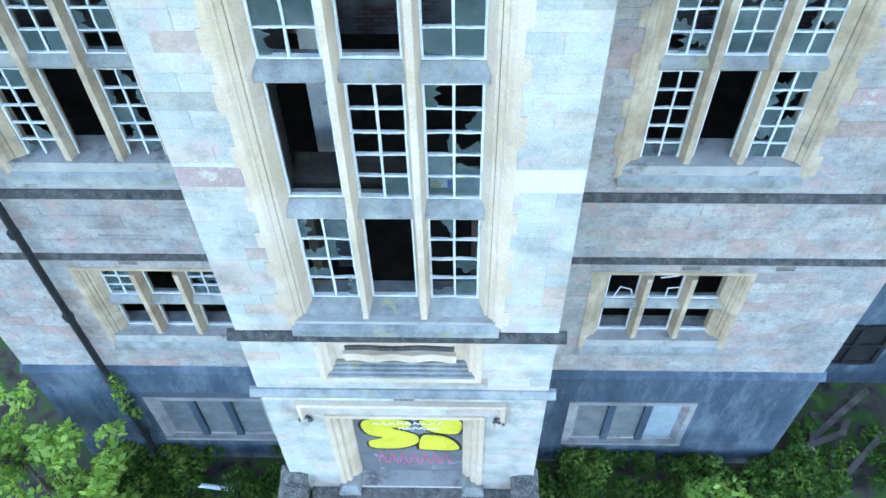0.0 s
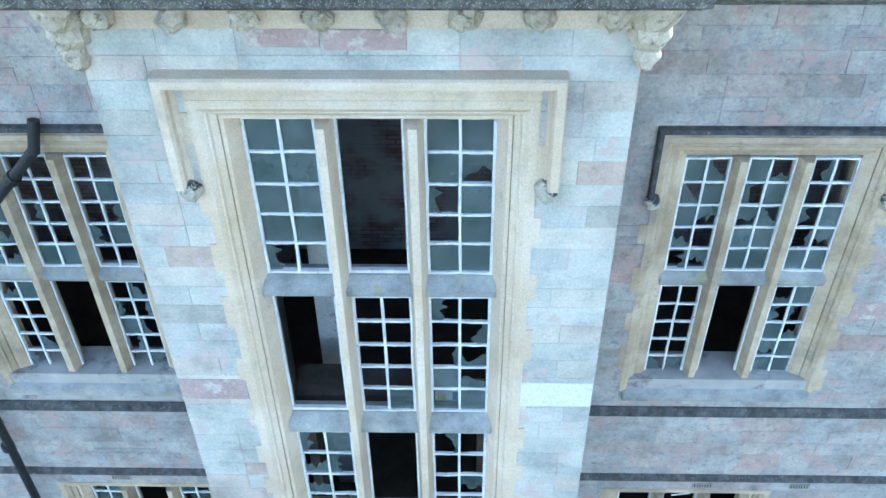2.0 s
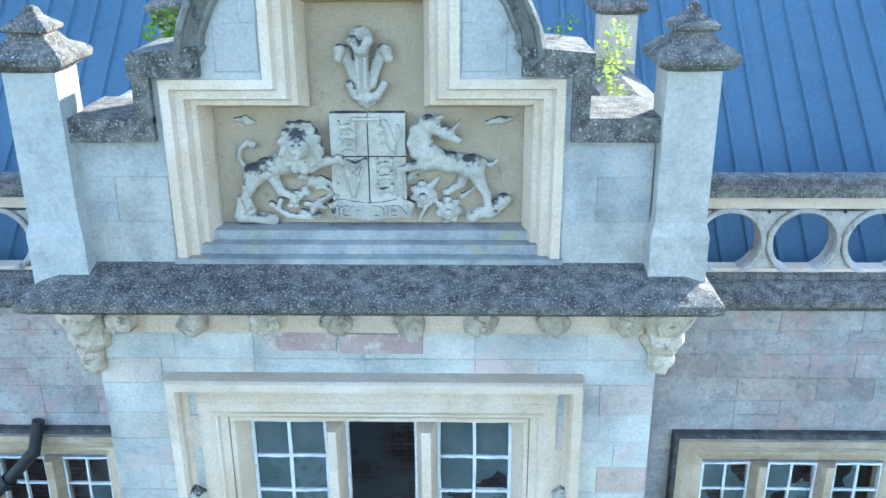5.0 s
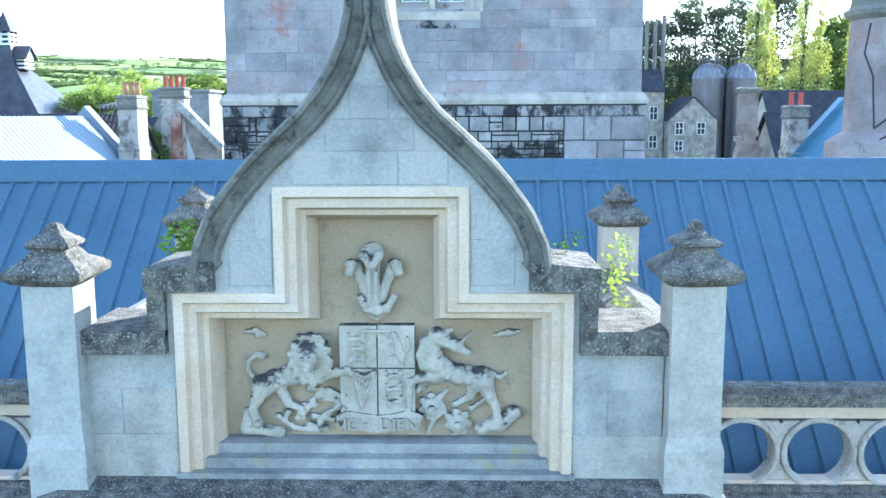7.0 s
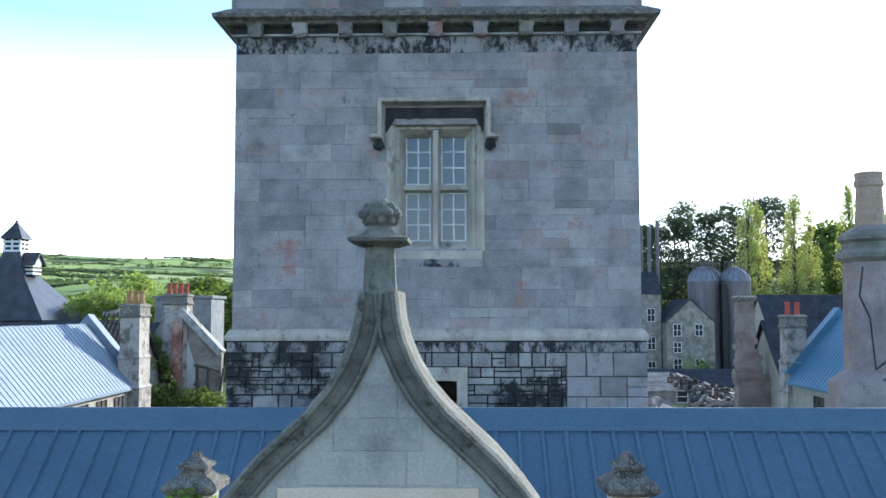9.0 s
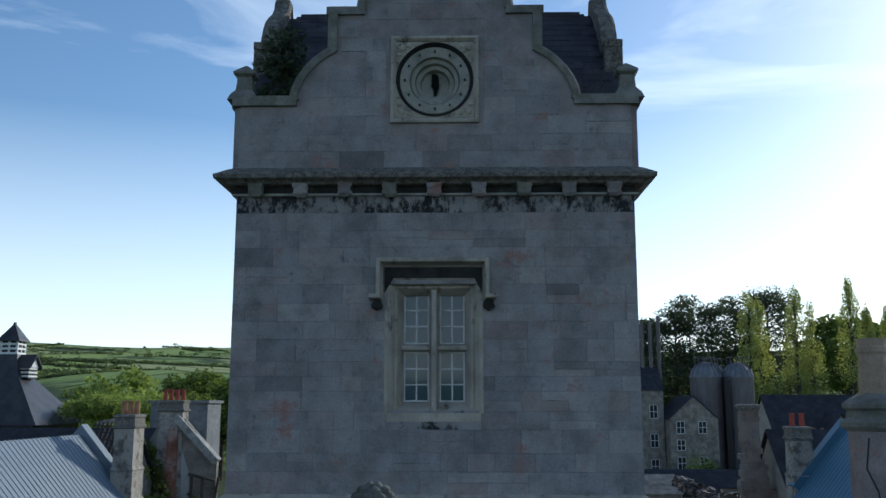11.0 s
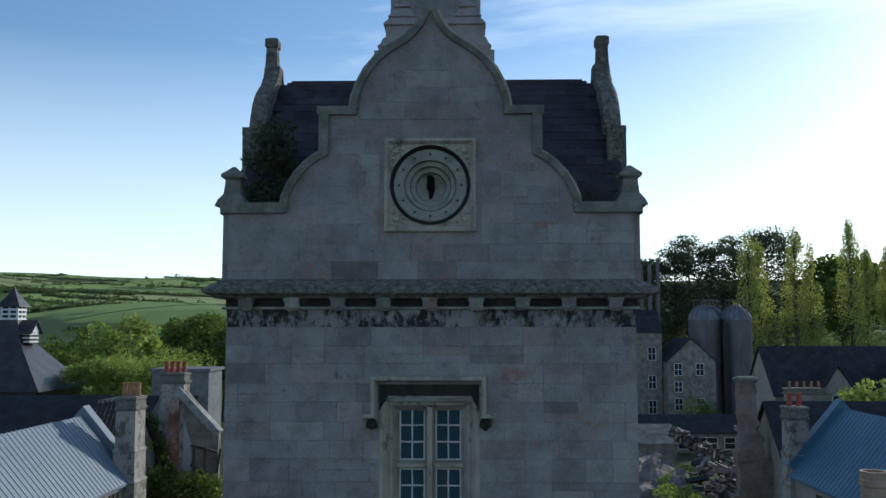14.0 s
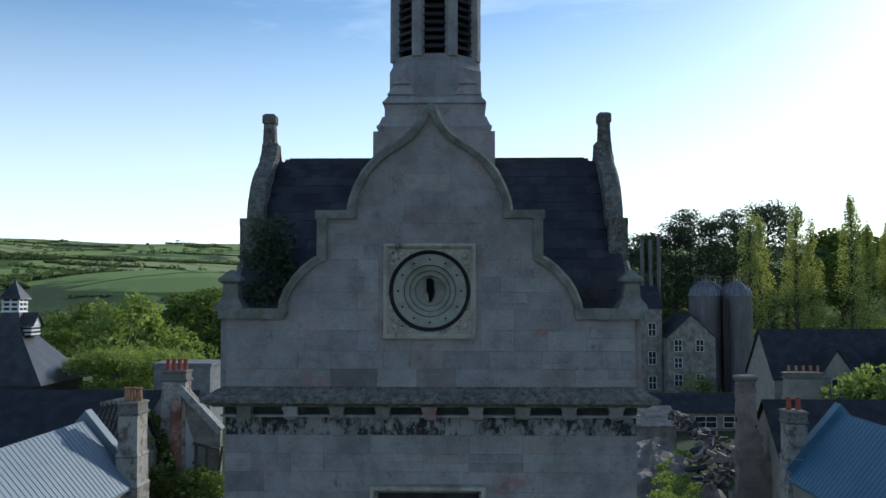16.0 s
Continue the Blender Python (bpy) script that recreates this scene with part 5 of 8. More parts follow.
stone_window("window_tower", TW_OPEN, TY, [(-1.15, -0.76), (-0.6, -0.21)], [(18.96, 19.76, 3), (18.08, 18.84, 3)], "four-light stone mullioned tower window with pale glazing bars", rng,
    {(0, 0): ["oo", "oo", "oo"], (1, 0): ["oo", "oo", "oo"], (0, 1): ["oo", "oo", "oo"], (1, 1): ["oo", "oo", "oo"]}, depth=0.3, frame=0.1, lower=0.04, sill_out=0.015, mat=M_TDRESSED, sill_mat=M_TDRESSED, glass=M_SKY_PANE)
hood_mould("trim_tower_hood", -1.56, 0.17, 20.25, 0.55, TY, "pale stone hood mould with turned feet over the tower window", M_TDRESSED, 0.19, 0.15, M_SOOT_SHADE, 0.1)

# soot on the head, with the hood's shadow put into the same black
bm = bmesh.new()
prism(bm, [(-1.44, 19.72), (-1.3, 19.95), (-0.06, 19.95), (0.06, 19.72), (0.06, 20.12), (-1.44, 20.12)], TY - 0.026, TY + 0.05)
tagged(mesh_object("trim_tower_window_head", bm, M_SOOT_SHADE), "stone head under the tower window hood, blackened for soot and the hood's shadow", "lintel", kind="structure")

# tower roof and corner pinnacles
troof = thing("roof_tower", "dark slate roof of the clock tower", "roof", kind="structure")
RTY, RTZ = TY + TH, 25.6
bm = bmesh.new()
for ya, s in ((TY + 0.45, 1), (TB - 0.45, -1)):
    v = [bm.verts.new(p) for p in ((TX - TH - 0.05, ya, 22.8), (TX + TH + 0.05, ya, 22.8), (TX + TH + 0.05, RTY, RTZ), (TX - TH - 0.05, RTY, RTZ), (TX - TH - 0.05, ya, 22.7), (TX + TH + 0.05, ya, 22.7), (TX + TH + 0.05, RTY, RTZ - 0.1), (TX - TH - 0.05, RTY, RTZ - 0.1))]
    for f in ((0, 1, 2, 3), (4, 7, 6, 5), (0, 4, 5, 1), (1, 5, 6, 2), (3, 7, 4, 0), (2, 6, 7, 3)):
        bm.faces.new([v[i] for i in f])
part("roof_deck", bm, M_SLATE, troof)
bm = bmesh.new()
prism(bm, [(TX - 1.15, 22.7), (TX + 1.15, 22.7), (TX + 1.15, 24.3), (TX, 25.6), (TX - 1.15, 24.3)], TY + 0.4, RTY)
part("cross_roof", bm, M_SLATE, troof)
bm = bmesh.new()
prism(bm, [(TX - TH + 0.35, RTZ - 0.06), (TX + TH - 0.35, RTZ - 0.06), (TX + TH - 0.35, RTZ + 0.05), (TX - TH + 0.35, RTZ + 0.05)], RTY - 0.09, RTY + 0.09)
part("ridge_tiles", bm, M_SLATE, troof)
slope = Vector((0, RTY - TY - 0.45, RTZ - 22.8))
nr = Vector((0, -slope.z, slope.y)).normalized()
ang = math.degrees(math.atan2(slope.z, slope.y))
sm = bmesh.new()
box(sm, -0.14, 0.14, 0.0, 0.3, 0.0, 0.014)
sme = bpy.data.meshes.new("slate")
bmesh.ops.recalc_face_normals(sm, faces=sm.faces)
sm.to_mesh(sme)
sm.free()
sme.materials.append(M_SLATE)
rs = random.Random(3)
cours = int(slope.length / 0.24)
for c in range(cours):
    for k in range(21):
        x = TX - TH + 0.25 + k * 0.285 + (0.14 if c % 2 else 0)
        if abs(x - TX) < 1.0 - 0.0 or x > TX + TH - 0.2:
            continue
        p = Vector((x, TY + 0.45, 22.8)) + slope.normalized() * (c * 0.24) + nr * (0.012 + rs.uniform(0, 0.006))
        ob = new("slate", sme)
        ob.parent = troof
        ob.matrix_local = pose(p.x, p.y, p.z, ang - 1.2, 0, rs.uniform(-1, 1))
for sx in (-1, 1):
    p = thing("corner_pinnacle", "small square stone pinnacle on the tower's corner", "pinnacle", "tower corner pinnacles")
    bm = bmesh.new()
    frustum(bm, 0, 0, [(0, 0.24, 0.24), (0.1, 0.2, 0.2), (0.2, 0.13, 0.13), (0.42, 0.11, 0.11), (0.46, 0.17, 0.17), (0.5, 0.17, 0.17), (0.64, 0.02, 0.02)])
    part("shaft", bm, M_MOSS, p)
    p.location = (TX + sx * (TH - 0.02), TY + 0.22, 22.84)

# belfry
bel = thing("belfry", "octagonal stone belfry with dark louvred openings on a stepped base", "belfry")
BFX, BFY = TX - 0.02, RTY + 0.4
bm = bmesh.new()
t8 = math.pi / 8
frustum(bm, BFX, BFY, [(z, h, h) for z, h in ((25.0, 1.1), (26.04, 1.1), (26.05, 1.02), (26.14, 1.05), (26.2, 1.0), (26.33, 0.95), (26.35, 0.91), (26.57, 0.91), (26.59, 0.95), (26.62, 0.94), (26.75, 0.84), (26.77, 0.87), (26.8, 0.85), (26.97, 0.74), (26.99, 0.78), (27.02, 0.76), (27.14, 0.63))])
part("stepped_base", bm, M_TOWER, bel)
bm = bmesh.new()
lathe(bm, BFX, BFY, [(26.4, 0.935), (27.3, 0.935), (27.42, 0.87), (27.55, 0.865)], 8, t8)
part("drum", bm, M_TOWER, bel, "plain octagonal stone drum")
for i in range(8):
    bm = bmesh.new()
    an = t8 + i * math.pi / 4
    rod(bm, (BFX + 0.8 * math.cos(an), BFY + 0.8 * math.sin(an), 27.5), (BFX + 0.8 * math.cos(an), BFY + 0.8 * math.sin(an), 30.2), 0.12, 0.12, 6)
    part("pier", bm, M_TOWER, bel)
    am = t8 + (i + 0.5) * math.pi / 4
    for k in range(16):
        bm = bmesh.new()
        box(bm, -0.26, 0.26, -0.08, 0.08, -0.012, 0.012)
        ob = part("louvre", bm, M_SLATE, bel)
        ob.matrix_local = pose(BFX + 0.72 * math.cos(am), BFY + 0.72 * math.sin(am), 27.72 + k * 0.15, 0, 0, math.degrees(am) - 90) @ pose(0, 0, 0, -38, 0, 0)
# a black core drawn in place of the belfry's shaded inside
bm = bmesh.new()
lathe(bm, BFX, BFY, [(27.5, 0.58), (30.2, 0.58)], 8, t8)
part("dark_core", bm, M_SOOT_SHADE, bel)
bm = bmesh.new()
lathe(bm, BFX, BFY, [(30.1, 0.9), (30.3, 0.98), (30.4, 0.9), (31.2, 0.45), (31.6, 0.05)], 8, t8)
part("cap", bm, M_TOWER, bel)


# ---- stones of the ashlar faces ----
def grow(o, m=0.14, top=0.13, low=0.2):
    return (o[0] - m, o[1] + m, o[2] - low, o[3] + top)


rb = random.Random(21)
ashlar(bay_wall, BX0, BX1, 0.0, 13.92, BY, [grow(BAY_OPEN[0]), grow(BAY_OPEN[1], 0.08, 0.05, 0.06), grow(BAY_OPEN[2], 0.26, 0.28, 0)], 0.2, (0.32, 0.72), M_ASHLAR, rb, 0.0035, 0.007)
ashlar(wall_r, BX1, RX1, 3.5, 13.08, SY, [grow(R_TALL, 0.14, 0.14, 0.3), grow(R_SMALL, 0.14, 0.14, 0.35)], 0.25, (0.35, 0.85), M_SIDE, rb, 0.004, 0.009, split=0.1)
ashlar(wall_l, LX0, BX0, 3.5, 13.08, SY, [grow(L_TALL, 0.14, 0.14, 0.3), grow(L_SMALL, 0.14, 0.14, 0.35)], 0.25, (0.35, 0.85), M_SIDE, rb, 0.004, 0.009, split=0.1)
for nm, xa, xb, o in (("wall_plinth_east", BX1, RX1, R_BASE), ("wall_plinth_west", LX0, BX0, L_BASE)):
    wall_core(nm, xa, xb, 0.0, 3.4, SY - 0.048, SY + 0.01, [grow(o, 0.1, 0.1, 0.1)], M_PMORTAR, "dark stained pointing of the plinth")
ashlar(wall_r, BX1, RX1, 0.0, 3.4, SY - 0.05, [grow(R_BASE, 0.1, 0.1, 0.1)], 0.3, (0.45, 0.95), M_PLINTH, rb, 0.004, 0.009)
ashlar(wall_l, LX0, BX0, 0.0, 3.4, SY - 0.05, [grow(L_BASE, 0.1, 0.1, 0.1)], 0.3, (0.45, 0.95), M_PLINTH, rb, 0.004, 0.009)
ashlar(tower_wall, TX - TH, TX + TH, 20.98, 21.26, TY, [], 0.28, (0.4, 0.9), M_SOOTY, rb, 0.005, 0.01)
ashlar(tower_wall, TX - TH, TX + TH, 16.72, 20.98, TY, [grow(TW_OPEN, 0.1, 0.1, 0.24)], 0.27, (0.3, 0.8), M_TOWER, rb, 0.004, 0.008, split=0.14, heights=(0.8, 1.0, 1.1, 1.25))
ashlar(tower_base, TX - TH - 0.06, TX + TH + 0.06, 16.38, 16.54, TY - 0.06, [], 0.16, (0.2, 0.7), M_SOOTY, rb, 0.012, 0.025)
ashlar(tower_base, TX - TH - 0.06, TX + 1.95, 13.2, 16.38, TY - 0.06, [grow(LOW_OPEN, 0.16, 0.2, 0)], 0.17, (0.12, 0.45), M_RUBBLE, rb, 0.02, 0.045, split=0.25, heights=(0.65, 0.9, 1.1, 1.5))
ashlar(tower_base, TX + 1.95, TX + TH + 0.06, 13.2, 16.38, TY - 0.06, [], 0.3, (0.3, 0.75), M_TOWER, rb, 0.012, 0.03, split=0.15)
# dressed frame of the small opening
low_frame = thing("trim_low_opening", "grey dressed stone lintel and jambs of a small dark opening", "window trim", kind="structure")
for nm, xa, xb, za, zb in (("lintel", LOW_OPEN[0] - 0.16, LOW_OPEN[1] + 0.16, LOW_OPEN[3], LOW_OPEN[3] + 0.2), ("jamb", LOW_OPEN[0] - 0.16, LOW_OPEN[0], 14.9, LOW_OPEN[3] - 0.004), ("jamb", LOW_OPEN[1], LOW_OPEN[1] + 0.16, 14.9, LOW_OPEN[3] - 0.004)):
    bm = bmesh.new()
    box(bm, xa, xb, TY - 0.11, TY + 0.1, za, zb)
    part(nm, bm, M_TDRESSED, low_frame)
M_PALESTONE = material("new_pale_stone", [(0.62, 0.6, 0.5), (0.7, 0.68, 0.57)], 2, 0.9, 0.3, 50)
M_REDSTONE = material("red_brown_stone", [(0.36, 0.25, 0.225), (0.46, 0.34, 0.31)], 3, 0.92, 0.5, 40, stain=(0.5, 0.45, 0.4), stain_scale=5, stain_at=(0.52, 0.62))
for wall, mat, xa, xb, za, zb, yy in ((bay_wall, M_PALESTONE, 0.44, 1.055, 10.29, 10.58, BY), (bay_wall, M_REDSTONE, -2.475, -1.9, 10.34, 10.59, BY), (bay_wall, M_REDSTONE, -0.93, -0.41, 13.68, 13.82, BY), (bay_wall, M_REDSTONE, -1.4, -0.95, 13.7, 13.83, BY), (wall_r, M_REDSTONE, 4.12, 4.6, 9.45, 9.69, SY)):
    ob = new("stone", block_mesh(xb - xa, zb - za, 0.014, mat))
    ob.parent = wall
    ob.location = ((xa + xb) / 2, yy - 0.003, (za + zb) / 2)
def in_gable(x, z, w, h):
    u = abs(x - TX) + w / 2
    if abs(x - CLX) < 0.72 + w / 2 and abs(z - CLZ) < 0.74 + h / 2:
        return False
    zt = z + h / 2
    lim = 3.1 if zt < 22.74 else 0
    for (u1, z1), (u2, z2) in zip(t_half[2:], t_half[3:]):
        if z1 <= zt <= z2 and z2 > z1:
            lim = u1 + (u2 - u1) * (zt - z1) / (z2 - z1) - 0.04
    return u <= lim + 0.01
ashlar(g0, -3.1, 3.1, 21.7, 25.6, 0, [(-0.78, 0.78, CLZ - 0.8, CLZ + 0.8)], 0.27, (0.3, 0.8), M_TOWER, rb, 0.004, 0.008, split=0.1, heights=(0.85, 1.0, 1.15), inside=lambda x, z, w, h: in_gable(x + TX, z, w, h))

def in_ogee(x, z, w, h):
    u, zt, zb = abs(x - GX) + w / 2, z + h / 2, z - h / 2
    if (abs(x - GX) - w / 2 < 1.16 and zb < 15.43) or (abs(x - GX) - w / 2 < 0.56 and zb < 16.03):
        return False
    lim = 0
    for (u1, z1), (u2, z2) in zip(half[5:], half[6:]):
        if z1 <= zt <= z2:
            lim = u1 + (u2 - u1) * (zt - z1) / (z2 - z1) - 0.05
    return u <= (1.68 if zt < 15.1 else max(lim, 0)) + 0.01


GABLE_HOLE = [(GX - 1.16, GX + 1.16, 14.2, 15.43), (GX - 0.565, GX + 0.565, 15.43, 16.03)]
ashlar(gable, GX - 1.68, GX + 1.68, 14.28, 15.12, BY, GABLE_HOLE, 0.28, (0.3, 0.5), M_GABLE, rb, 0.004, 0.007, inside=in_ogee)
for z0, z1 in ((15.45, 15.72), (15.72, 15.98), (16.03, 16.22), (16.22, 16.4), (16.4, 16.58), (16.58, 16.74)):
    lim = min(u1 + (u2 - u1) * (z1 - za) / (zb - za) for (u1, za), (u2, zb) in zip(half[5:], half[6:]) if za <= z1 <= zb) - 0.06
    if lim > 0.08:
        ashlar(gable, GX - lim, GX + lim, z0, z1, BY, GABLE_HOLE, z1 - z0, (0.4, 0.7), M_GABLE, rb, 0.004, 0.007)


# ---- leaves, ground and distance ----
def leaf_material(name, c0, c1, through_col):
    m = bpy.data.materials.new(name)
    m.use_nodes = True
    n, l = m.node_tree.nodes, m.node_tree.links
    n.remove(n["Principled BSDF"])
    geo, t, r = n.new("ShaderNodeNewGeometry"), n.new("ShaderNodeTexNoise"), n.new("ShaderNodeValToRGB")
    t.inputs["Scale"].default_value, t.inputs["Detail"].default_value = 0.9, 6.0
    l.new(geo.outputs["Position"], t.inputs["Vector"])
    add = n.new("ShaderNodeMath")
    add.operation, add.use_clamp = "MULTIPLY_ADD", True
    add.inputs[1].default_value = 0.45
    l.new(geo.outputs["Random Per Island"], add.inputs[0])
    l.new(t.outputs["Fac"], add.inputs[2])
    r.color_ramp.elements[0].position, r.color_ramp.elements[1].position = 0.4, 0.95
    r.color_ramp.elements[0].color, r.color_ramp.elements[1].color = (*c0, 1), (*c1, 1)
    l.new(add.outputs[0], r.inputs[0])
    d, tr, mx = n.new("ShaderNodeBsdfDiffuse"), n.new("ShaderNodeBsdfTranslucent"), n.new("ShaderNodeMixShader")
    mul = n.new("ShaderNodeMix")
    mul.data_type, mul.blend_type = "RGBA", "MULTIPLY"
    mul.inputs["Factor"].default_value = 1.0
    mul.inputs["B"].default_value = (*through_col, 1)
    l.new(r.outputs[0], mul.inputs["A"])
    l.new(r.outputs[0], d.inputs["Color"])
    l.new(mul.outputs["Result"], tr.inputs["Color"])
    mx.inputs[0].default_value = 0.4
    l.new(d.outputs[0], mx.inputs[1])
    l.new(tr.outputs[0], mx.inputs[2])
    l.new(mx.outputs[0], n["Material Output"].inputs["Surface"])
    return m


M_LEAF = leaf_material("green_leaves", (0.035, 0.07, 0.018), (0.12, 0.19, 0.04), (1.3, 1.4, 0.5))
M_FRESH = leaf_material("fresh_green_leaves", (0.08, 0.14, 0.03), (0.26, 0.36, 0.08), (1.3, 1.4, 0.5))
M_POPLAR = leaf_material("poplar_leaves", (0.17, 0.19, 0.075), (0.4, 0.42, 0.17), (1.7, 1.7, 0.9))
# pine and far wood greens are greyed and paled in place of haze
M_PINE = leaf_material("pine_needles", (0.04, 0.055, 0.04), (0.12, 0.135, 0.09), (1.1, 1.2, 0.8))
M_WOOD = leaf_material("haze_paled_woodland", (0.085, 0.11, 0.06), (0.17, 0.2, 0.1), (1.2, 1.3, 0.8))
M_BELT = leaf_material("mixed_woodland_leaves", (0.045, 0.07, 0.025), (0.18, 0.22, 0.075), (1.3, 1.4, 0.6))
M_SCRUB = leaf_material("willow_leaves", (0.12, 0.16, 0.05), (0.34, 0.39, 0.14), (1.4, 1.5, 0.7))
M_SAPLING = leaf_material("sapling_leaves", (0.13, 0.22, 0.04), (0.4, 0.5, 0.12), (1.2, 1.3, 0.5))
M_BARK = material("tree_bark", [(0.05, 0.04, 0.03), (0.12, 0.1, 0.08)], 4, 0.95, 0.6, 30)


def leaves(clumps, per, size, seed, flat=0.0):
    """Leaf cards scattered over the shells of clumps (x, y, z, rx, rz)."""
    r = np.random.default_rng(seed)
    V, F = [], []
    for cx, cy, cz, rx, rz in clumps:
        d = r.normal(size=(per, 3))
        d /= np.linalg.norm(d, axis=1)[:, None]
        rad = r.uniform(0.45, 1.05, per) ** 0.6
        p = np.array([cx, cy, cz]) + d * rad[:, None] * np.array([rx, rx, rz])
        u = r.normal(size=(per, 3))
        u[:, 2] *= 0.6
        u /= np.linalg.norm(u, axis=1)[:, None]
        w = np.cross(u, d + r.normal(scale=0.5, size=(per, 3)))
        w /= np.linalg.norm(w, axis=1)[:, None] + 1e-6
        s = size * r.uniform(0.6, 1.4, per)[:, None]
        for a, b in zip(((p - u * s), (p + w * s * 0.55), (p + u * s), (p - w * s * 0.55)), range(4)):
            V.append((b, a))
    out, faces, base = [], [], 0
    for i in range(0, len(V), 4):
        q = np.stack([V[i][1], V[i + 1][1], V[i + 2][1], V[i + 3][1]], axis=1).reshape(-1, 3)
        out.append(q)
        n = len(q) // 4
        faces.extend([tuple(range(base + 4 * k, base + 4 * k + 4)) for k in range(n)])
        base += len(q)
    me = bpy.data.meshes.new("leaves")
    me.from_pydata(np.concatenate(out).tolist(), [], faces)
    return me


def tree(name, x, y, z, height, kind, seed, label, group=""):
    r = random.Random(seed)
    t = thing(name, label, "tree", group)
    bm = bmesh.new()
    clumps = []
    if kind == "poplar":
        rod(bm, (0, 0, -1), (0, 0, height * 0.9), height * 0.018, 0.03)
        for i in range(64):
            f = r.random() ** 0.8
            h = height * (0.1 + 0.88 * f)
            w = height * 0.125 * min(1, (0.15 + f) * 3) * (1 - f) ** 0.55 + 0.15
            a = r.uniform(0, 6.28)
            px, py = math.cos(a) * w * 0.65, math.sin(a) * w * 0.65
            rod(bm, (0, 0, max(0, h - height * 0.12)), (px, py, h), height * 0.003, 0.01, 5)
            clumps.append((px, py, h, 0.45 * w + 0.25, height * r.uniform(0.045, 0.085)))
        per, size, mat = 110, 0.2, M_POPLAR
    elif kind == "pine":
        rod(bm, (0, 0, -1), (0, 0, height * 0.92), height * 0.02, 0.05)
        for i in range(70):
            f = r.uniform(0.15, 1.0)
            w = height * 0.24 * (1.15 - f) ** 0.5 * r.uniform(0.5, 1.0)
            a = r.uniform(0, 6.28)
            px, py, h = math.cos(a) * w, math.sin(a) * w, height * f
            rod(bm, (0, 0, h - height * 0.05), (px, py, h), height * 0.006, 0.02, 5)
            clumps.append((px, py, h, height * r.uniform(0.06, 0.12), height * r.uniform(0.03, 0.06)))
        per, size, mat = 130, 0.26, M_PINE
    else:
        rod(bm, (0, 0, -1), (r.uniform(-0.3, 0.3), 0, height * 0.55), height * 0.028, height * 0.012)
        for i in range(40):
            a, e = r.uniform(0, 6.28), r.uniform(-0.35, 1.0)
            rad = height * 0.36 * math.sqrt(max(0.05, 1 - e * e * 0.9)) * r.uniform(0.55, 1.0)
            px, py, h = math.cos(a) * rad, math.sin(a) * rad, height * (0.6 + 0.36 * e)
            rod(bm, (0, 0, height * r.uniform(0.3, 0.55)), (px, py, h), height * 0.007, 0.01, 5)
            clumps.append((px, py, h, height * r.uniform(0.07, 0.14), height * r.uniform(0.05, 0.1)))
        per, size, mat = 70, height * 0.022, M_SCRUB if kind == "fresh" else M_BELT
    part("trunk", bm, M_BARK, t)
    me = leaves(clumps, per, size, seed)
    me.materials.append(mat)
    c = new("crown", me)
    c.parent = t
    t.location = (x, y, z)
    return t


def ground_height(x, y):
    r = math.hypot(x, y)
    az = math.degrees(math.atan2(x, y))
    pts = [(0, 0), (40, 0), (90, 2), (180, 4), (400, 12), (900, 34), (1500, 72), (2300, 150), (2600, 158), (4800, 40)]
    h = 0
    for (r0, h0), (r1, h1) in zip(pts, pts[1:]):
        if r0 <= r <= r1:
            f = (r - r0) / (r1 - r0)
            h = h0 + (h1 - h0) * f * f * (3 - 2 * f)
    if r > 250:
        k = min(1.0, (r - 250) / 500)
        h += k * (noise.noise(Vector((x / 420, y / 420, 3.1))) * 16 + noise.noise(Vector((x / 900, y / 900, 7.7))) * 22)
        if y < 0:
            h *= 0.5
    # a rounded pasture hill before the main slope
    k = ((x + 235) / 150) ** 2 + ((y - 760) / 110) ** 2
    h += 20 * math.exp(-k)
    return h


bm = bmesh.new()
radii = [1.5 * 1.135 ** i for i in range(64)]
radii = [q for q in radii if q < 4700] + [4750]
prev, NSEG = None, 180
centre = bm.verts.new((0, 6, 0))
for q in radii:
    row = []
    for i in range(NSEG):
        a = 2 * math.pi * i / NSEG
        x, y = q * math.sin(a), q * math.cos(a)
        row.append(bm.verts.new((x, y + 6 if q < 60 else y, ground_height(x, y) + (noise.noise(Vector((x * 0.7, y * 0.7, 0))) * 0.1 if q < 40 else 0))))
    for i in range(NSEG):
        j = (i + 1) % NSEG
        if prev:
            bm.faces.new((prev[i], prev[j], row[j], row[i]))
        else:
            bm.faces.new((centre, row[j], row[i]))
    prev = row


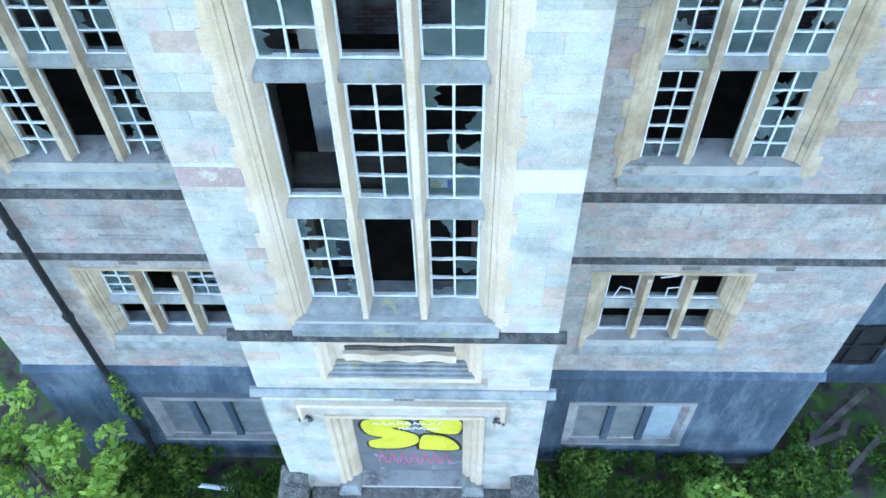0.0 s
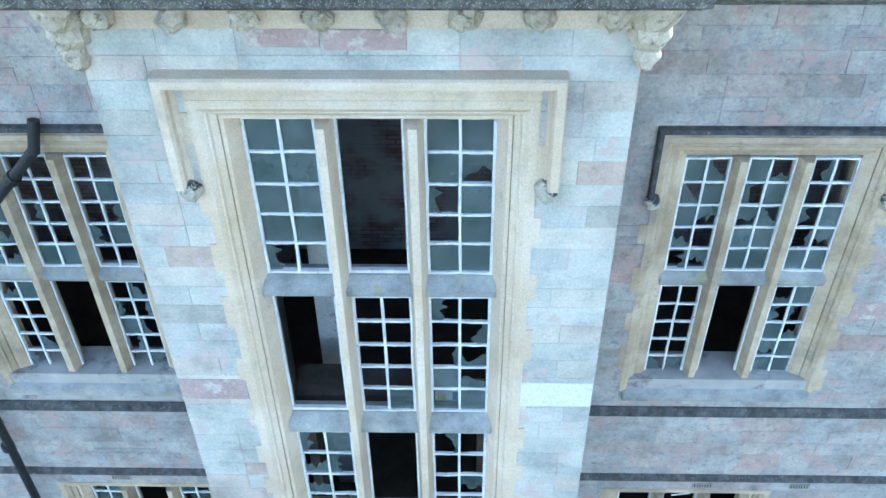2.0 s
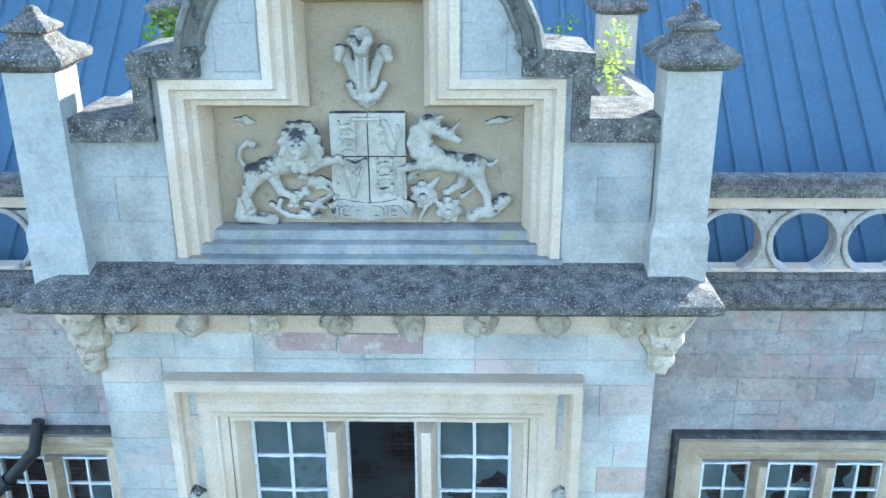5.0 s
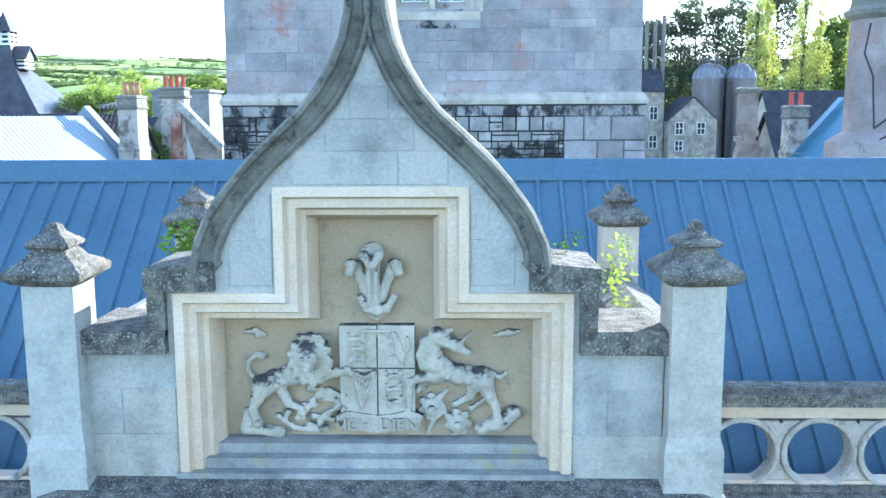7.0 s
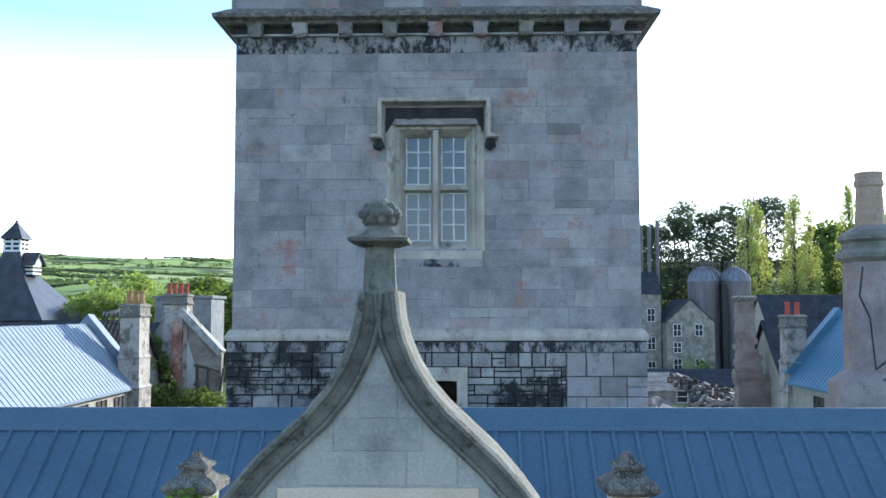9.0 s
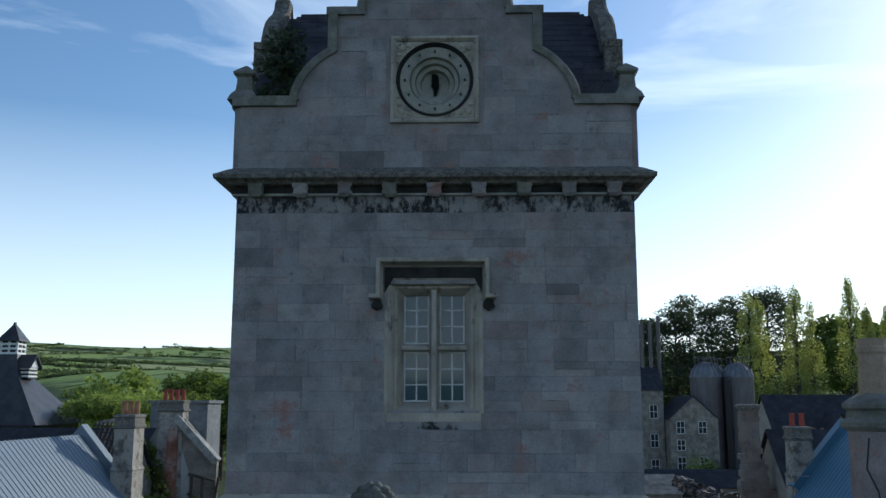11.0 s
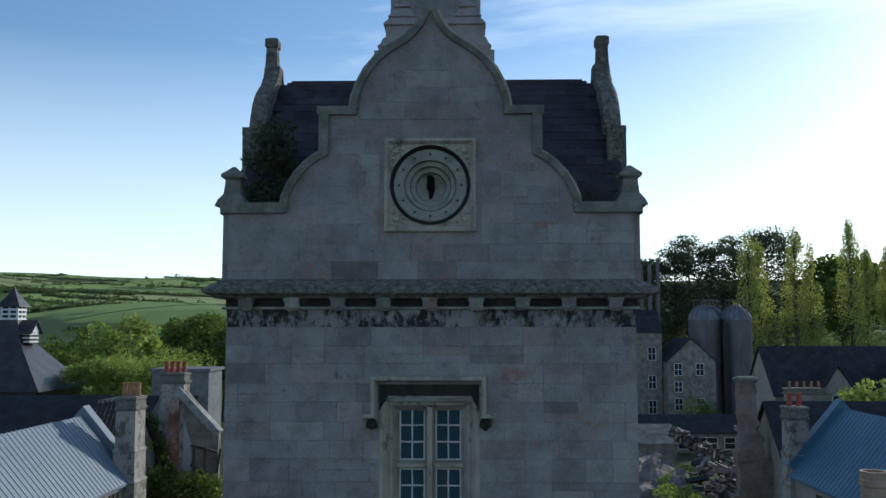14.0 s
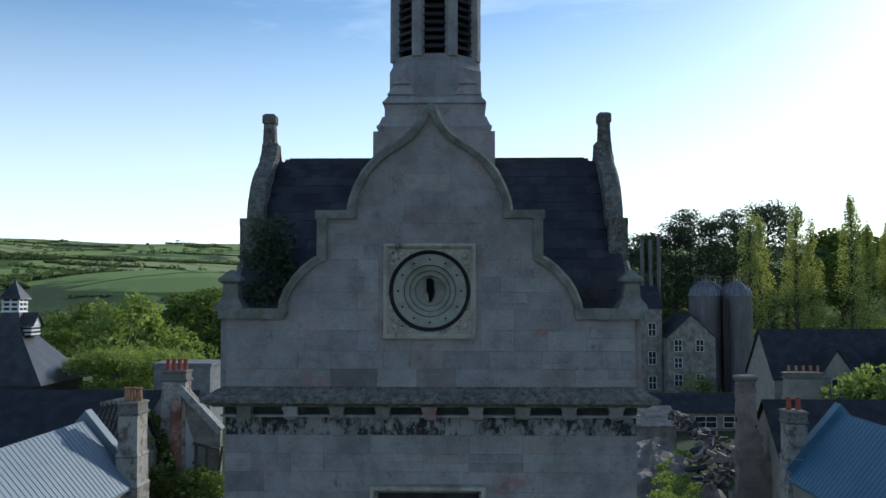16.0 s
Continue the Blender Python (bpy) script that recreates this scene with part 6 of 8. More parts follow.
def ground_material():
    m = bpy.data.materials.new("ground_and_fields")
    m.use_nodes = True
    n, l = m.node_tree.nodes, m.node_tree.links
    b = n["Principled BSDF"]
    geo = n.new("ShaderNodeNewGeometry")
    def tex(kind, sc, src=None):
        t = n.new(kind)
        t.inputs["Scale"].default_value = sc
        l.new(src or geo.outputs["Position"], t.inputs["Vector"])
        return t
    def ramp(fac, cols, pos, const=False):
        r = n.new("ShaderNodeValToRGB")
        if const:
            r.color_ramp.interpolation = "CONSTANT"
        e = r.color_ramp.elements
        while len(e) < len(cols):
            e.new(0.5)
        for i, c in enumerate(cols):
            e[i].position, e[i].color = pos[i], (*c, 1)
        l.new(fac, r.inputs[0])
        return r.outputs[0]
    def mix(fac, a, c):
        x = n.new("ShaderNodeMix")
        x.data_type = "RGBA"
        l.new(fac, x.inputs["Factor"])
        l.new(a, x.inputs["A"])
        l.new(c, x.inputs["B"])
        return x.outputs["Result"]
    flat = n.new("ShaderNodeVectorMath")
    flat.operation = "MULTIPLY"
    flat.inputs[1].default_value = (1, 1, 0)
    l.new(geo.outputs["Position"], flat.inputs[0])
    wob = tex("ShaderNodeTexNoise", 0.006, flat.outputs[0])
    addv = n.new("ShaderNodeVectorMath")
    addv.operation = "MULTIPLY_ADD"
    addv.inputs[1].default_value = (60, 60, 0)
    l.new(wob.outputs["Color"], addv.inputs[0])
    l.new(flat.outputs[0], addv.inputs[2])
    vor = tex("ShaderNodeTexVoronoi", 0.0055, addv.outputs[0])
    edge = tex("ShaderNodeTexVoronoi", 0.0055, addv.outputs[0])
    edge.feature = "DISTANCE_TO_EDGE"
    field = ramp(vor.outputs["Color"], [(0.19, 0.26, 0.085), (0.26, 0.33, 0.1), (0.22, 0.29, 0.09), (0.29, 0.32, 0.14), (0.16, 0.21, 0.085)], [0.0, 0.25, 0.45, 0.65, 0.85], True)
    hedge = ramp(edge.outputs["Distance"], [(0.3, 0.35, 0.25), (0.35, 0.4, 0.3), (1, 1, 1)], [0, 0.018, 0.03])
    mul = n.new("ShaderNodeMix")
    mul.data_type, mul.blend_type = "RGBA", "MULTIPLY"
    mul.inputs["Factor"].default_value = 1
    l.new(field, mul.inputs["A"])
    l.new(hedge, mul.inputs["B"])
    wood = tex("ShaderNodeTexNoise", 0.004, flat.outputs[0])
    wood.inputs["Detail"].default_value = 5
    wf = ramp(wood.outputs["Fac"], [(0, 0, 0), (1, 1, 1)], [0.56, 0.6])
    dark = n.new("ShaderNodeRGB")
    dark.outputs[0].default_value = (0.06, 0.09, 0.04, 1)
    far = mix(wf, mul.outputs["Result"], dark.outputs[0])
    near_n = tex("ShaderNodeTexNoise", 2.6)
    near_n.inputs["Detail"].default_value = 8
    near = ramp(near_n.outputs["Fac"], [(0.035, 0.03, 0.022), (0.07, 0.06, 0.045), (0.045, 0.08, 0.02), (0.08, 0.12, 0.03)], [0.35, 0.48, 0.56, 0.7])
    ln = n.new("ShaderNodeVectorMath")
    ln.operation = "LENGTH"
    l.new(flat.outputs[0], ln.inputs[0])
    dist = n.new("ShaderNodeMapRange")
    dist.inputs["From Min"].default_value, dist.inputs["From Max"].default_value = 150, 260
    l.new(ln.outputs["Value"], dist.inputs["Value"])
    col = mix(dist.outputs[0], near, far)
    l.new(col, b.inputs["Base Color"])
    b.inputs["Roughness"].default_value = 1.0
    b.inputs["Specular IOR Level"].default_value = 0.1
    bp = n.new("ShaderNodeBump")
    bp.inputs["Distance"].default_value = 0.05
    l.new(near_n.outputs["Fac"], bp.inputs["Height"])
    l.new(bp.outputs[0], b.inputs["Normal"])
    return m


tagged(mesh_object("ground", bm, ground_material()), "rough overgrown ground running out to green hill fields", "ground", kind="structure")
# woods and hedgerow trees far off
rw = random.Random(5)
cl = []
for i in range(5200):
    rr = 380 + 2100 * rw.random() ** 1.4
    az = radians(rw.uniform(-34, 34))
    x, y = rr * math.sin(az), rr * math.cos(az)
    if ((x + 225) / 135) ** 2 + ((y - 730) / 100) ** 2 < 1:
        continue
    d = noise.noise(Vector((x / 210, y / 120, 0.5))) + (0.25 if rr < 640 else 0)
    if (d < 0.17 and rw.random() > 0.025) or (rr > 1900 and rw.random() < 0.8):
        continue
    s = rw.uniform(3.5, 7)
    cl.append((x, y, ground_height(x, y) + s * 0.5, s, s * 0.8))
# hedges with trees, running across the slopes
for i in range(190):
    rr, az = 640 + 1450 * rw.random(), radians(rw.uniform(-33, 33))
    x, y = rr * math.sin(az), rr * math.cos(az)
    run, turn = rw.uniform(60, 230), rw.gauss(0, 0.35) + (1.3 if rw.random() < 0.2 else 0)
    step = 5.0
    for k in range(int(run / step)):
        px, py = x + k * step * math.cos(turn), y + k * step * math.sin(turn)
        if ((px + 225) / 130) ** 2 + ((py - 730) / 95) ** 2 < 1:
            continue
        s = rw.uniform(1.6, 2.6) if rw.random() < 0.8 else rw.uniform(3.5, 6)
        cl.append((px, py, ground_height(px, py) + s * 0.4, s * 1.2, s * 0.8))
me = leaves(cl, 40, 1.7, 11)
me.materials.append(M_WOOD)
tagged(new("far_woods", me), "dark green hedgerow trees and woods on the far hills", "woods", kind="stuff")
# mixed trees of the valley, darker behind
cl = []
for i in range(200):
    x, y = rw.uniform(-190, -30), rw.uniform(150, 330)
    if x > -12 - y * 0.14:
        continue
    s = rw.uniform(2.8, 5.2)
    top = 11.5 + 3.6 * noise.noise(Vector((x / 16, y / 16, 2)))
    for k in range(3):
        cl.append((x + rw.uniform(-2, 2), y + rw.uniform(-2, 2), 3 + top * (0.35 + 0.3 * k), s, s * 0.8))
me = leaves(cl, 80, 0.5, 12)
me.materials.append(M_BELT)
tagged(new("woodland", me), "mixed green belt of broadleaved trees beyond the roofs", "woods", kind="stuff")
# low willow scrub just behind the roofs
cl = []
for i in range(150):
    x, y = rw.uniform(-31.3, -23.5), rw.uniform(70.5, 80)
    s = rw.uniform(0.5, 1.1)
    top = 17.6 + 1.3 * noise.noise(Vector((x / 2.5, y / 2.5, 4)))
    for k in range(3):
        cl.append((x + rw.uniform(-1, 1), y + rw.uniform(-1, 1), top * (0.7 + 0.15 * k), s, s * 1.0))
me = leaves(cl, 150, 0.11, 13)
me.materials.append(M_SCRUB)
tagged(new("willow_scrub", me), "feathery pale green willow scrub behind the slate roof", "scrub", kind="stuff")
for i, (x, y, h) in enumerate(((-54, 140, 19.5), (-47, 190, 19), (-75, 190, 16), (-88, 200, 17), (-49, 146, 15), (-52, 172, 20), (-45, 168, 18.5), (-66, 145, 13.5), (-41, 165, 17), (-59, 205, 20))):
    tree("broadleaf_tree", x, y, ground_height(x, y), h, "fresh" if i in (0, 4) else "leaf", 40 + i, "full green broadleaved tree behind the old roofs", "trees beyond the roofs")
for i, (x, y, zt, h) in enumerate(((61.5, 195, 42, 35), (65, 199, 40.5, 33), (71.5, 195, 42.5, 36), (75.5, 197, 39, 32), (83.4, 195, 44, 37), (88.5, 199, 38.5, 32), (96, 205, 39, 32))):
    tree("poplar", x, y, zt - h, h, "poplar", 60 + i, "tall slender yellow-green poplar tree", "row of poplars")
for i, (x, y, zt, h) in enumerate(((52, 222, 42, 30), (57, 228, 44, 32), (47, 224, 38, 28), (63, 230, 43, 30), (78, 232, 46.5, 34), (84, 236, 46, 32), (70, 230, 41, 28), (72, 240, 45, 32), (42, 214, 37, 26), (37, 210, 36, 25))):
    tree("pine_tree", x, y, zt - h, h, "pine", 80 + i, "dark evergreen pine tree behind the poplars", "pines")
for i, (x, y, zt, h) in enumerate(((33, 235, 38, 26), (28, 240, 37, 26), (96, 230, 40, 28), (104, 235, 40, 30), (110, 225, 36, 28), (90, 215, 34, 24))):
    tree("broadleaf_tree", x, y, zt - h, h, "leaf", 95 + i, "green broadleaved tree behind the old buildings", "trees behind the buildings")

# ---- neighbouring buildings ----
M_RENDER = material("warm_grey_rubble_walling", [(0.26, 0.235, 0.2), (0.38, 0.345, 0.29)], 1.2, 0.95, 0.4, 14, stain=(0.15, 0.13, 0.11), stain_scale=0.9)
M_STACK = material("weathered_chimney_stone", [(0.3, 0.27, 0.235), (0.42, 0.385, 0.34)], 1.5, 0.95, 0.5, 12, stain=(0.13, 0.11, 0.09), stain_scale=1.4, stain_at=(0.5, 0.6), grime=0.2)
M_OLDBRICK = material("old_red_brickwork", [(0.16, 0.07, 0.05), (0.3, 0.14, 0.1), (0.36, 0.24, 0.2)], 1.4, 0.95, 0.4, 14, stain=(0.38, 0.35, 0.31), stain_scale=0.7)
M_RUIN = material("ruined_stonework", [(0.14, 0.122, 0.105), (0.25, 0.225, 0.19), (0.36, 0.325, 0.28)], 0.9, 0.95, 0.6, 8, stain=(0.07, 0.06, 0.05), stain_scale=0.8)
M_GREYSHEET = material("grey_blue_sheet_metal", [(0.16, 0.2, 0.245), (0.205, 0.25, 0.295)], 0.4, 0.5, 0.05, 20)
M_TEALSHEET = material("teal_blue_sheet_metal", [(0.06, 0.14, 0.21), (0.075, 0.165, 0.24)], 0.4, 0.5, 0.05, 20)
M_ROOFSLATE = material("old_roof_slates", [(0.018, 0.018, 0.022), (0.03, 0.03, 0.037), (0.05, 0.048, 0.055)], 1.0, 0.75, 0.5, 6)
M_POT = material("terracotta", [(0.32, 0.15, 0.08), (0.48, 0.26, 0.15)], 3, 0.85, 0.3, 30, stain=(0.12, 0.1, 0.08), stain_scale=4)
M_BUFFPOT = material("buff_fireclay", [(0.3, 0.22, 0.16), (0.42, 0.32, 0.24)], 3, 0.85, 0.3, 30, stain=(0.12, 0.1, 0.08), stain_scale=4)
M_REDPOT = material("red_chimney_pot", [(0.3, 0.06, 0.04), (0.42, 0.1, 0.07)], 3, 0.8, 0.3, 30)
M_STEEL = material("rusty_galvanised_steel", [(0.11, 0.098, 0.1), (0.19, 0.17, 0.175)], 0.8, 0.6, 0.2, 10, metal=0.2, stain=(0.14, 0.08, 0.05), stain_scale=0.6, stretch=(1, 1, 0.25))


M_DOME = material("dull_zinc", [(0.14, 0.15, 0.17), (0.24, 0.25, 0.28)], 0.8, 0.6, 0.2, 10, metal=0.2)


def gabled(name, x0, x1, y0, y1, z0, ze, zr, along, wall_mat, roof_mat, label, windows=(), ribs=0.0, over=0.25, cat="building"):
    """A gabled range; along names the ridge's axis. windows: (face, u, z, w, h)."""
    h = thing(name, label, cat)
    bm = bmesh.new()
    if along == "y":
        xm = (x0 + x1) / 2
        prism(bm, [(x0, z0), (x1, z0), (x1, ze), (xm, zr - 0.1), (x0, ze)], y0, y1)
    else:
        ym = (y0 + y1) / 2
        a = [bm.verts.new((x0, y, z)) for y, z in ((y0, z0), (y1, z0), (y1, ze), (ym, zr - 0.1), (y0, ze))]
        b = [bm.verts.new((x1, y, z)) for y, z in ((y0, z0), (y1, z0), (y1, ze), (ym, zr - 0.1), (y0, ze))]
        bm.faces.new(a)
        bm.faces.new(b[::-1])
        for i in range(5):
            j = (i + 1) % 5
            bm.faces.new((a[i], a[j], b[j], b[i]))
    part("wall", bm, wall_mat, h)
    for s in (-1, 1):
        bm = bmesh.new()
        if along == "y":
            xm, xe = (x0 + x1) / 2, (x0 - over if s < 0 else x1 + over)
            drop = over * (zr - ze) / ((x1 - x0) / 2)
            P = lambda u, v, w: (xm + (xe - xm) * u, y0 - over + (y1 - y0 + 2 * over) * v, zr + (ze - drop - zr) * u + w)
            length, run = (y1 - y0 + 2 * over), abs(xe - xm)
        else:
            ym, ye = (y0 + y1) / 2, (y0 - over if s < 0 else y1 + over)
            drop = over * (zr - ze) / ((y1 - y0) / 2)
            P = lambda u, v, w: (x0 - over + (x1 - x0 + 2 * over) * v, ym + (ye - ym) * u, zr + (ze - drop - zr) * u + w)
            length, run = (x1 - x0 + 2 * over), abs(ye - ym)
        c = [bm.verts.new(P(u, v, w)) for w in (0.0, 0.12) for u, v in ((0, 0), (1, 0), (1, 1), (0, 1))]
        for f in ((0, 1, 2, 3), (4, 7, 6, 5), (0, 4, 5, 1), (1, 5, 6, 2), (2, 6, 7, 3), (3, 7, 4, 0)):
            bm.faces.new([c[i] for i in f])
        rf = part("roof", bm, roof_mat, h)
        if ribs:
            n = int(length / ribs)
            rm = bmesh.new()
            c = [rm.verts.new(P(u, v, w)) for w, va, vb in ((0.11, 0.3 / n, 0.7 / n), (0.16, 0.4 / n, 0.6 / n)) for u, v in ((0, va), (1, va), (1, vb), (0, vb))]
            for f in ((4, 7, 6, 5), (0, 4, 5, 1), (1, 5, 6, 2), (2, 6, 7, 3)):
                rm.faces.new([c[i] for i in f])
            r0 = part("rib", rm, roof_mat, rf)
            for i in range(1, n):
                ob = new("rib", r0.data)
                ob.parent = rf
                ob.location = (0, i * length / n, 0) if along == "y" else (i * length / n, 0, 0)
    for face, u, z, w, hh in windows:
        bm, gm = bmesh.new(), bmesh.new()
        if face == "front":
            box(gm, u - w / 2, u + w / 2, y0 - 0.02, y0 + 0.1, z, z + hh)
            for k in (-1, 0, 1):
                box(bm, u + k * w / 2 - 0.05, u + k * w / 2 + 0.05, y0 - 0.07, y0 - 0.02, z, z + hh)
            for k in (0, 0.5, 1):
                box(bm, u - w / 2 + 0.05, u - 0.05, y0 - 0.065, y0 - 0.02, z + k * hh - 0.05, z + k * hh + 0.05)
                box(bm, u + 0.05, u + w / 2 - 0.05, y0 - 0.065, y0 - 0.02, z + k * hh - 0.05, z + k * hh + 0.05)
        else:
            xf, s = (x1, 1) if face == "east" else (x0, -1)
            box(gm, xf - 0.1, xf + 0.02 * s, u - w / 2, u + w / 2, z, z + hh) if s > 0 else box(gm, xf - 0.02, xf + 0.1, u - w / 2, u + w / 2, z, z + hh)
            for k in (-1, 0, 1):
                xa, xb = sorted((xf + 0.02 * s, xf + 0.07 * s))
                box(bm, xa, xb, u + k * w / 2 - 0.05, u + k * w / 2 + 0.05, z, z + hh)
        wd = part("window", gm, M_BLACK, h, "dark window with white bars")
        part("window_frame", bm, M_WHITE, wd)
    return h


def chimney(name, x, y, z0, z1, hw, hd, pots, mat, pot_mat, label, step=None):
    c = thing(name, label, "chimney", "chimneys")
    bm = bmesh.new()
    lv = [(z0, hw * 1.2, hd * 1.2)]
    if step:
        lv += [(step - 1.7, hw * 1.2, hd * 1.2), (step - 1.6, hw * 1.3, hd * 1.3), (step - 1.45, hw * 1.1, hd * 1.1), (step - 0.1, hw * 1.1, hd * 1.1), (step, hw * 1.18, hd * 1.18), (step + 0.2, hw, hd)]
    lv += [(z1 - 0.75, hw, hd)]
    frustum(bm, x, y, lv)
    part("shaft", bm, mat, c)
    bm = bmesh.new()
    frustum(bm, x, y, [(z1 - 0.75, hw, hd), (z1 - 0.7, hw * 1.14, hd * 1.14), (z1 - 0.6, hw * 1.16, hd * 1.16), (z1 - 0.55, hw * 1.04, hd * 1.04), (z1 - 0.2, hw * 1.02, hd * 1.02), (z1 - 0.16, hw * 1.12, hd * 1.12), (z1 - 0.06, hw * 1.12, hd * 1.12), (z1, hw * 0.9, hd * 0.9)])
    part("cap", bm, M_LICHEN, c)
    for i in range(pots):
        bm = bmesh.new()
        px = x + (i - (pots - 1) / 2) * (2 * hw / max(2, pots))
        lathe(bm, px, y, [(z1 - 0.05, 0.16), (z1 + 0.6, 0.13), (z1 + 0.62, 0.16), (z1 + 0.7, 0.16), (z1 + 0.7, 0.1), (z1 + 0.4, 0.1)], 10)
        part("pot", bm, pot_mat, c)
    return c


# the two wings
gabled("west_wing", -23.2, -17.9, 24, 48, 0, 13.2, 16.25, "y", M_RENDER, M_GREYSHEET, "long stone wing with a grey-blue ribbed metal roof", [("east", 26 + 2.2 * i, 11.0, 1.1, 1.7) for i in range(10)], ribs=0.42)
gabled("east_wing", 17.6, 23.0, 24, 49.5, 0, 13.3, 16.6, "y", M_RENDER, M_TEALSHEET, "long stone wing with a teal-blue ribbed metal roof", [("west", 26 + 2.2 * i, 11.0, 1.1, 1.7) for i in range(10)], ribs=0.42)
for ob in list(bpy.data.objects):
    if ob.name.startswith("window_frame") and ob.parent and ob.parent.parent and ob.parent.parent.name in ("west_wing", "east_wing"):
        ob.data.materials[0] = M_BARK
# raised metal verges at the ends of the new roofs
for nm, xm, hw, yv, zr, mat in (("roof_verge", -20.55, 2.95, 48.3, 16.9, M_GREYSHEET), ("roof_verge", 20.3, 3.0, 49.8, 17.2, M_TEALSHEET)):
    bm = bmesh.new()
    mould(bm, [(xm - hw, zr - 3.5), (xm, zr), (xm + hw, zr - 3.5)], [(0, yv - 0.3), (0, yv + 0.5), (-0.75, yv + 0.5), (-0.75, yv - 0.3)])
    tagged(mesh_object(nm, bm, mat), "metal verge upstand closing the end of the sheet roof", "verge")
chimney("chimney_stack", -17.95, 48.0, 6, 17.45, 0.52, 0.75, 3, M_STACK, M_POT, "tall grey stone chimney stack with orange pots", 14.6)
chimney("chimney_stack", -19.1, 58.8, 8, 18.2, 0.78, 0.6, 4, M_STACK, M_REDPOT, "grey chimney stack with red pots on a ruined gable")
gabled("ruined_house", -26, -20.0, 51, 58.6, 2, 12.5, 16.4, "x", M_RUIN, M_ROOFSLATE, "ruined house with a slipped slate roof and bare battens")
rg = thing("ruined_gable", "broken stone gable wall with bare red brick chimney breast", "wall")
bm = bmesh.new()
prism(bm, [(-21.2, 6), (-16.2, 6), (-16.0, 14.6), (-16.6, 15.2), (-18.2, 17.0), (-19.0, 17.3), (-19.9, 16.6), (-21.0, 14.6)], 58.3, 58.75)
part("gable_wall", bm, M_RUIN, rg)
bm = bmesh.new()
prism(bm, [(-19.3, 8), (-18.5, 8), (-18.55, 16.4), (-19.2, 16.4)], 58.0, 58.3)
part("chimney_breast", bm, M_OLDBRICK, rg, "bare red brick flue")
bm = bmesh.new()
mould(bm, [(-18.6, 17.2), (-15.9, 14.4)], [(-0.35, 57.9), (-0.35, 58.8), (0.1, 58.8), (0.1, 57.9)])
part("coping", bm, M_SILL, rg)
gabled("slate_range", -60, -19.5, 60, 69, 2, 12.4, 16.15, "x", M_RENDER, M_ROOFSLATE, "long range with a dark slate roof")
bm = bmesh.new()
box(bm, -22.6, -18.5, 64.5, 68, 4, 18.0)
box(bm, -22.75, -18.35, 64.3, 68.2, 18.0, 18.2)
tagged(mesh_object("concrete_block", bm, M_INFILL), "plain pale concrete stair tower behind the ruin", "building")
# stripped roof end with bare rafters and battens behind the west wing
bare = thing("bare_roof", "broken roof end with bare dark rafters and battens", "roof")
for k in range(6):
    bm = bmesh.new()
    x = -20.85 + 0.25 * k
    rod(bm, (x, 49.3, 15.3 - 0.12 * k), (x, 51.2, 17.0 + 0.03 * k), 0.05, 0.05, 4)
    part("rafter", bm, M_BARK, bare)
for k in range(7):
    bm = bmesh.new()
    f = k / 6
    rod(bm, (-21.0, 49.25 + 1.95 * f, 15.4 + 1.65 * f), (-19.45, 49.25 + 1.95 * f, 14.8 + 2.3 * f), 0.035, 0.035, 4)
    part("batten", bm, M_BARK, bare)
bm = bmesh.new()
prism(bm, [(-21.0, 16.75), (-19.6, 17.0), (-19.6, 17.25), (-21.0, 16.98)], 51.1, 51.5)
part("coping", bm, M_STACK, bare, "pale stone coping")
# pale plaster and charred timbers left on the ruined gable
bm = bmesh.new()
prism(bm, [(-19.95, 11.9), (-17.7, 11.9), (-17.75, 13.6), (-18.2, 14.9), (-18.45, 15.6), (-18.5, 11.95), (-19.3, 11.95), (-19.3, 14.6), (-19.9, 13.7)], 58.2, 58.295)
part("plaster_patch", bm, M_PEEL, rg, "flaking pinkish white plaster")
for k, (xa, za, xb, zb) in enumerate(((-17.6, 13.6, -15.9, 13.2), (-17.4, 12.0, -17.4, 13.5), (-16.7, 11.8, -16.7, 13.3), (-16.0, 11.2, -15.7, 13.4), (-17.6, 12.4, -16.0, 11.5))):
    bm = bmesh.new()
    rod(bm, (xa, 57.6, za), (xb, 57.7, zb), 0.1, 0.09, 5)
    tagged(mesh_object("charred_beam", bm, M_BARK), "charred timber hanging in the ruined house", "beam", "charred beams")
# louvred turret
tur = thing("turret", "dark slate pyramid roof with a white louvred lantern", "turret")
tx, ty = -35.7, 70.0
M_TURRET = material("dark_wet_slates", [(0.025, 0.025, 0.03), (0.045, 0.043, 0.048), (0.07, 0.066, 0.07)], 1.0, 0.38, 0.5, 8)
bm = bmesh.new()
frustum(bm, tx, ty, [(8, 3.9, 3.9), (16.4, 3.9, 3.9), (16.4, 4.3, 4.3), (18.2, 2.75, 2.75), (19.95, 1.25, 1.25), (21.3, 0.8, 0.8), (21.75, 0.72, 0.72)])
part("roof", bm, M_TURRET, tur)
bm = bmesh.new()
frustum(bm, tx, ty, [(21.7, 0.62, 0.62), (22.8, 0.62, 0.62)])
lan = part("lantern", bm, M_BLACK, tur)
for k in range(3):
    bm = bmesh.new()
    z = 21.76 + k * 0.36
    frustum(bm, tx, ty, [(z, 0.73, 0.73), (z + 0.08, 0.71, 0.71), (z + 0.16, 0.69, 0.69)])
    part("louvre", bm, M_WHITE, lan, "white board")
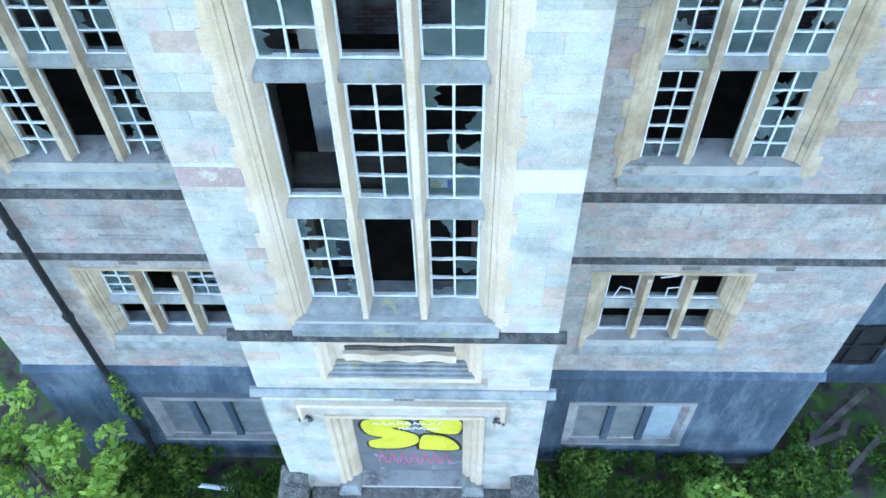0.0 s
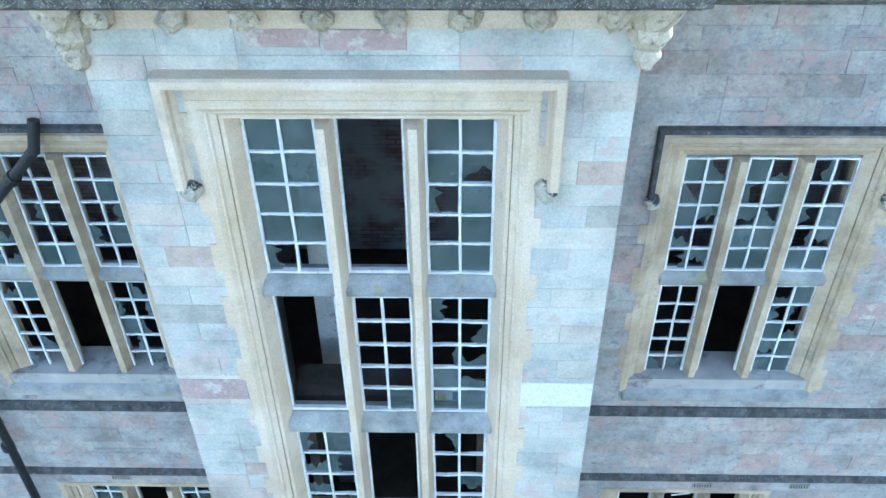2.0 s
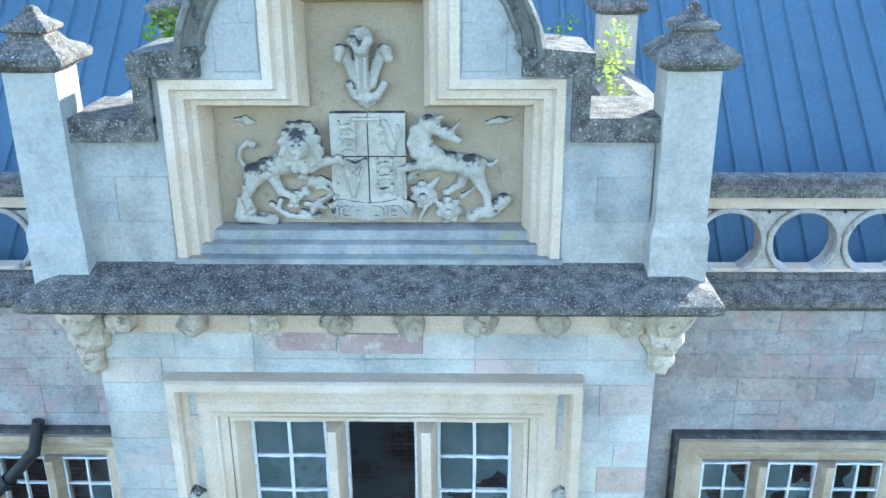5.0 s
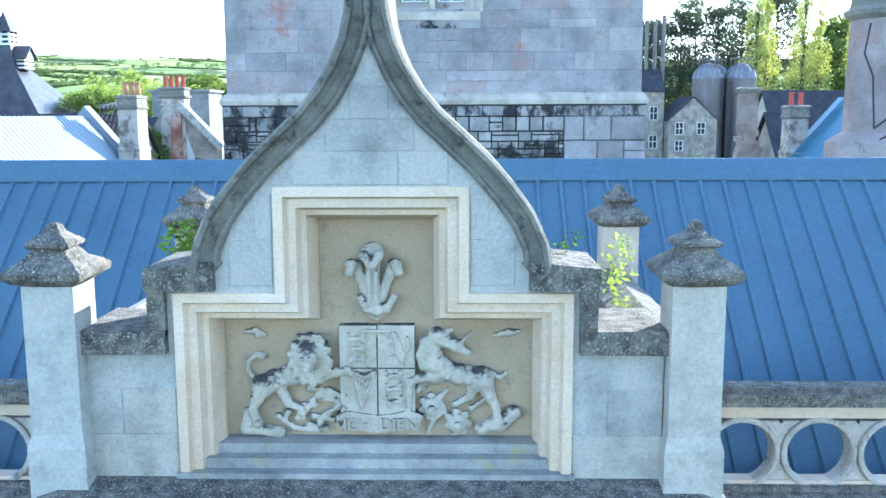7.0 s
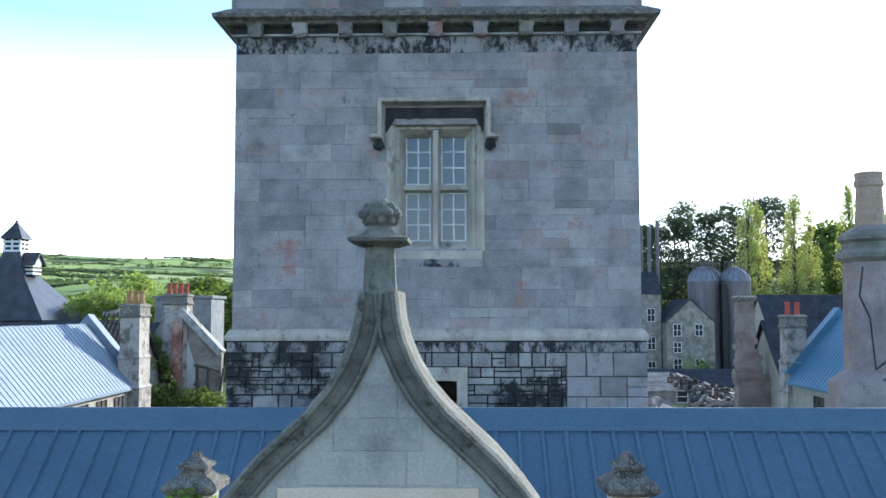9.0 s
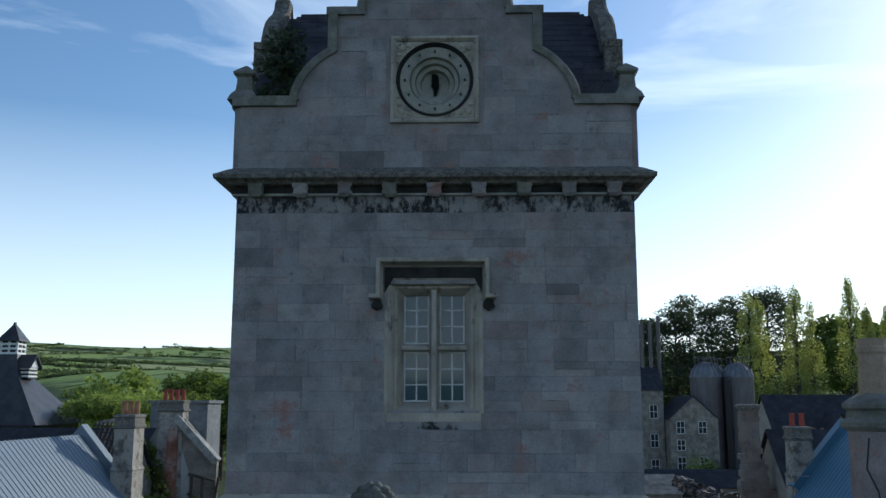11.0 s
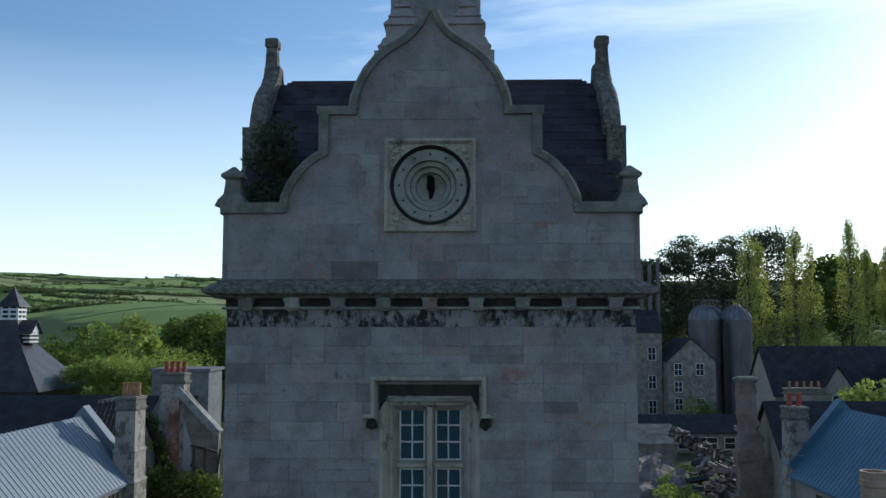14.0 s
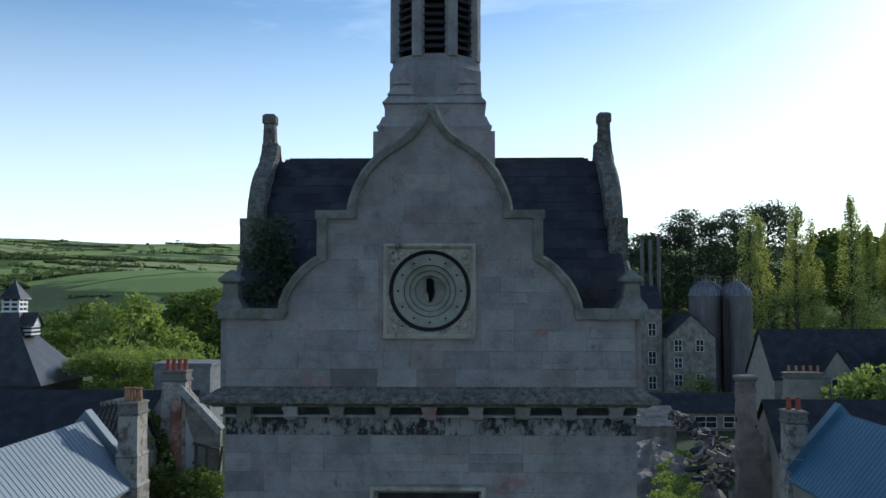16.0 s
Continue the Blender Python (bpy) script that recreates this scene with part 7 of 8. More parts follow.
for sx in (-0.62, 0, 0.62):
    bm = bmesh.new()
    box(bm, tx + sx - 0.07, tx + sx + 0.07, ty - 0.695, ty - 0.6, 21.75, 22.85)
    part("post", bm, M_WHITE, lan)
    bm = bmesh.new()
    box(bm, tx + 0.6, tx + 0.695, ty + sx - 0.07, ty + sx + 0.07, 21.75, 22.85)
    part("post", bm, M_WHITE, lan)
bm = bmesh.new()
frustum(bm, tx, ty, [(22.78, 0.92, 0.92), (22.86, 0.88, 0.88), (24.1, 0.1, 0.1), (24.3, 0.08, 0.08)])
part("cap", bm, M_TURRET, tur)
# gabled dormer looking east
bm = bmesh.new()
box(bm, tx + 0.3, tx + 1.7, ty - 0.7, ty + 0.7, 19.9, 20.75)
dm = part("dormer", bm, M_BLACK, tur, "dark dormer with white boards")
for z in (19.98, 20.28, 20.58):
    bm = bmesh.new()
    box(bm, tx + 0.9, tx + 1.76, ty - 0.76, ty - 0.7, z, z + 0.14)
    box(bm, tx + 1.7, tx + 1.76, ty - 0.7, ty + 0.7, z, z + 0.14)
    part("louvre", bm, M_WHITE, dm, "white board")
bm = bmesh.new()
a = [bm.verts.new((tx + 1.7, ty + dy, z)) for dy, z in ((-0.75, 20.75), (0.75, 20.75), (0, 21.6))]
b = [bm.verts.new((tx + 1.8, ty + dy, z)) for dy, z in ((-0.75, 20.75), (0.75, 20.75), (0, 21.6))]
bm.faces.new(a[::-1])
bm.faces.new(b)
for i in range(3):
    bm.faces.new((a[i], a[(i + 1) % 3], b[(i + 1) % 3], b[i]))
part("gable_board", bm, M_WHITE, dm, "white gable board")
bm = bmesh.new()
for s in (-1, 1):
    c = [bm.verts.new(p) for dz in (0, 0.1) for p in ((tx + 0.2, ty, 21.65 + dz), (tx + 2.0, ty, 21.65 + dz), (tx + 2.0, ty + s * 0.98, 20.65 + dz), (tx + 0.2, ty + s * 0.98, 20.65 + dz))]
    for f in ((0, 1, 2, 3), (4, 7, 6, 5), (0, 4, 5, 1), (1, 5, 6, 2), (2, 6, 7, 3), (3, 7, 4, 0)):
        bm.faces.new([c[i] for i in f])
part("dormer_roof", bm, M_TURRET, tur)
# east side
chimney("chimney_stack", 17.98, 50.2, 6, 16.8, 0.52, 0.6, 2, M_STACK, M_REDPOT, "mossy grey chimney stack with one red pot", 14.2)
M_PINKRUIN = material("broken_pinkish_masonry", [(0.13, 0.1, 0.085), (0.23, 0.185, 0.16), (0.31, 0.265, 0.235)], 0.9, 0.95, 0.8, 9, stain=(0.09, 0.08, 0.07), stain_scale=0.9, grime=0.2)
rc = thing("ruined_chimney", "tall ragged stone chimney standing on a broken wall", "chimney")
rj = random.Random(31)
bm = bmesh.new()
edges_l = [(5, 16.2), (9.0, 16.6), (11.5, 17.1), (14.0, 17.2), (17.6, 17.28)]
edges_r = [(5, 20.6), (10.2, 19.9), (12.4, 19.1), (14.6, 18.4), (17.6, 18.3)]
at = lambda e, z: next(x0 + (x1 - x0) * (z - z0) / (z1 - z0) for (z0, x0), (z1, x1) in zip(e, e[1:]) if z0 <= z <= z1)
prev, z = None, 5.0
while z < 17.59:
    zt = min(17.6, z + rj.uniform(0.22, 0.42))
    j = 0.16 if z < 15 else 0.05
    xa, xb, ya, yb = at(edges_l, z) + rj.uniform(-j, j), at(edges_r, z) + rj.uniform(-j, j), 57.6 + rj.uniform(-j, j) * 0.5, 58.5
    for zz in (z, zt - 0.01):
        ring = [bm.verts.new(p) for p in ((xa, ya, zz), (xb, ya, zz), (xb, yb, zz), (xa, yb, zz))]
        if prev:
            for i in range(4):
                bm.faces.new((prev[i], prev[(i + 1) % 4], ring[(i + 1) % 4], ring[i]))
        prev = ring
    z = zt
bm.faces.new(prev)
part("shaft", bm, M_PINKRUIN, rc)
bm = bmesh.new()
frustum(bm, 17.79, 58.05, [(17.6, 0.52, 0.5), (17.75, 0.62, 0.58), (17.9, 0.66, 0.6), (18.0, 0.5, 0.4)])
part("cap", bm, M_LICHEN, rc)
gabled("slate_range", 19.2, 48, 55, 62, 2, 12.7, 16.3, "x", M_RENDER, M_ROOFSLATE, "long range with a dark slate roof")
gabled("slate_range", 36, 75, 106, 116, 3, 13.5, 18.9, "x", M_RENDER, M_ROOFSLATE, "long far range with a dark blue slate roof", [("front", 40 + 5 * i, 10.5, 1.4, 2.2) for i in range(6)])
for i in range(3):
    gabled("dormer_gable", 41 + 7 * i, 44.4 + 7 * i, 104.5, 110, 3, 14.2, 16.8, "y", M_RENDER, M_ROOFSLATE, "small stone gable on the front of the far range", [("front", 42.7 + 7 * i, 11.5, 1.4, 2.0)])
ch5 = chimney("chimney_stack", 37.5, 101, 6, 14.6, 2.0, 0.7, 5, M_RENDER, M_POT, "broad chimney stack with a row of buff pots")
gabled("workshop_building", 39.4, 48.6, 176, 190, 2, 15.0, 19.3, "y", M_RUIN, M_ROOFSLATE, "grey stone gabled workshop with white barred windows", [("front", u, z, 1.5, 2.3) for u in (41.4, 45.6) for z in (5.5, 12.2)] + [("front", 41.4, 9.0, 1.5, 2.0)])
gabled("workshop_building", 31.0, 39.2, 180, 192, 2, 20.6, 25.2, "x", M_RUIN, M_ROOFSLATE, "tall grey stone block with white barred windows", [("front", 37.2, z, 1.5, 2.6) for z in (4.5, 9.4, 15.0)])
gabled("low_outbuilding", 24, 46, 134, 141, 1, 6.0, 8.2, "x", M_RUIN, M_ROOFSLATE, "low outbuilding with a band of white windows", [("front", 27.0 + 4.2 * i, 3.6, 3.2, 1.7) for i in range(4)])
for sx in (36.6, 38.3, 40.0):
    bm = bmesh.new()
    rod(bm, (sx, 186, 18), (sx, 186, 35.8 if sx > 39 else 34.6), 0.38, 0.38, 12)
    tagged(mesh_object("flue_pipe", bm, M_STEEL), "tall thin dark steel boiler flue", "flue", "boiler flues")
for sx, sy in ((48.2, 182), (54.6, 182), (51.4, 188.5)):
    tk = thing("silo", "tall cylindrical steel water tank with a domed top", "tank", "water tanks")
    bm = bmesh.new()
    lathe(bm, sx, sy, [(4, 3.05), (23.0, 3.05)], 28)
    part("shell", bm, M_STEEL, tk)
    bm = bmesh.new()
    lathe(bm, sx, sy, [(23.0, 3.15), (23.3, 3.12), (24.3, 2.75), (25.2, 2.0), (25.9, 1.0), (26.1, 0.05)], 28)
    dome = part("dome", bm, M_DOME, tk, "ribbed dome")
    for k in range(16):
        an = k * math.pi / 8
        bm = bmesh.new()
        arc = [(3.16, 23.2), (2.8, 24.35), (2.04, 25.27), (1.02, 25.97)]
        for (ra, za), (rb_, zb) in zip(arc, arc[1:]):
            rod(bm, (sx + ra * math.cos(an), sy + ra * math.sin(an), za), (sx + rb_ * math.cos(an), sy + rb_ * math.sin(an), zb), 0.09, 0.08, 5)
        part("seam", bm, M_STEEL, dome)
    bm = bmesh.new()
    for k in range(10):
        an = k * math.pi / 5
        rod(bm, (sx + 2.0 * math.cos(an), sy + 2.0 * math.sin(an), 25.0), (sx + 2.0 * math.cos(an), sy + 2.0 * math.sin(an), 27.0), 0.05, 0.05, 5)
    for k in range(20):
        a0, a1 = k * math.pi / 10, (k + 1) * math.pi / 10
        rod(bm, (sx + 2.0 * math.cos(a0), sy + 2.0 * math.sin(a0), 27.0), (sx + 2.0 * math.cos(a1), sy + 2.0 * math.sin(a1), 27.0), 0.05, 0.05, 5)
    part("guard_rail", bm, M_STEEL, tk)
bm = bmesh.new()
box(bm, 50.9, 51.9, 178.4, 179.4, 3, 22.5)
tagged(mesh_object("ladder_cage", bm, M_BLACK), "dark steel ladder tower between the tanks", "ladder")
# rubble of the fallen building
rr = random.Random(9)
for i in range(230):
    bm = bmesh.new()
    L, W, T = rr.choice((rr.uniform(0.3, 0.9), rr.uniform(0.3, 0.9), rr.uniform(1.0, 2.4))), rr.uniform(0.15, 0.6), rr.uniform(0.08, 0.4)
    box(bm, -L / 2, L / 2, -W / 2, W / 2, -T / 2, T / 2)
    ob = mesh_object("fallen_slab", bm, rr.choice((M_PINKRUIN, M_RUIN, M_ROOFSLATE, M_BARK, M_BARK, M_PINKRUIN)))
    y = rr.uniform(72, 106)
    x = y * rr.uniform(0.25, 0.3)
    x = min(x, 24.0)
    ob.matrix_world = pose(x, y, 6.6 + (x - 12) * 0.2 + rr.uniform(-0.5, 0.8), rr.uniform(-25, 25), rr.uniform(-30, 30), rr.uniform(0, 180))
    tagged(ob, "broken slab of masonry and timber in a rubble heap", "rubble", "rubble heap")
bm = bmesh.new()
bmesh.ops.create_grid(bm, x_segments=24, y_segments=30, size=1)
for v in bm.verts:
    e = max(abs(v.co.x), abs(v.co.y))
    x, y = 18 + v.co.x * 6.5, 91 + v.co.y * 19
    v.co = (x, y, (1 - e ** 3) * (6.3 + (x - 12) * 0.2 + noise.noise(Vector((x, y, 0)) * 0.6) * 0.9) + e ** 3 * 0.2)
tagged(mesh_object("rubble_heap", bm, M_PINKRUIN), "heap of grey masonry rubble", "rubble", kind="stuff")
gabled("broken_outhouse", 17, 25, 108, 116, 1, 7.6, 9.4, "x", M_RUIN, M_RUIN, "roofless broken stone outhouse")
me = leaves([(yy * rr.uniform(0.205, 0.252), yy, 6.4 + 0.02 * (yy - 60) + rr.uniform(0, 0.5), 0.7, 0.4) for yy in [rr.uniform(68, 92) for k in range(110)]], 80, 0.12, 231)
me.materials.append(M_SCRUB)
tagged(new("yard_weeds", me), "bright yellow-green weeds and grass in the ruined yard", "weeds", kind="stuff")
# courtyard shrubs
for i, (x, y, z, s) in enumerate(((12.4, 74, 6.2, 2.0), (13.4, 80, 6.8, 1.8), (43.5, 172, 6, 3.0), (47, 173, 5, 2.6), (-20.6, 57.3, 13.6, 1.0), (-17.2, 56.8, 10.5, 1.6), (-16.2, 56.4, 11, 1.4), (-19.8, 57.4, 12.0, 1.2))):
    me = leaves([(rr.uniform(-s, s) * 0.6, rr.uniform(-s, s) * 0.6, rr.uniform(-s, s) * 0.5, s * 0.6, s * 0.6) for k in range(7)], 90, 0.12 + s * 0.03, 200 + i)
    me.materials.append(M_SCRUB if i % 3 else M_BELT)
    ob = tagged(new("shrub", me), "bright green shrub growing among the ruins", "shrub", "shrubs among the ruins")
    ob.location = (x, y, z)

for i, (x, y, h) in enumerate(((42.0, 96, 13.2), (44.6, 97, 14.2), (47.6, 96, 13.8), (50.5, 98, 13.4))):
    tree("yard_tree", x, y, 1.5, h, "fresh", 140 + i, "bright yellow-green tree in the yard behind the slate roof", "trees in the yard")
creeper_spots = [(-20.4 + 0.13 * k + rr.uniform(-0.25, 0.25), 57.9, 15.6 - 0.34 * k + rr.uniform(-0.3, 0.3), 0.34, 0.4) for k in range(12)] + [(rr.uniform(-20.0, -15.6), rr.uniform(55.8, 57.2), rr.uniform(9.4, 12.0), 0.6, 0.5) for k in range(34)]
me = leaves(creeper_spots, 150, 0.085, 230)
me.materials.append(M_BELT)
tagged(new("ivy", me), "ivy climbing over the ruined gable and yard wall", "ivy")
annex = gabled("annex_building", 6.3, 26, 8.7, 15, 0, 6.4, 8.6, "x", M_PLINTH, M_ROOFSLATE, "low dark stone annex beyond the corner of the front range", [("front", 7.4 + 1.5 * i, 0.9, 1.1, 1.3) for i in range(4)])
for o in annex.children_recursive:
    if o.name.startswith("window"):
        o.data.materials[0] = M_BLACK
        tagged(o, "dark empty opening")
# ---- big chimney on the back of the front range ----
bc = thing("great_chimney", "massive buff stone chimney with moulded cap and round pot", "chimney")
bm = bmesh.new()
t8 = math.pi / 8
lathe(bm, 5.66, 12.9, [(11, 0.72), (16.0, 0.72), (16.15, 0.5), (17.7, 0.47)], 8, t8)
part("shaft", bm, M_TOWER, bc)
bm = bmesh.new()
lathe(bm, 5.66, 12.9, [(17.68, 0.47), (17.74, 0.56), (17.8, 0.58), (17.86, 0.49), (17.96, 0.47), (18.0, 0.53), (18.06, 0.53), (18.14, 0.42), (18.2, 0.3)], 8, t8)
part("cap", bm, M_MOSS, bc)
bm = bmesh.new()
lathe(bm, 5.56, 12.9, [(18.12, 0.21), (18.2, 0.2), (18.75, 0.175), (18.78, 0.2), (18.84, 0.2), (18.87, 0.185), (18.97, 0.19), (18.97, 0.15), (18.3, 0.15)], 16)
part("pot", bm, M_BUFFPOT, bc, "buff clay pot")
bm = bmesh.new()
for p, q in (((4.95, 12.3, 17.6), (4.87, 12.25, 17.2)), ((4.87, 12.25, 17.2), (4.98, 12.2, 16.9)), ((4.98, 12.2, 16.9), (5.02, 12.16, 16.2)), ((5.02, 12.16, 16.2), (5.2, 12.14, 16.35)), ((5.2, 12.14, 16.35), (5.35, 12.12, 16.2)), ((5.35, 12.12, 16.2), (5.1, 12.14, 16.05))):
    rod(bm, p, q, 0.013)
bmesh.ops.translate(bm, verts=bm.verts, vec=(0.3, 0.18, 0))
part("iron_strap", bm, M_BLACK, bc, "rusty iron bracket")


# ---- heraldic carving in the gable panel ----
PY = BY + 0.3


def pt(cx, cy):
    """Panel drawing units to (x, z)."""
    return (-1.67 + (350 + cx / 1.42 - 400) * 0.003462, 15.15 - (300 + cy / 1.42 - 575) * 0.00366)


def relief(name, strokes, label, mat, depth=0.75, voxel=0.0075, parent=None, ground=0.03):
    """A carved figure: strokes of (list of points, list of radii), drawn as rounded limbs and fused into one skin."""
    bm = bmesh.new()
    for pts, rads, lift in strokes:
        P = [pt(*p) for p in pts]
        for i, (x, z) in enumerate(P):
            r = rads[i] * 0.00245
            bmesh.ops.create_icosphere(bm, subdivisions=2, radius=r, matrix=Matrix.Translation((x, PY - lift * 0.0032, z)) @ Matrix.Diagonal((1, depth, 1, 1)))
            if i:
                x0, z0 = P[i - 1]
                r0 = rads[i - 1] * 0.00245
                n = max(2, int(math.hypot(x - x0, z - z0) / (min(r, r0) * 0.7)))
                for k in range(1, n):
                    f = k / n
                    bmesh.ops.create_icosphere(bm, subdivisions=1, radius=r0 + (r - r0) * f, matrix=Matrix.Translation((x0 + (x - x0) * f, PY - lift * 0.0032, z0 + (z - z0) * f)) @ Matrix.Diagonal((1, depth, 1, 1)))
    ob = mesh_object(name, bm, mat, parent)
    rm = ob.modifiers.new("fuse", "REMESH")
    rm.mode, rm.voxel_size, rm.use_smooth_shade = "VOXEL", voxel, True
    tagged(ob, label, "relief carving")
    return ob


lion = [
    ([(285, 470), (245, 505), (195, 520), (165, 535)], [40, 34, 30, 32], 16),
    ([(290, 455)], [50], 24), ([(255, 440), (250, 480), (275, 510), (310, 510), (330, 475), (320, 430), (290, 412)], [16, 18, 18, 18, 16, 15, 14], 24),
    ([(290, 450), (290, 468)], [27, 17], 66), ([(280, 446)], [6], 84), ([(300, 446)], [6], 84), ([(290, 472)], [9], 80),
    *[([(290 + 38 * math.cos(a), 458 + 42 * math.sin(a)), (290 + 48 * math.cos(a), 464 + 56 * math.sin(a))], [14, 11], 34) for a in [k * 0.4833 for k in range(13)]],
    ([(265, 405), (315, 405)], [8, 8], 40),
    ([(310, 510), (350, 498), (388, 494)], [18, 14, 12], 26), ([(380, 488), (390, 500)], [9, 9], 30),
    ([(170, 530), (150, 565), (138, 590), (150, 622)], [26, 19, 14, 15], 22),
    ([(205, 535), (225, 575), (258, 590), (262, 600)], [20, 15, 12, 12], 14),
    ([(145, 520), (128, 500), (130, 475), (150, 458), (165, 462)], [8, 7, 7, 9, 11], 12),
    ([(125, 600), (120, 640), (200, 650)], [14, 20, 18], 12),
]
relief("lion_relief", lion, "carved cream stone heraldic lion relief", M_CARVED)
uni = [
    ([(610, 490), (660, 505), (715, 515)], [34, 30, 34], 16),
    ([(600, 475), (585, 440), (605, 408)], [30, 28, 24], 24),
    ([(610, 410), (650, 430), (678, 446)], [24, 18, 11], 30),
    ([(665, 420), (690, 395)], [6, 3], 28), ([(625, 398), (640, 392)], [8, 6], 28),
    ([(575, 425), (565, 455), (570, 480)], [16, 15, 12], 30),
    ([(595, 505), (560, 512), (535, 520), (535, 570), (530, 590)], [20, 14, 11, 9, 10], 24),
    ([(610, 515), (570, 525), (555, 545)], [16, 12, 9], 14),
    ([(720, 520), (735, 555), (750, 580), (755, 612)], [28, 17, 12, 12], 22),
    ([(695, 535), (685, 560), (650, 578)], [18, 13, 10], 14),
    ([(735, 500), (760, 512), (776, 500)], [9, 8, 6], 14),
    ([(715, 640), (760, 625), (795, 600)], [18, 26, 20], 12),
]
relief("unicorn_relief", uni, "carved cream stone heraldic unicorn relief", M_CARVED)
fl = []
for cx, cy, r in ((590, 585, 26), (655, 625, 26)):
    fl += [([(cx, cy)], [r * 0.45], 30)] + [([(cx + r * k2 * math.cos(a + k2), cy + r * k2 * math.sin(a + k2))], [r * 0.42], 22 - 12 * k2) for a in [k * 0.898 for k in range(7)] for k2 in (0.5, 1.0)]
for a, b in (((600, 610), (580, 650)), ((615, 560), (630, 545)), ((560, 545), (575, 540)), ((690, 590), (720, 570)), ((620, 600), (610, 570))):
    fl.append(([a, b], [9, 6], 8))
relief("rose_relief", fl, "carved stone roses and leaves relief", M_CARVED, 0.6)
fl = []
for cx, cy in ((285, 540), (265, 590), (288, 580), (330, 565), (310, 555), (255, 610)):
    fl += [([(cx + 8 * math.cos(a), cy + 8 * math.sin(a))], [9], 10) for a in (0.5, 2.6, 4.7)]
for pts in ([(300, 645), (310, 615), (330, 600), (350, 590)], [(290, 610), (340, 620)], [(200, 610), (240, 640), (290, 645)], [(350, 575), (380, 590)], [(330, 545), (360, 560)], [(215, 620), (225, 600)], [(280, 630), (320, 640)]):
    fl.append((pts, [9] * len(pts), 10))
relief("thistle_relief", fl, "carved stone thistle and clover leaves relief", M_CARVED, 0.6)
pl = [([(448, 330), (447, 250), (448, 215)], [17, 20, 30], 18), ([(430, 215), (448, 235), (466, 215)], [14, 16, 14], 44), ([(440, 320), (438, 255)], [5, 6], 40), ([(456, 320), (458, 255)], [5, 6], 40),
      ([(430, 320), (415, 270), (402, 248)], [14, 15, 20], 12), ([(395, 240), (390, 258)], [16, 12], 24),
      ([(468, 320), (485, 270), (500, 246)], [14, 15, 20], 12), ([(505, 240), (512, 258)], [16, 12], 24),
      ([(415, 318), (430, 345), (455, 352), (480, 345), (500, 318)], [10, 13, 14, 13, 10], 20), ([(440, 362), (455, 368), (470, 362)], [8, 10, 8], 14)]
relief("feathers_relief", pl, "carved stone three-feather badge relief", M_CARVED, 0.6)
for pts in ([(125, 405), (150, 402), (172, 412), (150, 415)], [(750, 412), (780, 405), (808, 402), (785, 412)]):
    relief("mantling_relief", [(pts, [7, 11, 6, 6], 6)], "small dark carved leaf in the panel's corner", M_CARVED, 0.6)

shield = thing("carved_shield", "quartered carved stone shield with a motto ribbon below", "shield")
(sx0, sz1), (sx1, sz0) = pt(362, 385), pt(548, 602)
bm = bmesh.new()
mx, mz = (sx0 + sx1) / 2, pt(0, 488)[1]
for xa, xb, za, zb in ((sx0, mx - 0.004, mz + 0.004, sz1), (mx + 0.004, sx1, mz + 0.004, sz1), (sx0, mx - 0.004, sz0, mz - 0.004), (mx + 0.004, sx1, sz0, mz - 0.004)):
    q = bmesh.new()
    box(q, xa, xb, PY - 0.075, PY + 0.01, za, zb)
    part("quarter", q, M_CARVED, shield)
box(bm, sx0 + 0.01, sx1 - 0.01, PY - 0.06, PY + 0.01, sz0 + 0.01, sz1 - 0.01)
part("shield_body", bm, M_SOOT_SHADE, shield)


def charge(name, strokes, y):
    bm = bmesh.new()
    for pts, rads in strokes:
        P = [pt(*p) for p in pts]
        for i, (x, z) in enumerate(P):
            bmesh.ops.create_icosphere(bm, subdivisions=1, radius=rads[i] * 0.0032, matrix=Matrix.Translation((x, y, z)) @ Matrix.Diagonal((1, 0.9, 1, 1)))
            if i:
                x0, z0 = P[i - 1]
                rod(bm, (x0, y, z0), (x, y, z), rads[i - 1] * 0.0028, rads[i] * 0.0028, 6)
    ob = part(name, bm, M_CARVED, shield)
    rm = ob.modifiers.new("fuse", "REMESH")
    rm.mode, rm.voxel_size, rm.use_smooth_shade = "VOXEL", 0.004, True
    return ob


for gx, gy in ((405, 415), (405, 440), (405, 465), (497, 505), (497, 537), (497, 568)):
    charge("small_lion", [([(gx - 16, gy + 3), (gx, gy), (gx + 14, gy + 2)], [6, 6, 7]), ([(gx + 16, gy - 8)], [7]), ([(gx - 12, gy + 4), (gx - 16, gy + 12)], [4, 4]), ([(gx + 12, gy + 4), (gx + 18, gy + 11)], [4, 4]), ([(gx - 18, gy), (gx - 20, gy - 10)], [3, 4])], PY - 0.078)
charge("rampant_lion", [([(515, 465), (508, 435), (500, 415)], [9, 10, 8]), ([(497, 408)], [9]), ([(505, 430), (485, 432)], [5, 4]), ([(510, 445), (490, 455)], [5, 4]), ([(515, 465), (522, 480)], [6, 4]), ([(522, 455), (535, 440), (530, 415)], [4, 4, 5])], PY - 0.078)
charge("harp", [([(395, 500), (415, 585)], [6, 5]), ([(395, 500), (425, 505), (447, 495)], [7, 6, 5]), ([(447, 495), (415, 585)], [5, 5]), ([(410, 508), (414, 565)], [2, 2]), ([(425, 508), (418, 560)], [2, 2])], PY - 0.078)
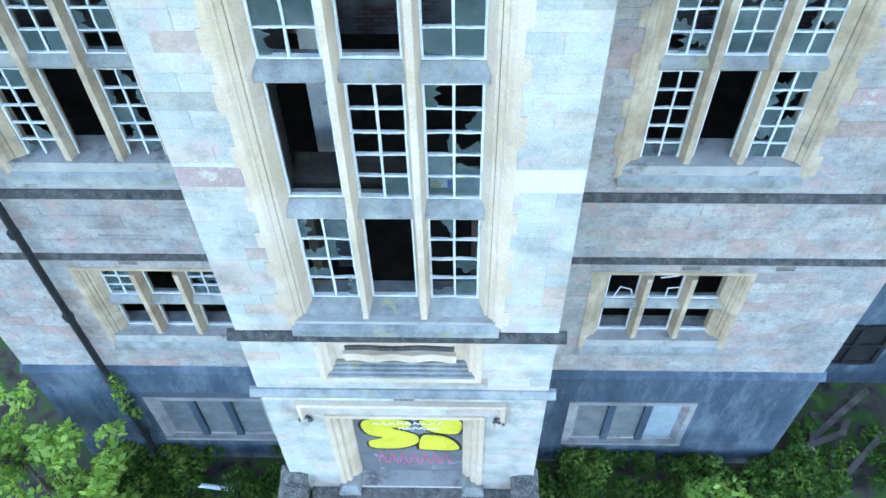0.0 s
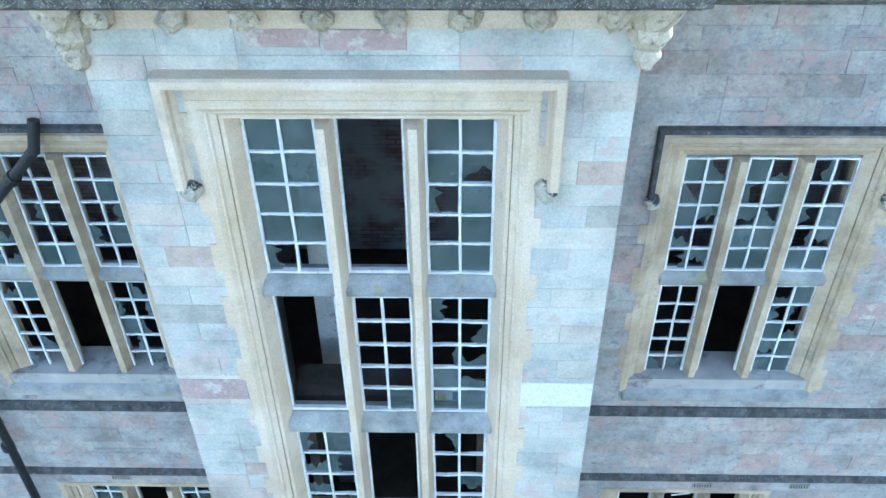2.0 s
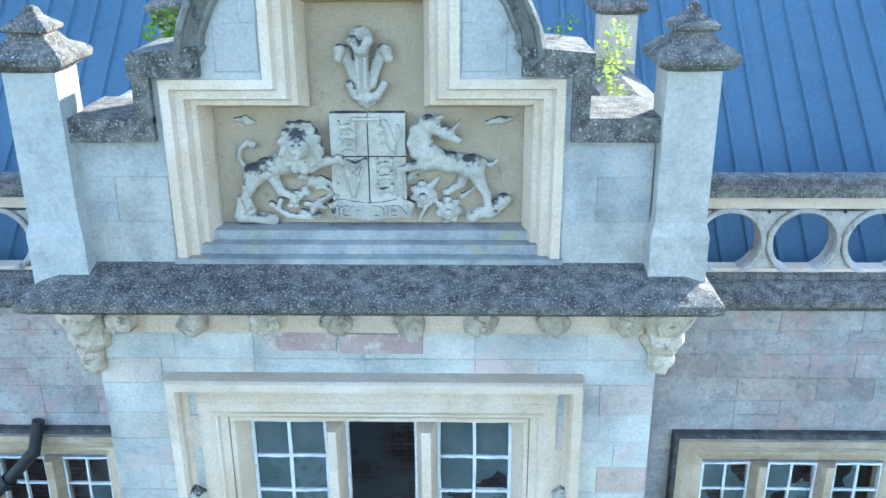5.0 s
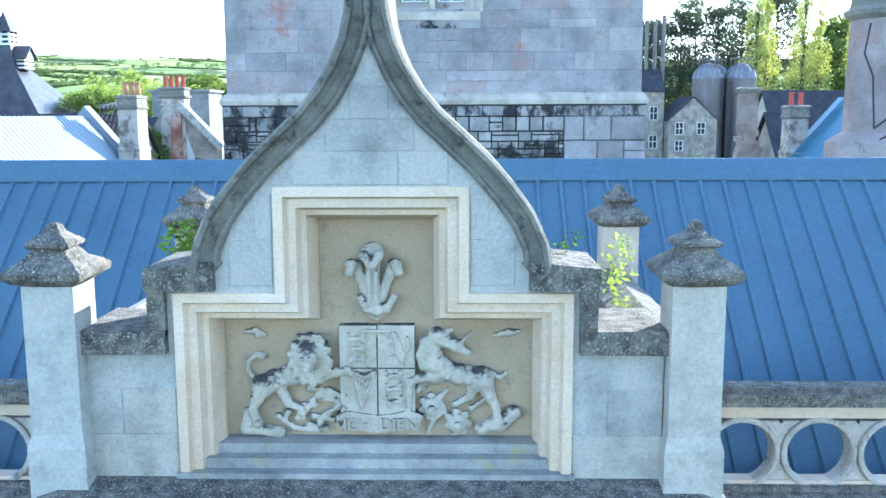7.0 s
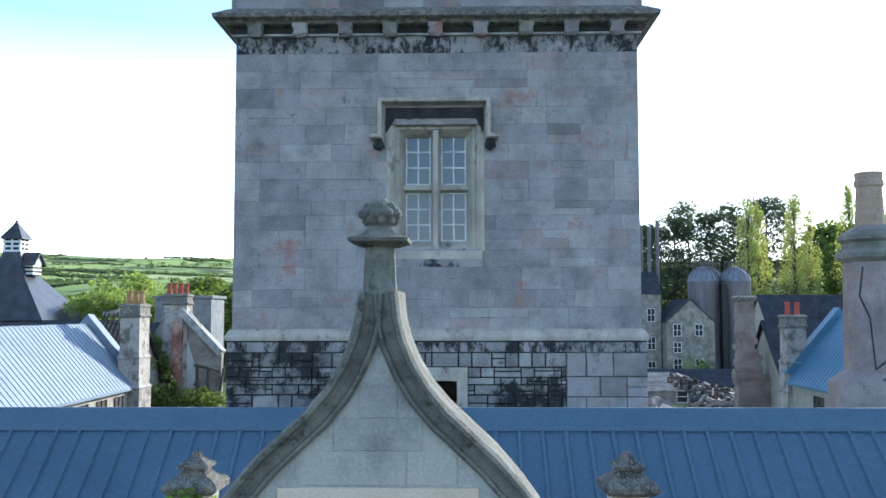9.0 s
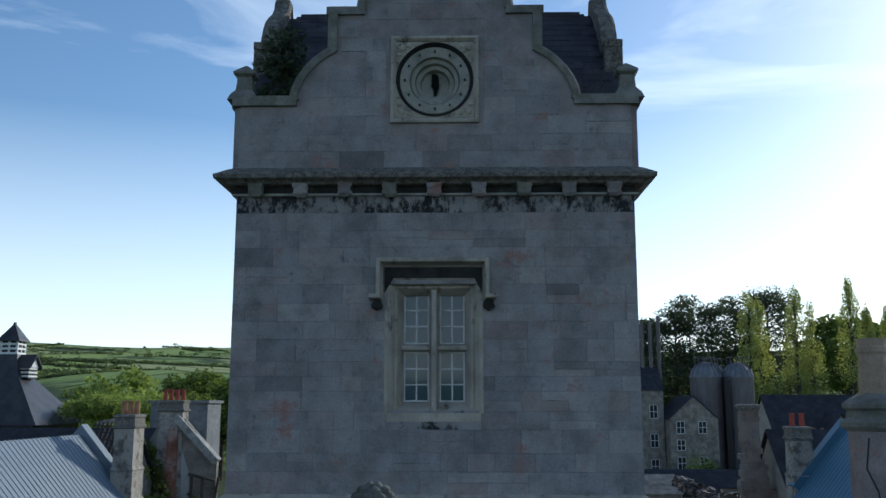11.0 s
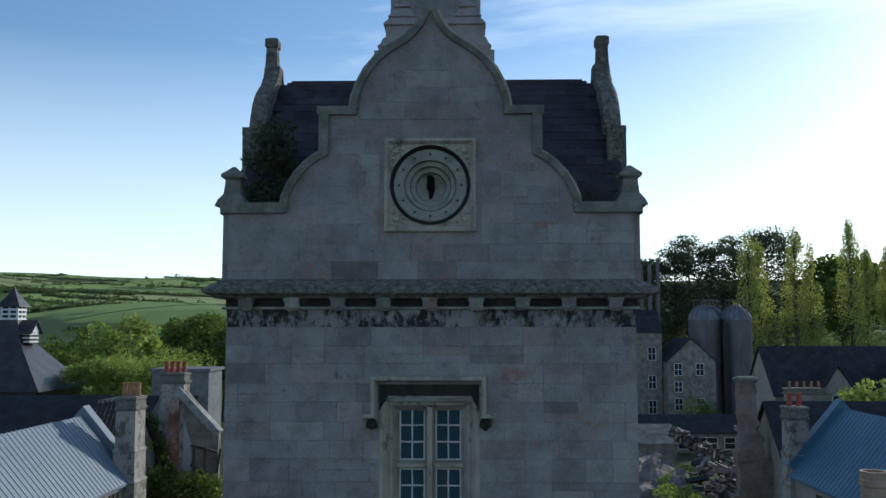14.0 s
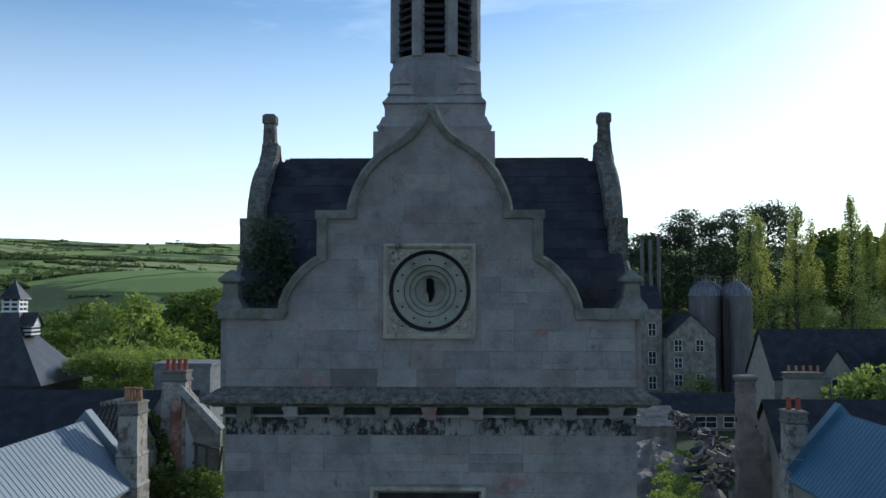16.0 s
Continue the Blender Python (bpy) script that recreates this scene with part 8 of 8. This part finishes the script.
charge("label_bar", [([(420, 398), (485, 398)], [5, 5]), ([(424, 400), (424, 410)], [4, 4]), ([(452, 400), (452, 410)], [4, 4]), ([(482, 400), (482, 410)], [4, 4])], PY - 0.082)
bm = bmesh.new()
rib = [pt(cx, cy) for cx, cy in ((357, 622), (380, 612), (420, 618), (455, 622), (495, 618), (535, 610), (562, 620))]
mould(bm, rib, [(-0.055, PY), (-0.055, PY - 0.1), (0.05, PY - 0.09), (0.05, PY)])
part("motto_ribbon", bm, M_CARVED, shield, "stone motto ribbon")


def lettering(word, x, z, size, y, parent, mat):
    cu = bpy.data.curves.new("lettering", "FONT")
    cu.body, cu.size, cu.extrude, cu.align_x = word, size, 0.008, "CENTER"
    tmp = bpy.data.objects.new("tmp", cu)
    scene.collection.objects.link(tmp)
    me = bpy.data.meshes.new_from_object(tmp.evaluated_get(bpy.context.evaluated_depsgraph_get()))
    bpy.data.objects.remove(tmp)
    me.materials.append(mat)
    ob = new("lettering", me)
    ob.parent = parent
    ob.matrix_local = pose(x, y, z, 90, 0, 0)
    tagged(ob, "raised carved letters reading " + word)
    return ob


lettering("ICH", *pt(404, 634), 0.105, PY - 0.108, shield, M_CARVED)
lettering("DIEN", *pt(508, 634), 0.105, PY - 0.108, shield, M_CARVED)

# ---- spray paint on the door boards ----
M_YELLOW = material("yellow_spray_paint", [(0.55, 0.48, 0.03), (0.72, 0.64, 0.06)], 3, 0.6, 0.1, 30)
M_INK = material("black_spray_paint", [(0.015, 0.015, 0.015), (0.03, 0.03, 0.03)], 4, 0.6, 0.1, 30)
M_PINK = material("pink_spray_paint", [(0.6, 0.06, 0.15), (0.75, 0.12, 0.25)], 4, 0.6, 0.1, 30)
M_PAINTW = material("white_paint_marks", [(0.7, 0.72, 0.72), (0.8, 0.8, 0.8)], 4, 0.6, 0.1, 30)
DY = BY + 0.25


def blob(pts, inflate=0.0, n=6):
    """A rounded closed outline through a few points."""
    out, m = [], len(pts)
    cx, cz = sum(p[0] for p in pts) / m, sum(p[1] for p in pts) / m
    for i in range(m):
        p0, p1, p2, p3 = (Vector(pts[(i + k - 1) % m]) for k in range(4))
        for k in range(n):
            t = k / n
            q = 0.5 * ((2 * p1) + (p2 - p0) * t + (2 * p0 - 5 * p1 + 4 * p2 - p3) * t * t + (3 * p1 - p0 - 3 * p2 + p3) * t ** 3)
            d = (q - Vector((cx, cz))).normalized() * inflate
            out.append((q.x + d.x, q.y + d.y))
    return out


gr = thing("graffiti", "yellow bubble graffiti and pink scrawl sprayed on door boards", "graffiti")
lobes = [[(-1.38, 5.02), (-1.25, 5.2), (-0.9, 5.2), (-0.68, 5.12), (-0.72, 4.96), (-0.95, 4.94), (-0.62, 4.72), (-0.6, 4.45), (-0.85, 4.26), (-1.25, 4.26), (-1.3, 4.48), (-1.1, 4.6), (-1.3, 4.72)],
         [(-0.55, 5.18), (-0.02, 5.2), (-0.02, 4.78), (-0.3, 4.78), (-0.48, 4.9)], [(-0.52, 4.72), (-0.2, 4.66), (-0.03, 4.4), (-0.06, 4.22), (-0.5, 4.22), (-0.6, 4.3)]]
for k, p in enumerate(lobes):
    bm = bmesh.new()
    prism(bm, blob(p, 0.035), DY - 0.004 - 0.001 * k, DY + 0.001)
    part("black_outline", bm, M_INK, gr)
    bm = bmesh.new()
    prism(bm, blob(p, -0.012), DY - 0.009 - 0.001 * k, DY - 0.002)
    part("yellow_fill", bm, M_YELLOW, gr)
rg2 = random.Random(4)
for z, n, xa, xb, mat, nm in ((5.06, 9, -1.2, -0.2, M_PAINTW, "white_mark"), (4.9, 6, -0.85, -0.28, M_PAINTW, "white_mark"), (5.38, 3, -0.85, -0.6, M_PAINTW, "white_mark")):
    for i in range(n):
        bm = bmesh.new()
        x = xa + (xb - xa) * i / n
        mould(bm, [(x, z), (x + 0.03, z + rg2.uniform(0.02, 0.07)), (x + 0.08, z + rg2.uniform(-0.02, 0.03))], [(-0.008, DY - 0.014), (0.008, DY - 0.014), (0.008, DY - 0.001), (-0.008, DY - 0.001)])
        part(nm, bm, mat, gr)
for i in range(7):
    bm = bmesh.new()
    x = -1.2 + i * 0.155
    mould(bm, [(x, 3.72 + rg2.uniform(-0.05, 0.05)), (x + 0.05, 4.12), (x + 0.09, 3.9), (x + 0.13, 3.72)], [(-0.01, DY - 0.006), (0.01, DY - 0.006), (0.01, DY - 0.001), (-0.01, DY - 0.001)])
    part("pink_mark", bm, M_PINK, gr)

# ---- landing and wing posts at the door ----
bm = bmesh.new()
box(bm, -2.2, 0.75, 3.2, BY + 0.3, 0, 3.4)
tagged(mesh_object("landing", bm, M_LICHEN), "worn grey stone landing before the door", "landing", kind="structure")
for px in (-2.42, 0.93):
    bm = bmesh.new()
    frustum(bm, px, 4.75, [(0, 0.17, 0.4), (3.75, 0.17, 0.4), (3.8, 0.2, 0.43), (3.86, 0.2, 0.43), (3.95, 0.08, 0.3)])
    tagged(mesh_object("stair_pier", bm, M_LICHEN), "dark weathered stone pier beside the door landing", "pier", "stair piers")

# ---- pipes ----
pipe = thing("drainpipe", "black cast-iron drainpipe down the wall", "drainpipe")
bm = bmesh.new()
rod(bm, (-5.76, SY - 0.16, 0.3), (-5.7, SY - 0.16, 9.98), 0.055, 0.055, 12)
part("pipe", bm, M_BLACK, pipe)
for z in (1.2, 3.2, 5.2, 7.2, 9.2):
    bm = bmesh.new()
    lathe(bm, -5.74, SY - 0.16, [(z, 0.056), (z + 0.01, 0.08), (z + 0.1, 0.08), (z + 0.11, 0.056)], 12)
    part("collar", bm, M_BLACK, pipe)
bm = bmesh.new()
rod(bm, (-5.7, SY - 0.16, 9.96), (-4.05, SY - 0.16, 11.7), 0.055, 0.055, 12)
rod(bm, (-4.05, SY - 0.16, 11.68), (-3.98, SY - 0.1, 12.0), 0.055, 0.055, 12)
for f in (0.35, 0.8):
    rod(bm, (-5.7 + 1.65 * f, SY - 0.16, 9.96 + 1.74 * f), (-5.64 + 1.65 * f, SY - 0.16, 10.02 + 1.74 * f), 0.075, 0.075, 12)
part("swan_neck", bm, M_BLACK, pipe)
bm = bmesh.new()
rod(bm, (-5.1, 6.2, 0.5), (-4.15, 6.15, 0.35), 0.045, 0.045, 10)
tagged(mesh_object("plastic_pipe", bm, M_PAINTW), "loose white plastic pipe lying on the ground", "pipe")
for i in range(5):
    bm = bmesh.new()
    box(bm, -rr.uniform(0.6, 1.3), 0.8, -0.06, 0.06, -0.02, 0.02)
    ob = tagged(mesh_object("plank", bm, M_BARK), "weathered grey plank lying in the weeds", "plank", "planks in the weeds")
    ob.matrix_world = pose(rr.uniform(6.2, 8.2), rr.uniform(6.3, 8.2), 0.5, rr.uniform(-8, 8), rr.uniform(-12, 12), rr.uniform(0, 90))

# ---- plants by the walls ----
weeds = {False: [], True: []}
for i in range(84):
    left = i < 30
    x, y = (rr.uniform(-6.9, -2.9), rr.uniform(5.6, 6.75)) if left else (rr.uniform(1.4, 8.6), rr.uniform(5.2, 6.8))
    if not left and x > 6 :
        y = rr.uniform(6.0, 9.5)
    s = rr.uniform(0.25, 0.5)
    weeds[i % 4 == 0] += [(x + rr.uniform(-s, s), y + rr.uniform(-s, s), 0.35 + rr.uniform(0.0, s * 0.7), s * 0.5, s * 0.4) for k in range(6)]
for fresh, mat, label in ((False, M_LEAF, "dense dark green weeds and brambles at the foot of the walls"), (True, M_FRESH, "fresh green nettles among the weeds by the walls")):
    me = leaves(weeds[fresh], 75, 0.05, 300 + fresh)
    me.materials.append(mat)
    tagged(new("weeds", me), label, "weeds", kind="stuff")


def sapling(x, y, z, h, seed, label, n=26, spread=0.9, size=0.075, per=60):
    r = random.Random(seed)
    t = thing("sapling", label, "tree", "saplings by the walls")
    bm, cl = bmesh.new(), []
    rod(bm, (0, 0, 0), (0.1, 0, h * 0.6), 0.05, 0.03)
    for i in range(n):
        a, rad, hh = r.uniform(0, 6.28), spread * r.random() ** 0.5, h * r.uniform(0.45, 1.0)
        p = (rad * math.cos(a), rad * math.sin(a), hh)
        rod(bm, (0.05, 0, h * r.uniform(0.25, 0.6)), p, 0.014, 0.006, 5)
        cl.append((*p, 0.26, 0.16))
    part("trunk", bm, M_BARK, t)
    me = leaves(cl, per, size, seed)
    me.materials.append(M_SAPLING)
    c = new("crown", me)
    c.parent = t
    t.location = (x, y, z)
sapling(-6.7, 5.5, 0, 2.7, 501, "bright green sapling growing beside the wall", 30, 1.15)
sapling(-7.8, 6.2, 0, 2.8, 502, "bright green sapling growing beside the wall", 26, 1.0)
sapling(-5.9, 5.0, 0, 2.3, 503, "bright green sapling growing beside the wall", 18, 0.7)
sapling(4.4, 5.75, 0, 1.5, 504, "small yellow-green sapling in the weeds", 8, 0.4)


def creeper(name, spots, per, size, seed, mat, label, cat="ivy"):
    me = leaves(spots, per, size, seed)
    me.materials.append(mat)
    return tagged(new(name, me), label, cat)


creeper("ivy", [(-5.7 + rr.uniform(-0.12, 0.12), SY - 0.2, 2.2 + 0.2 * k, 0.1, 0.16) for k in range(7)], 26, 0.045, 601, M_FRESH, "light green ivy climbing the drainpipe")
creeper("ivy", [(-2.5 + rr.uniform(-0.12, 0.12), 7.42 + rr.uniform(-0.04, 0.1), 14.2 + 0.068 * k, 0.17, 0.1) for k in range(20)], 170, 0.026, 602, M_FRESH, "green ivy wrapped round the stone pinnacle")
creeper("wall_plant", [(0.88 + rr.uniform(-0.12, 0.12), 6.4 + rr.uniform(-0.4, 0.3), 15.08 + 0.05 * k, 0.07, 0.11) for k in range(9)], 34, 0.02, 603, M_SCRUB, "straggly green plant rooted on the parapet", "plant")
creeper("wall_plant", [(0.38 + 0.03 * k, 5.45, 15.62 + 0.02 * k, 0.05, 0.05) for k in range(4)], 12, 0.014, 604, M_LEAF, "small weed rooted on the gable shoulder", "plant")
creeper("wall_plant", [(-2.25 + rr.uniform(-0.1, 0.12), 6.0 + rr.uniform(-0.4, 0.5), 15.12, 0.08, 0.05) for k in range(6)], 24, 0.02, 607, M_LEAF, "low green weeds on the parapet", "plant")
creeper("ivy", [(-3.55 + 0.7 * rr.random(), TY + 0.7, 22.9 + 1.3 * rr.random() ** 1.5, 0.24, 0.22) for k in range(26)], 90, 0.045, 608, M_PINE, "dark green bush growing on the tower roof behind the parapet")
creeper("ivy", [(-3.45 + (0.95 - 0.026 * k) * rr.random(), TY + 0.75 + 0.02 * k, 22.95 + 0.028 * k + rr.uniform(-0.08, 0.08), 0.2, 0.16) for k in range(34)], 70, 0.045, 605, M_PINE, "dark green bush growing on the tower roof behind the parapet")
dead = thing("dead_shrub", "bare brown dead shrub on the tower roof", "shrub")
bm = bmesh.new()
for k in range(22):
    a, e = rr.uniform(0, 6.28), rr.uniform(0.5, 1.4)
    L = rr.uniform(0.3, 0.75)
    p = Vector((1.85 + rr.uniform(-0.12, 0.12), TY + 0.6, 22.85))
    q = p + Vector((math.cos(a) * math.cos(e) * L, math.sin(a) * math.cos(e) * L * 0.5, math.sin(e) * L))
    rod(bm, p, q, 0.012, 0.005, 4)
    rod(bm, q, q + Vector((rr.uniform(-0.12, 0.12), 0, rr.uniform(0.05, 0.2))), 0.006, 0.003, 4)
part("twig", bm, M_BARK, dead)
# blue packet on the sill inside the window
pk = thing("cardboard_carton", "white and blue carton standing on the inner window sill", "carton")
bm = bmesh.new()
box(bm, -0.3, 0.15, BY + 0.34, BY + 0.44, 9.93, 10.12)
part("carton_body", bm, M_PAINTW, pk)
M_CARTON = material("blue_print", [(0.02, 0.05, 0.4), (0.03, 0.07, 0.5)], 3, 0.6, 0.0, 30)
bm = bmesh.new()
box(bm, -0.14, 0.12, BY + 0.335, BY + 0.34, 9.94, 10.05)
part("blue_label", bm, M_CARTON, pk, "blue printed panel")
bm = bmesh.new()
for k in range(4):
    box(bm, -0.07 + 0.035 * k, -0.05 + 0.035 * k, BY + 0.332, BY + 0.335, 9.97, 10.0 + 0.01 * (k % 2))
part("white_print", bm, M_PAINTW, pk)
bm = bmesh.new()
box(bm, -0.28, -0.2, BY + 0.335, BY + 0.34, 9.94, 10.0)
part("yellow_label", bm, M_YELLOW, pk, "yellow printed patch")
# air bricks under the low string course
for vx, vy, vz in ((3.1, SY, 6.4), (-4.55, SY, 6.43), (4.35, SY, 6.4), (1.2, SY, 6.4), (-0.7, BY, 6.32)):
    v = thing("air_brick", "small terracotta air brick with slots", "vent", "air bricks")
    bm = bmesh.new()
    box(bm, vx - 0.13, vx + 0.13, vy - 0.025, vy + 0.02, vz - 0.04, vz + 0.04)
    part("frame", bm, M_RENDER, v)
    for k in range(7):
        bm = bmesh.new()
        box(bm, vx - 0.115 + 0.034 * k, vx - 0.1 + 0.034 * k, vy - 0.027, vy - 0.024, vz - 0.03, vz + 0.03)
        part("slot", bm, M_BLACK, v)
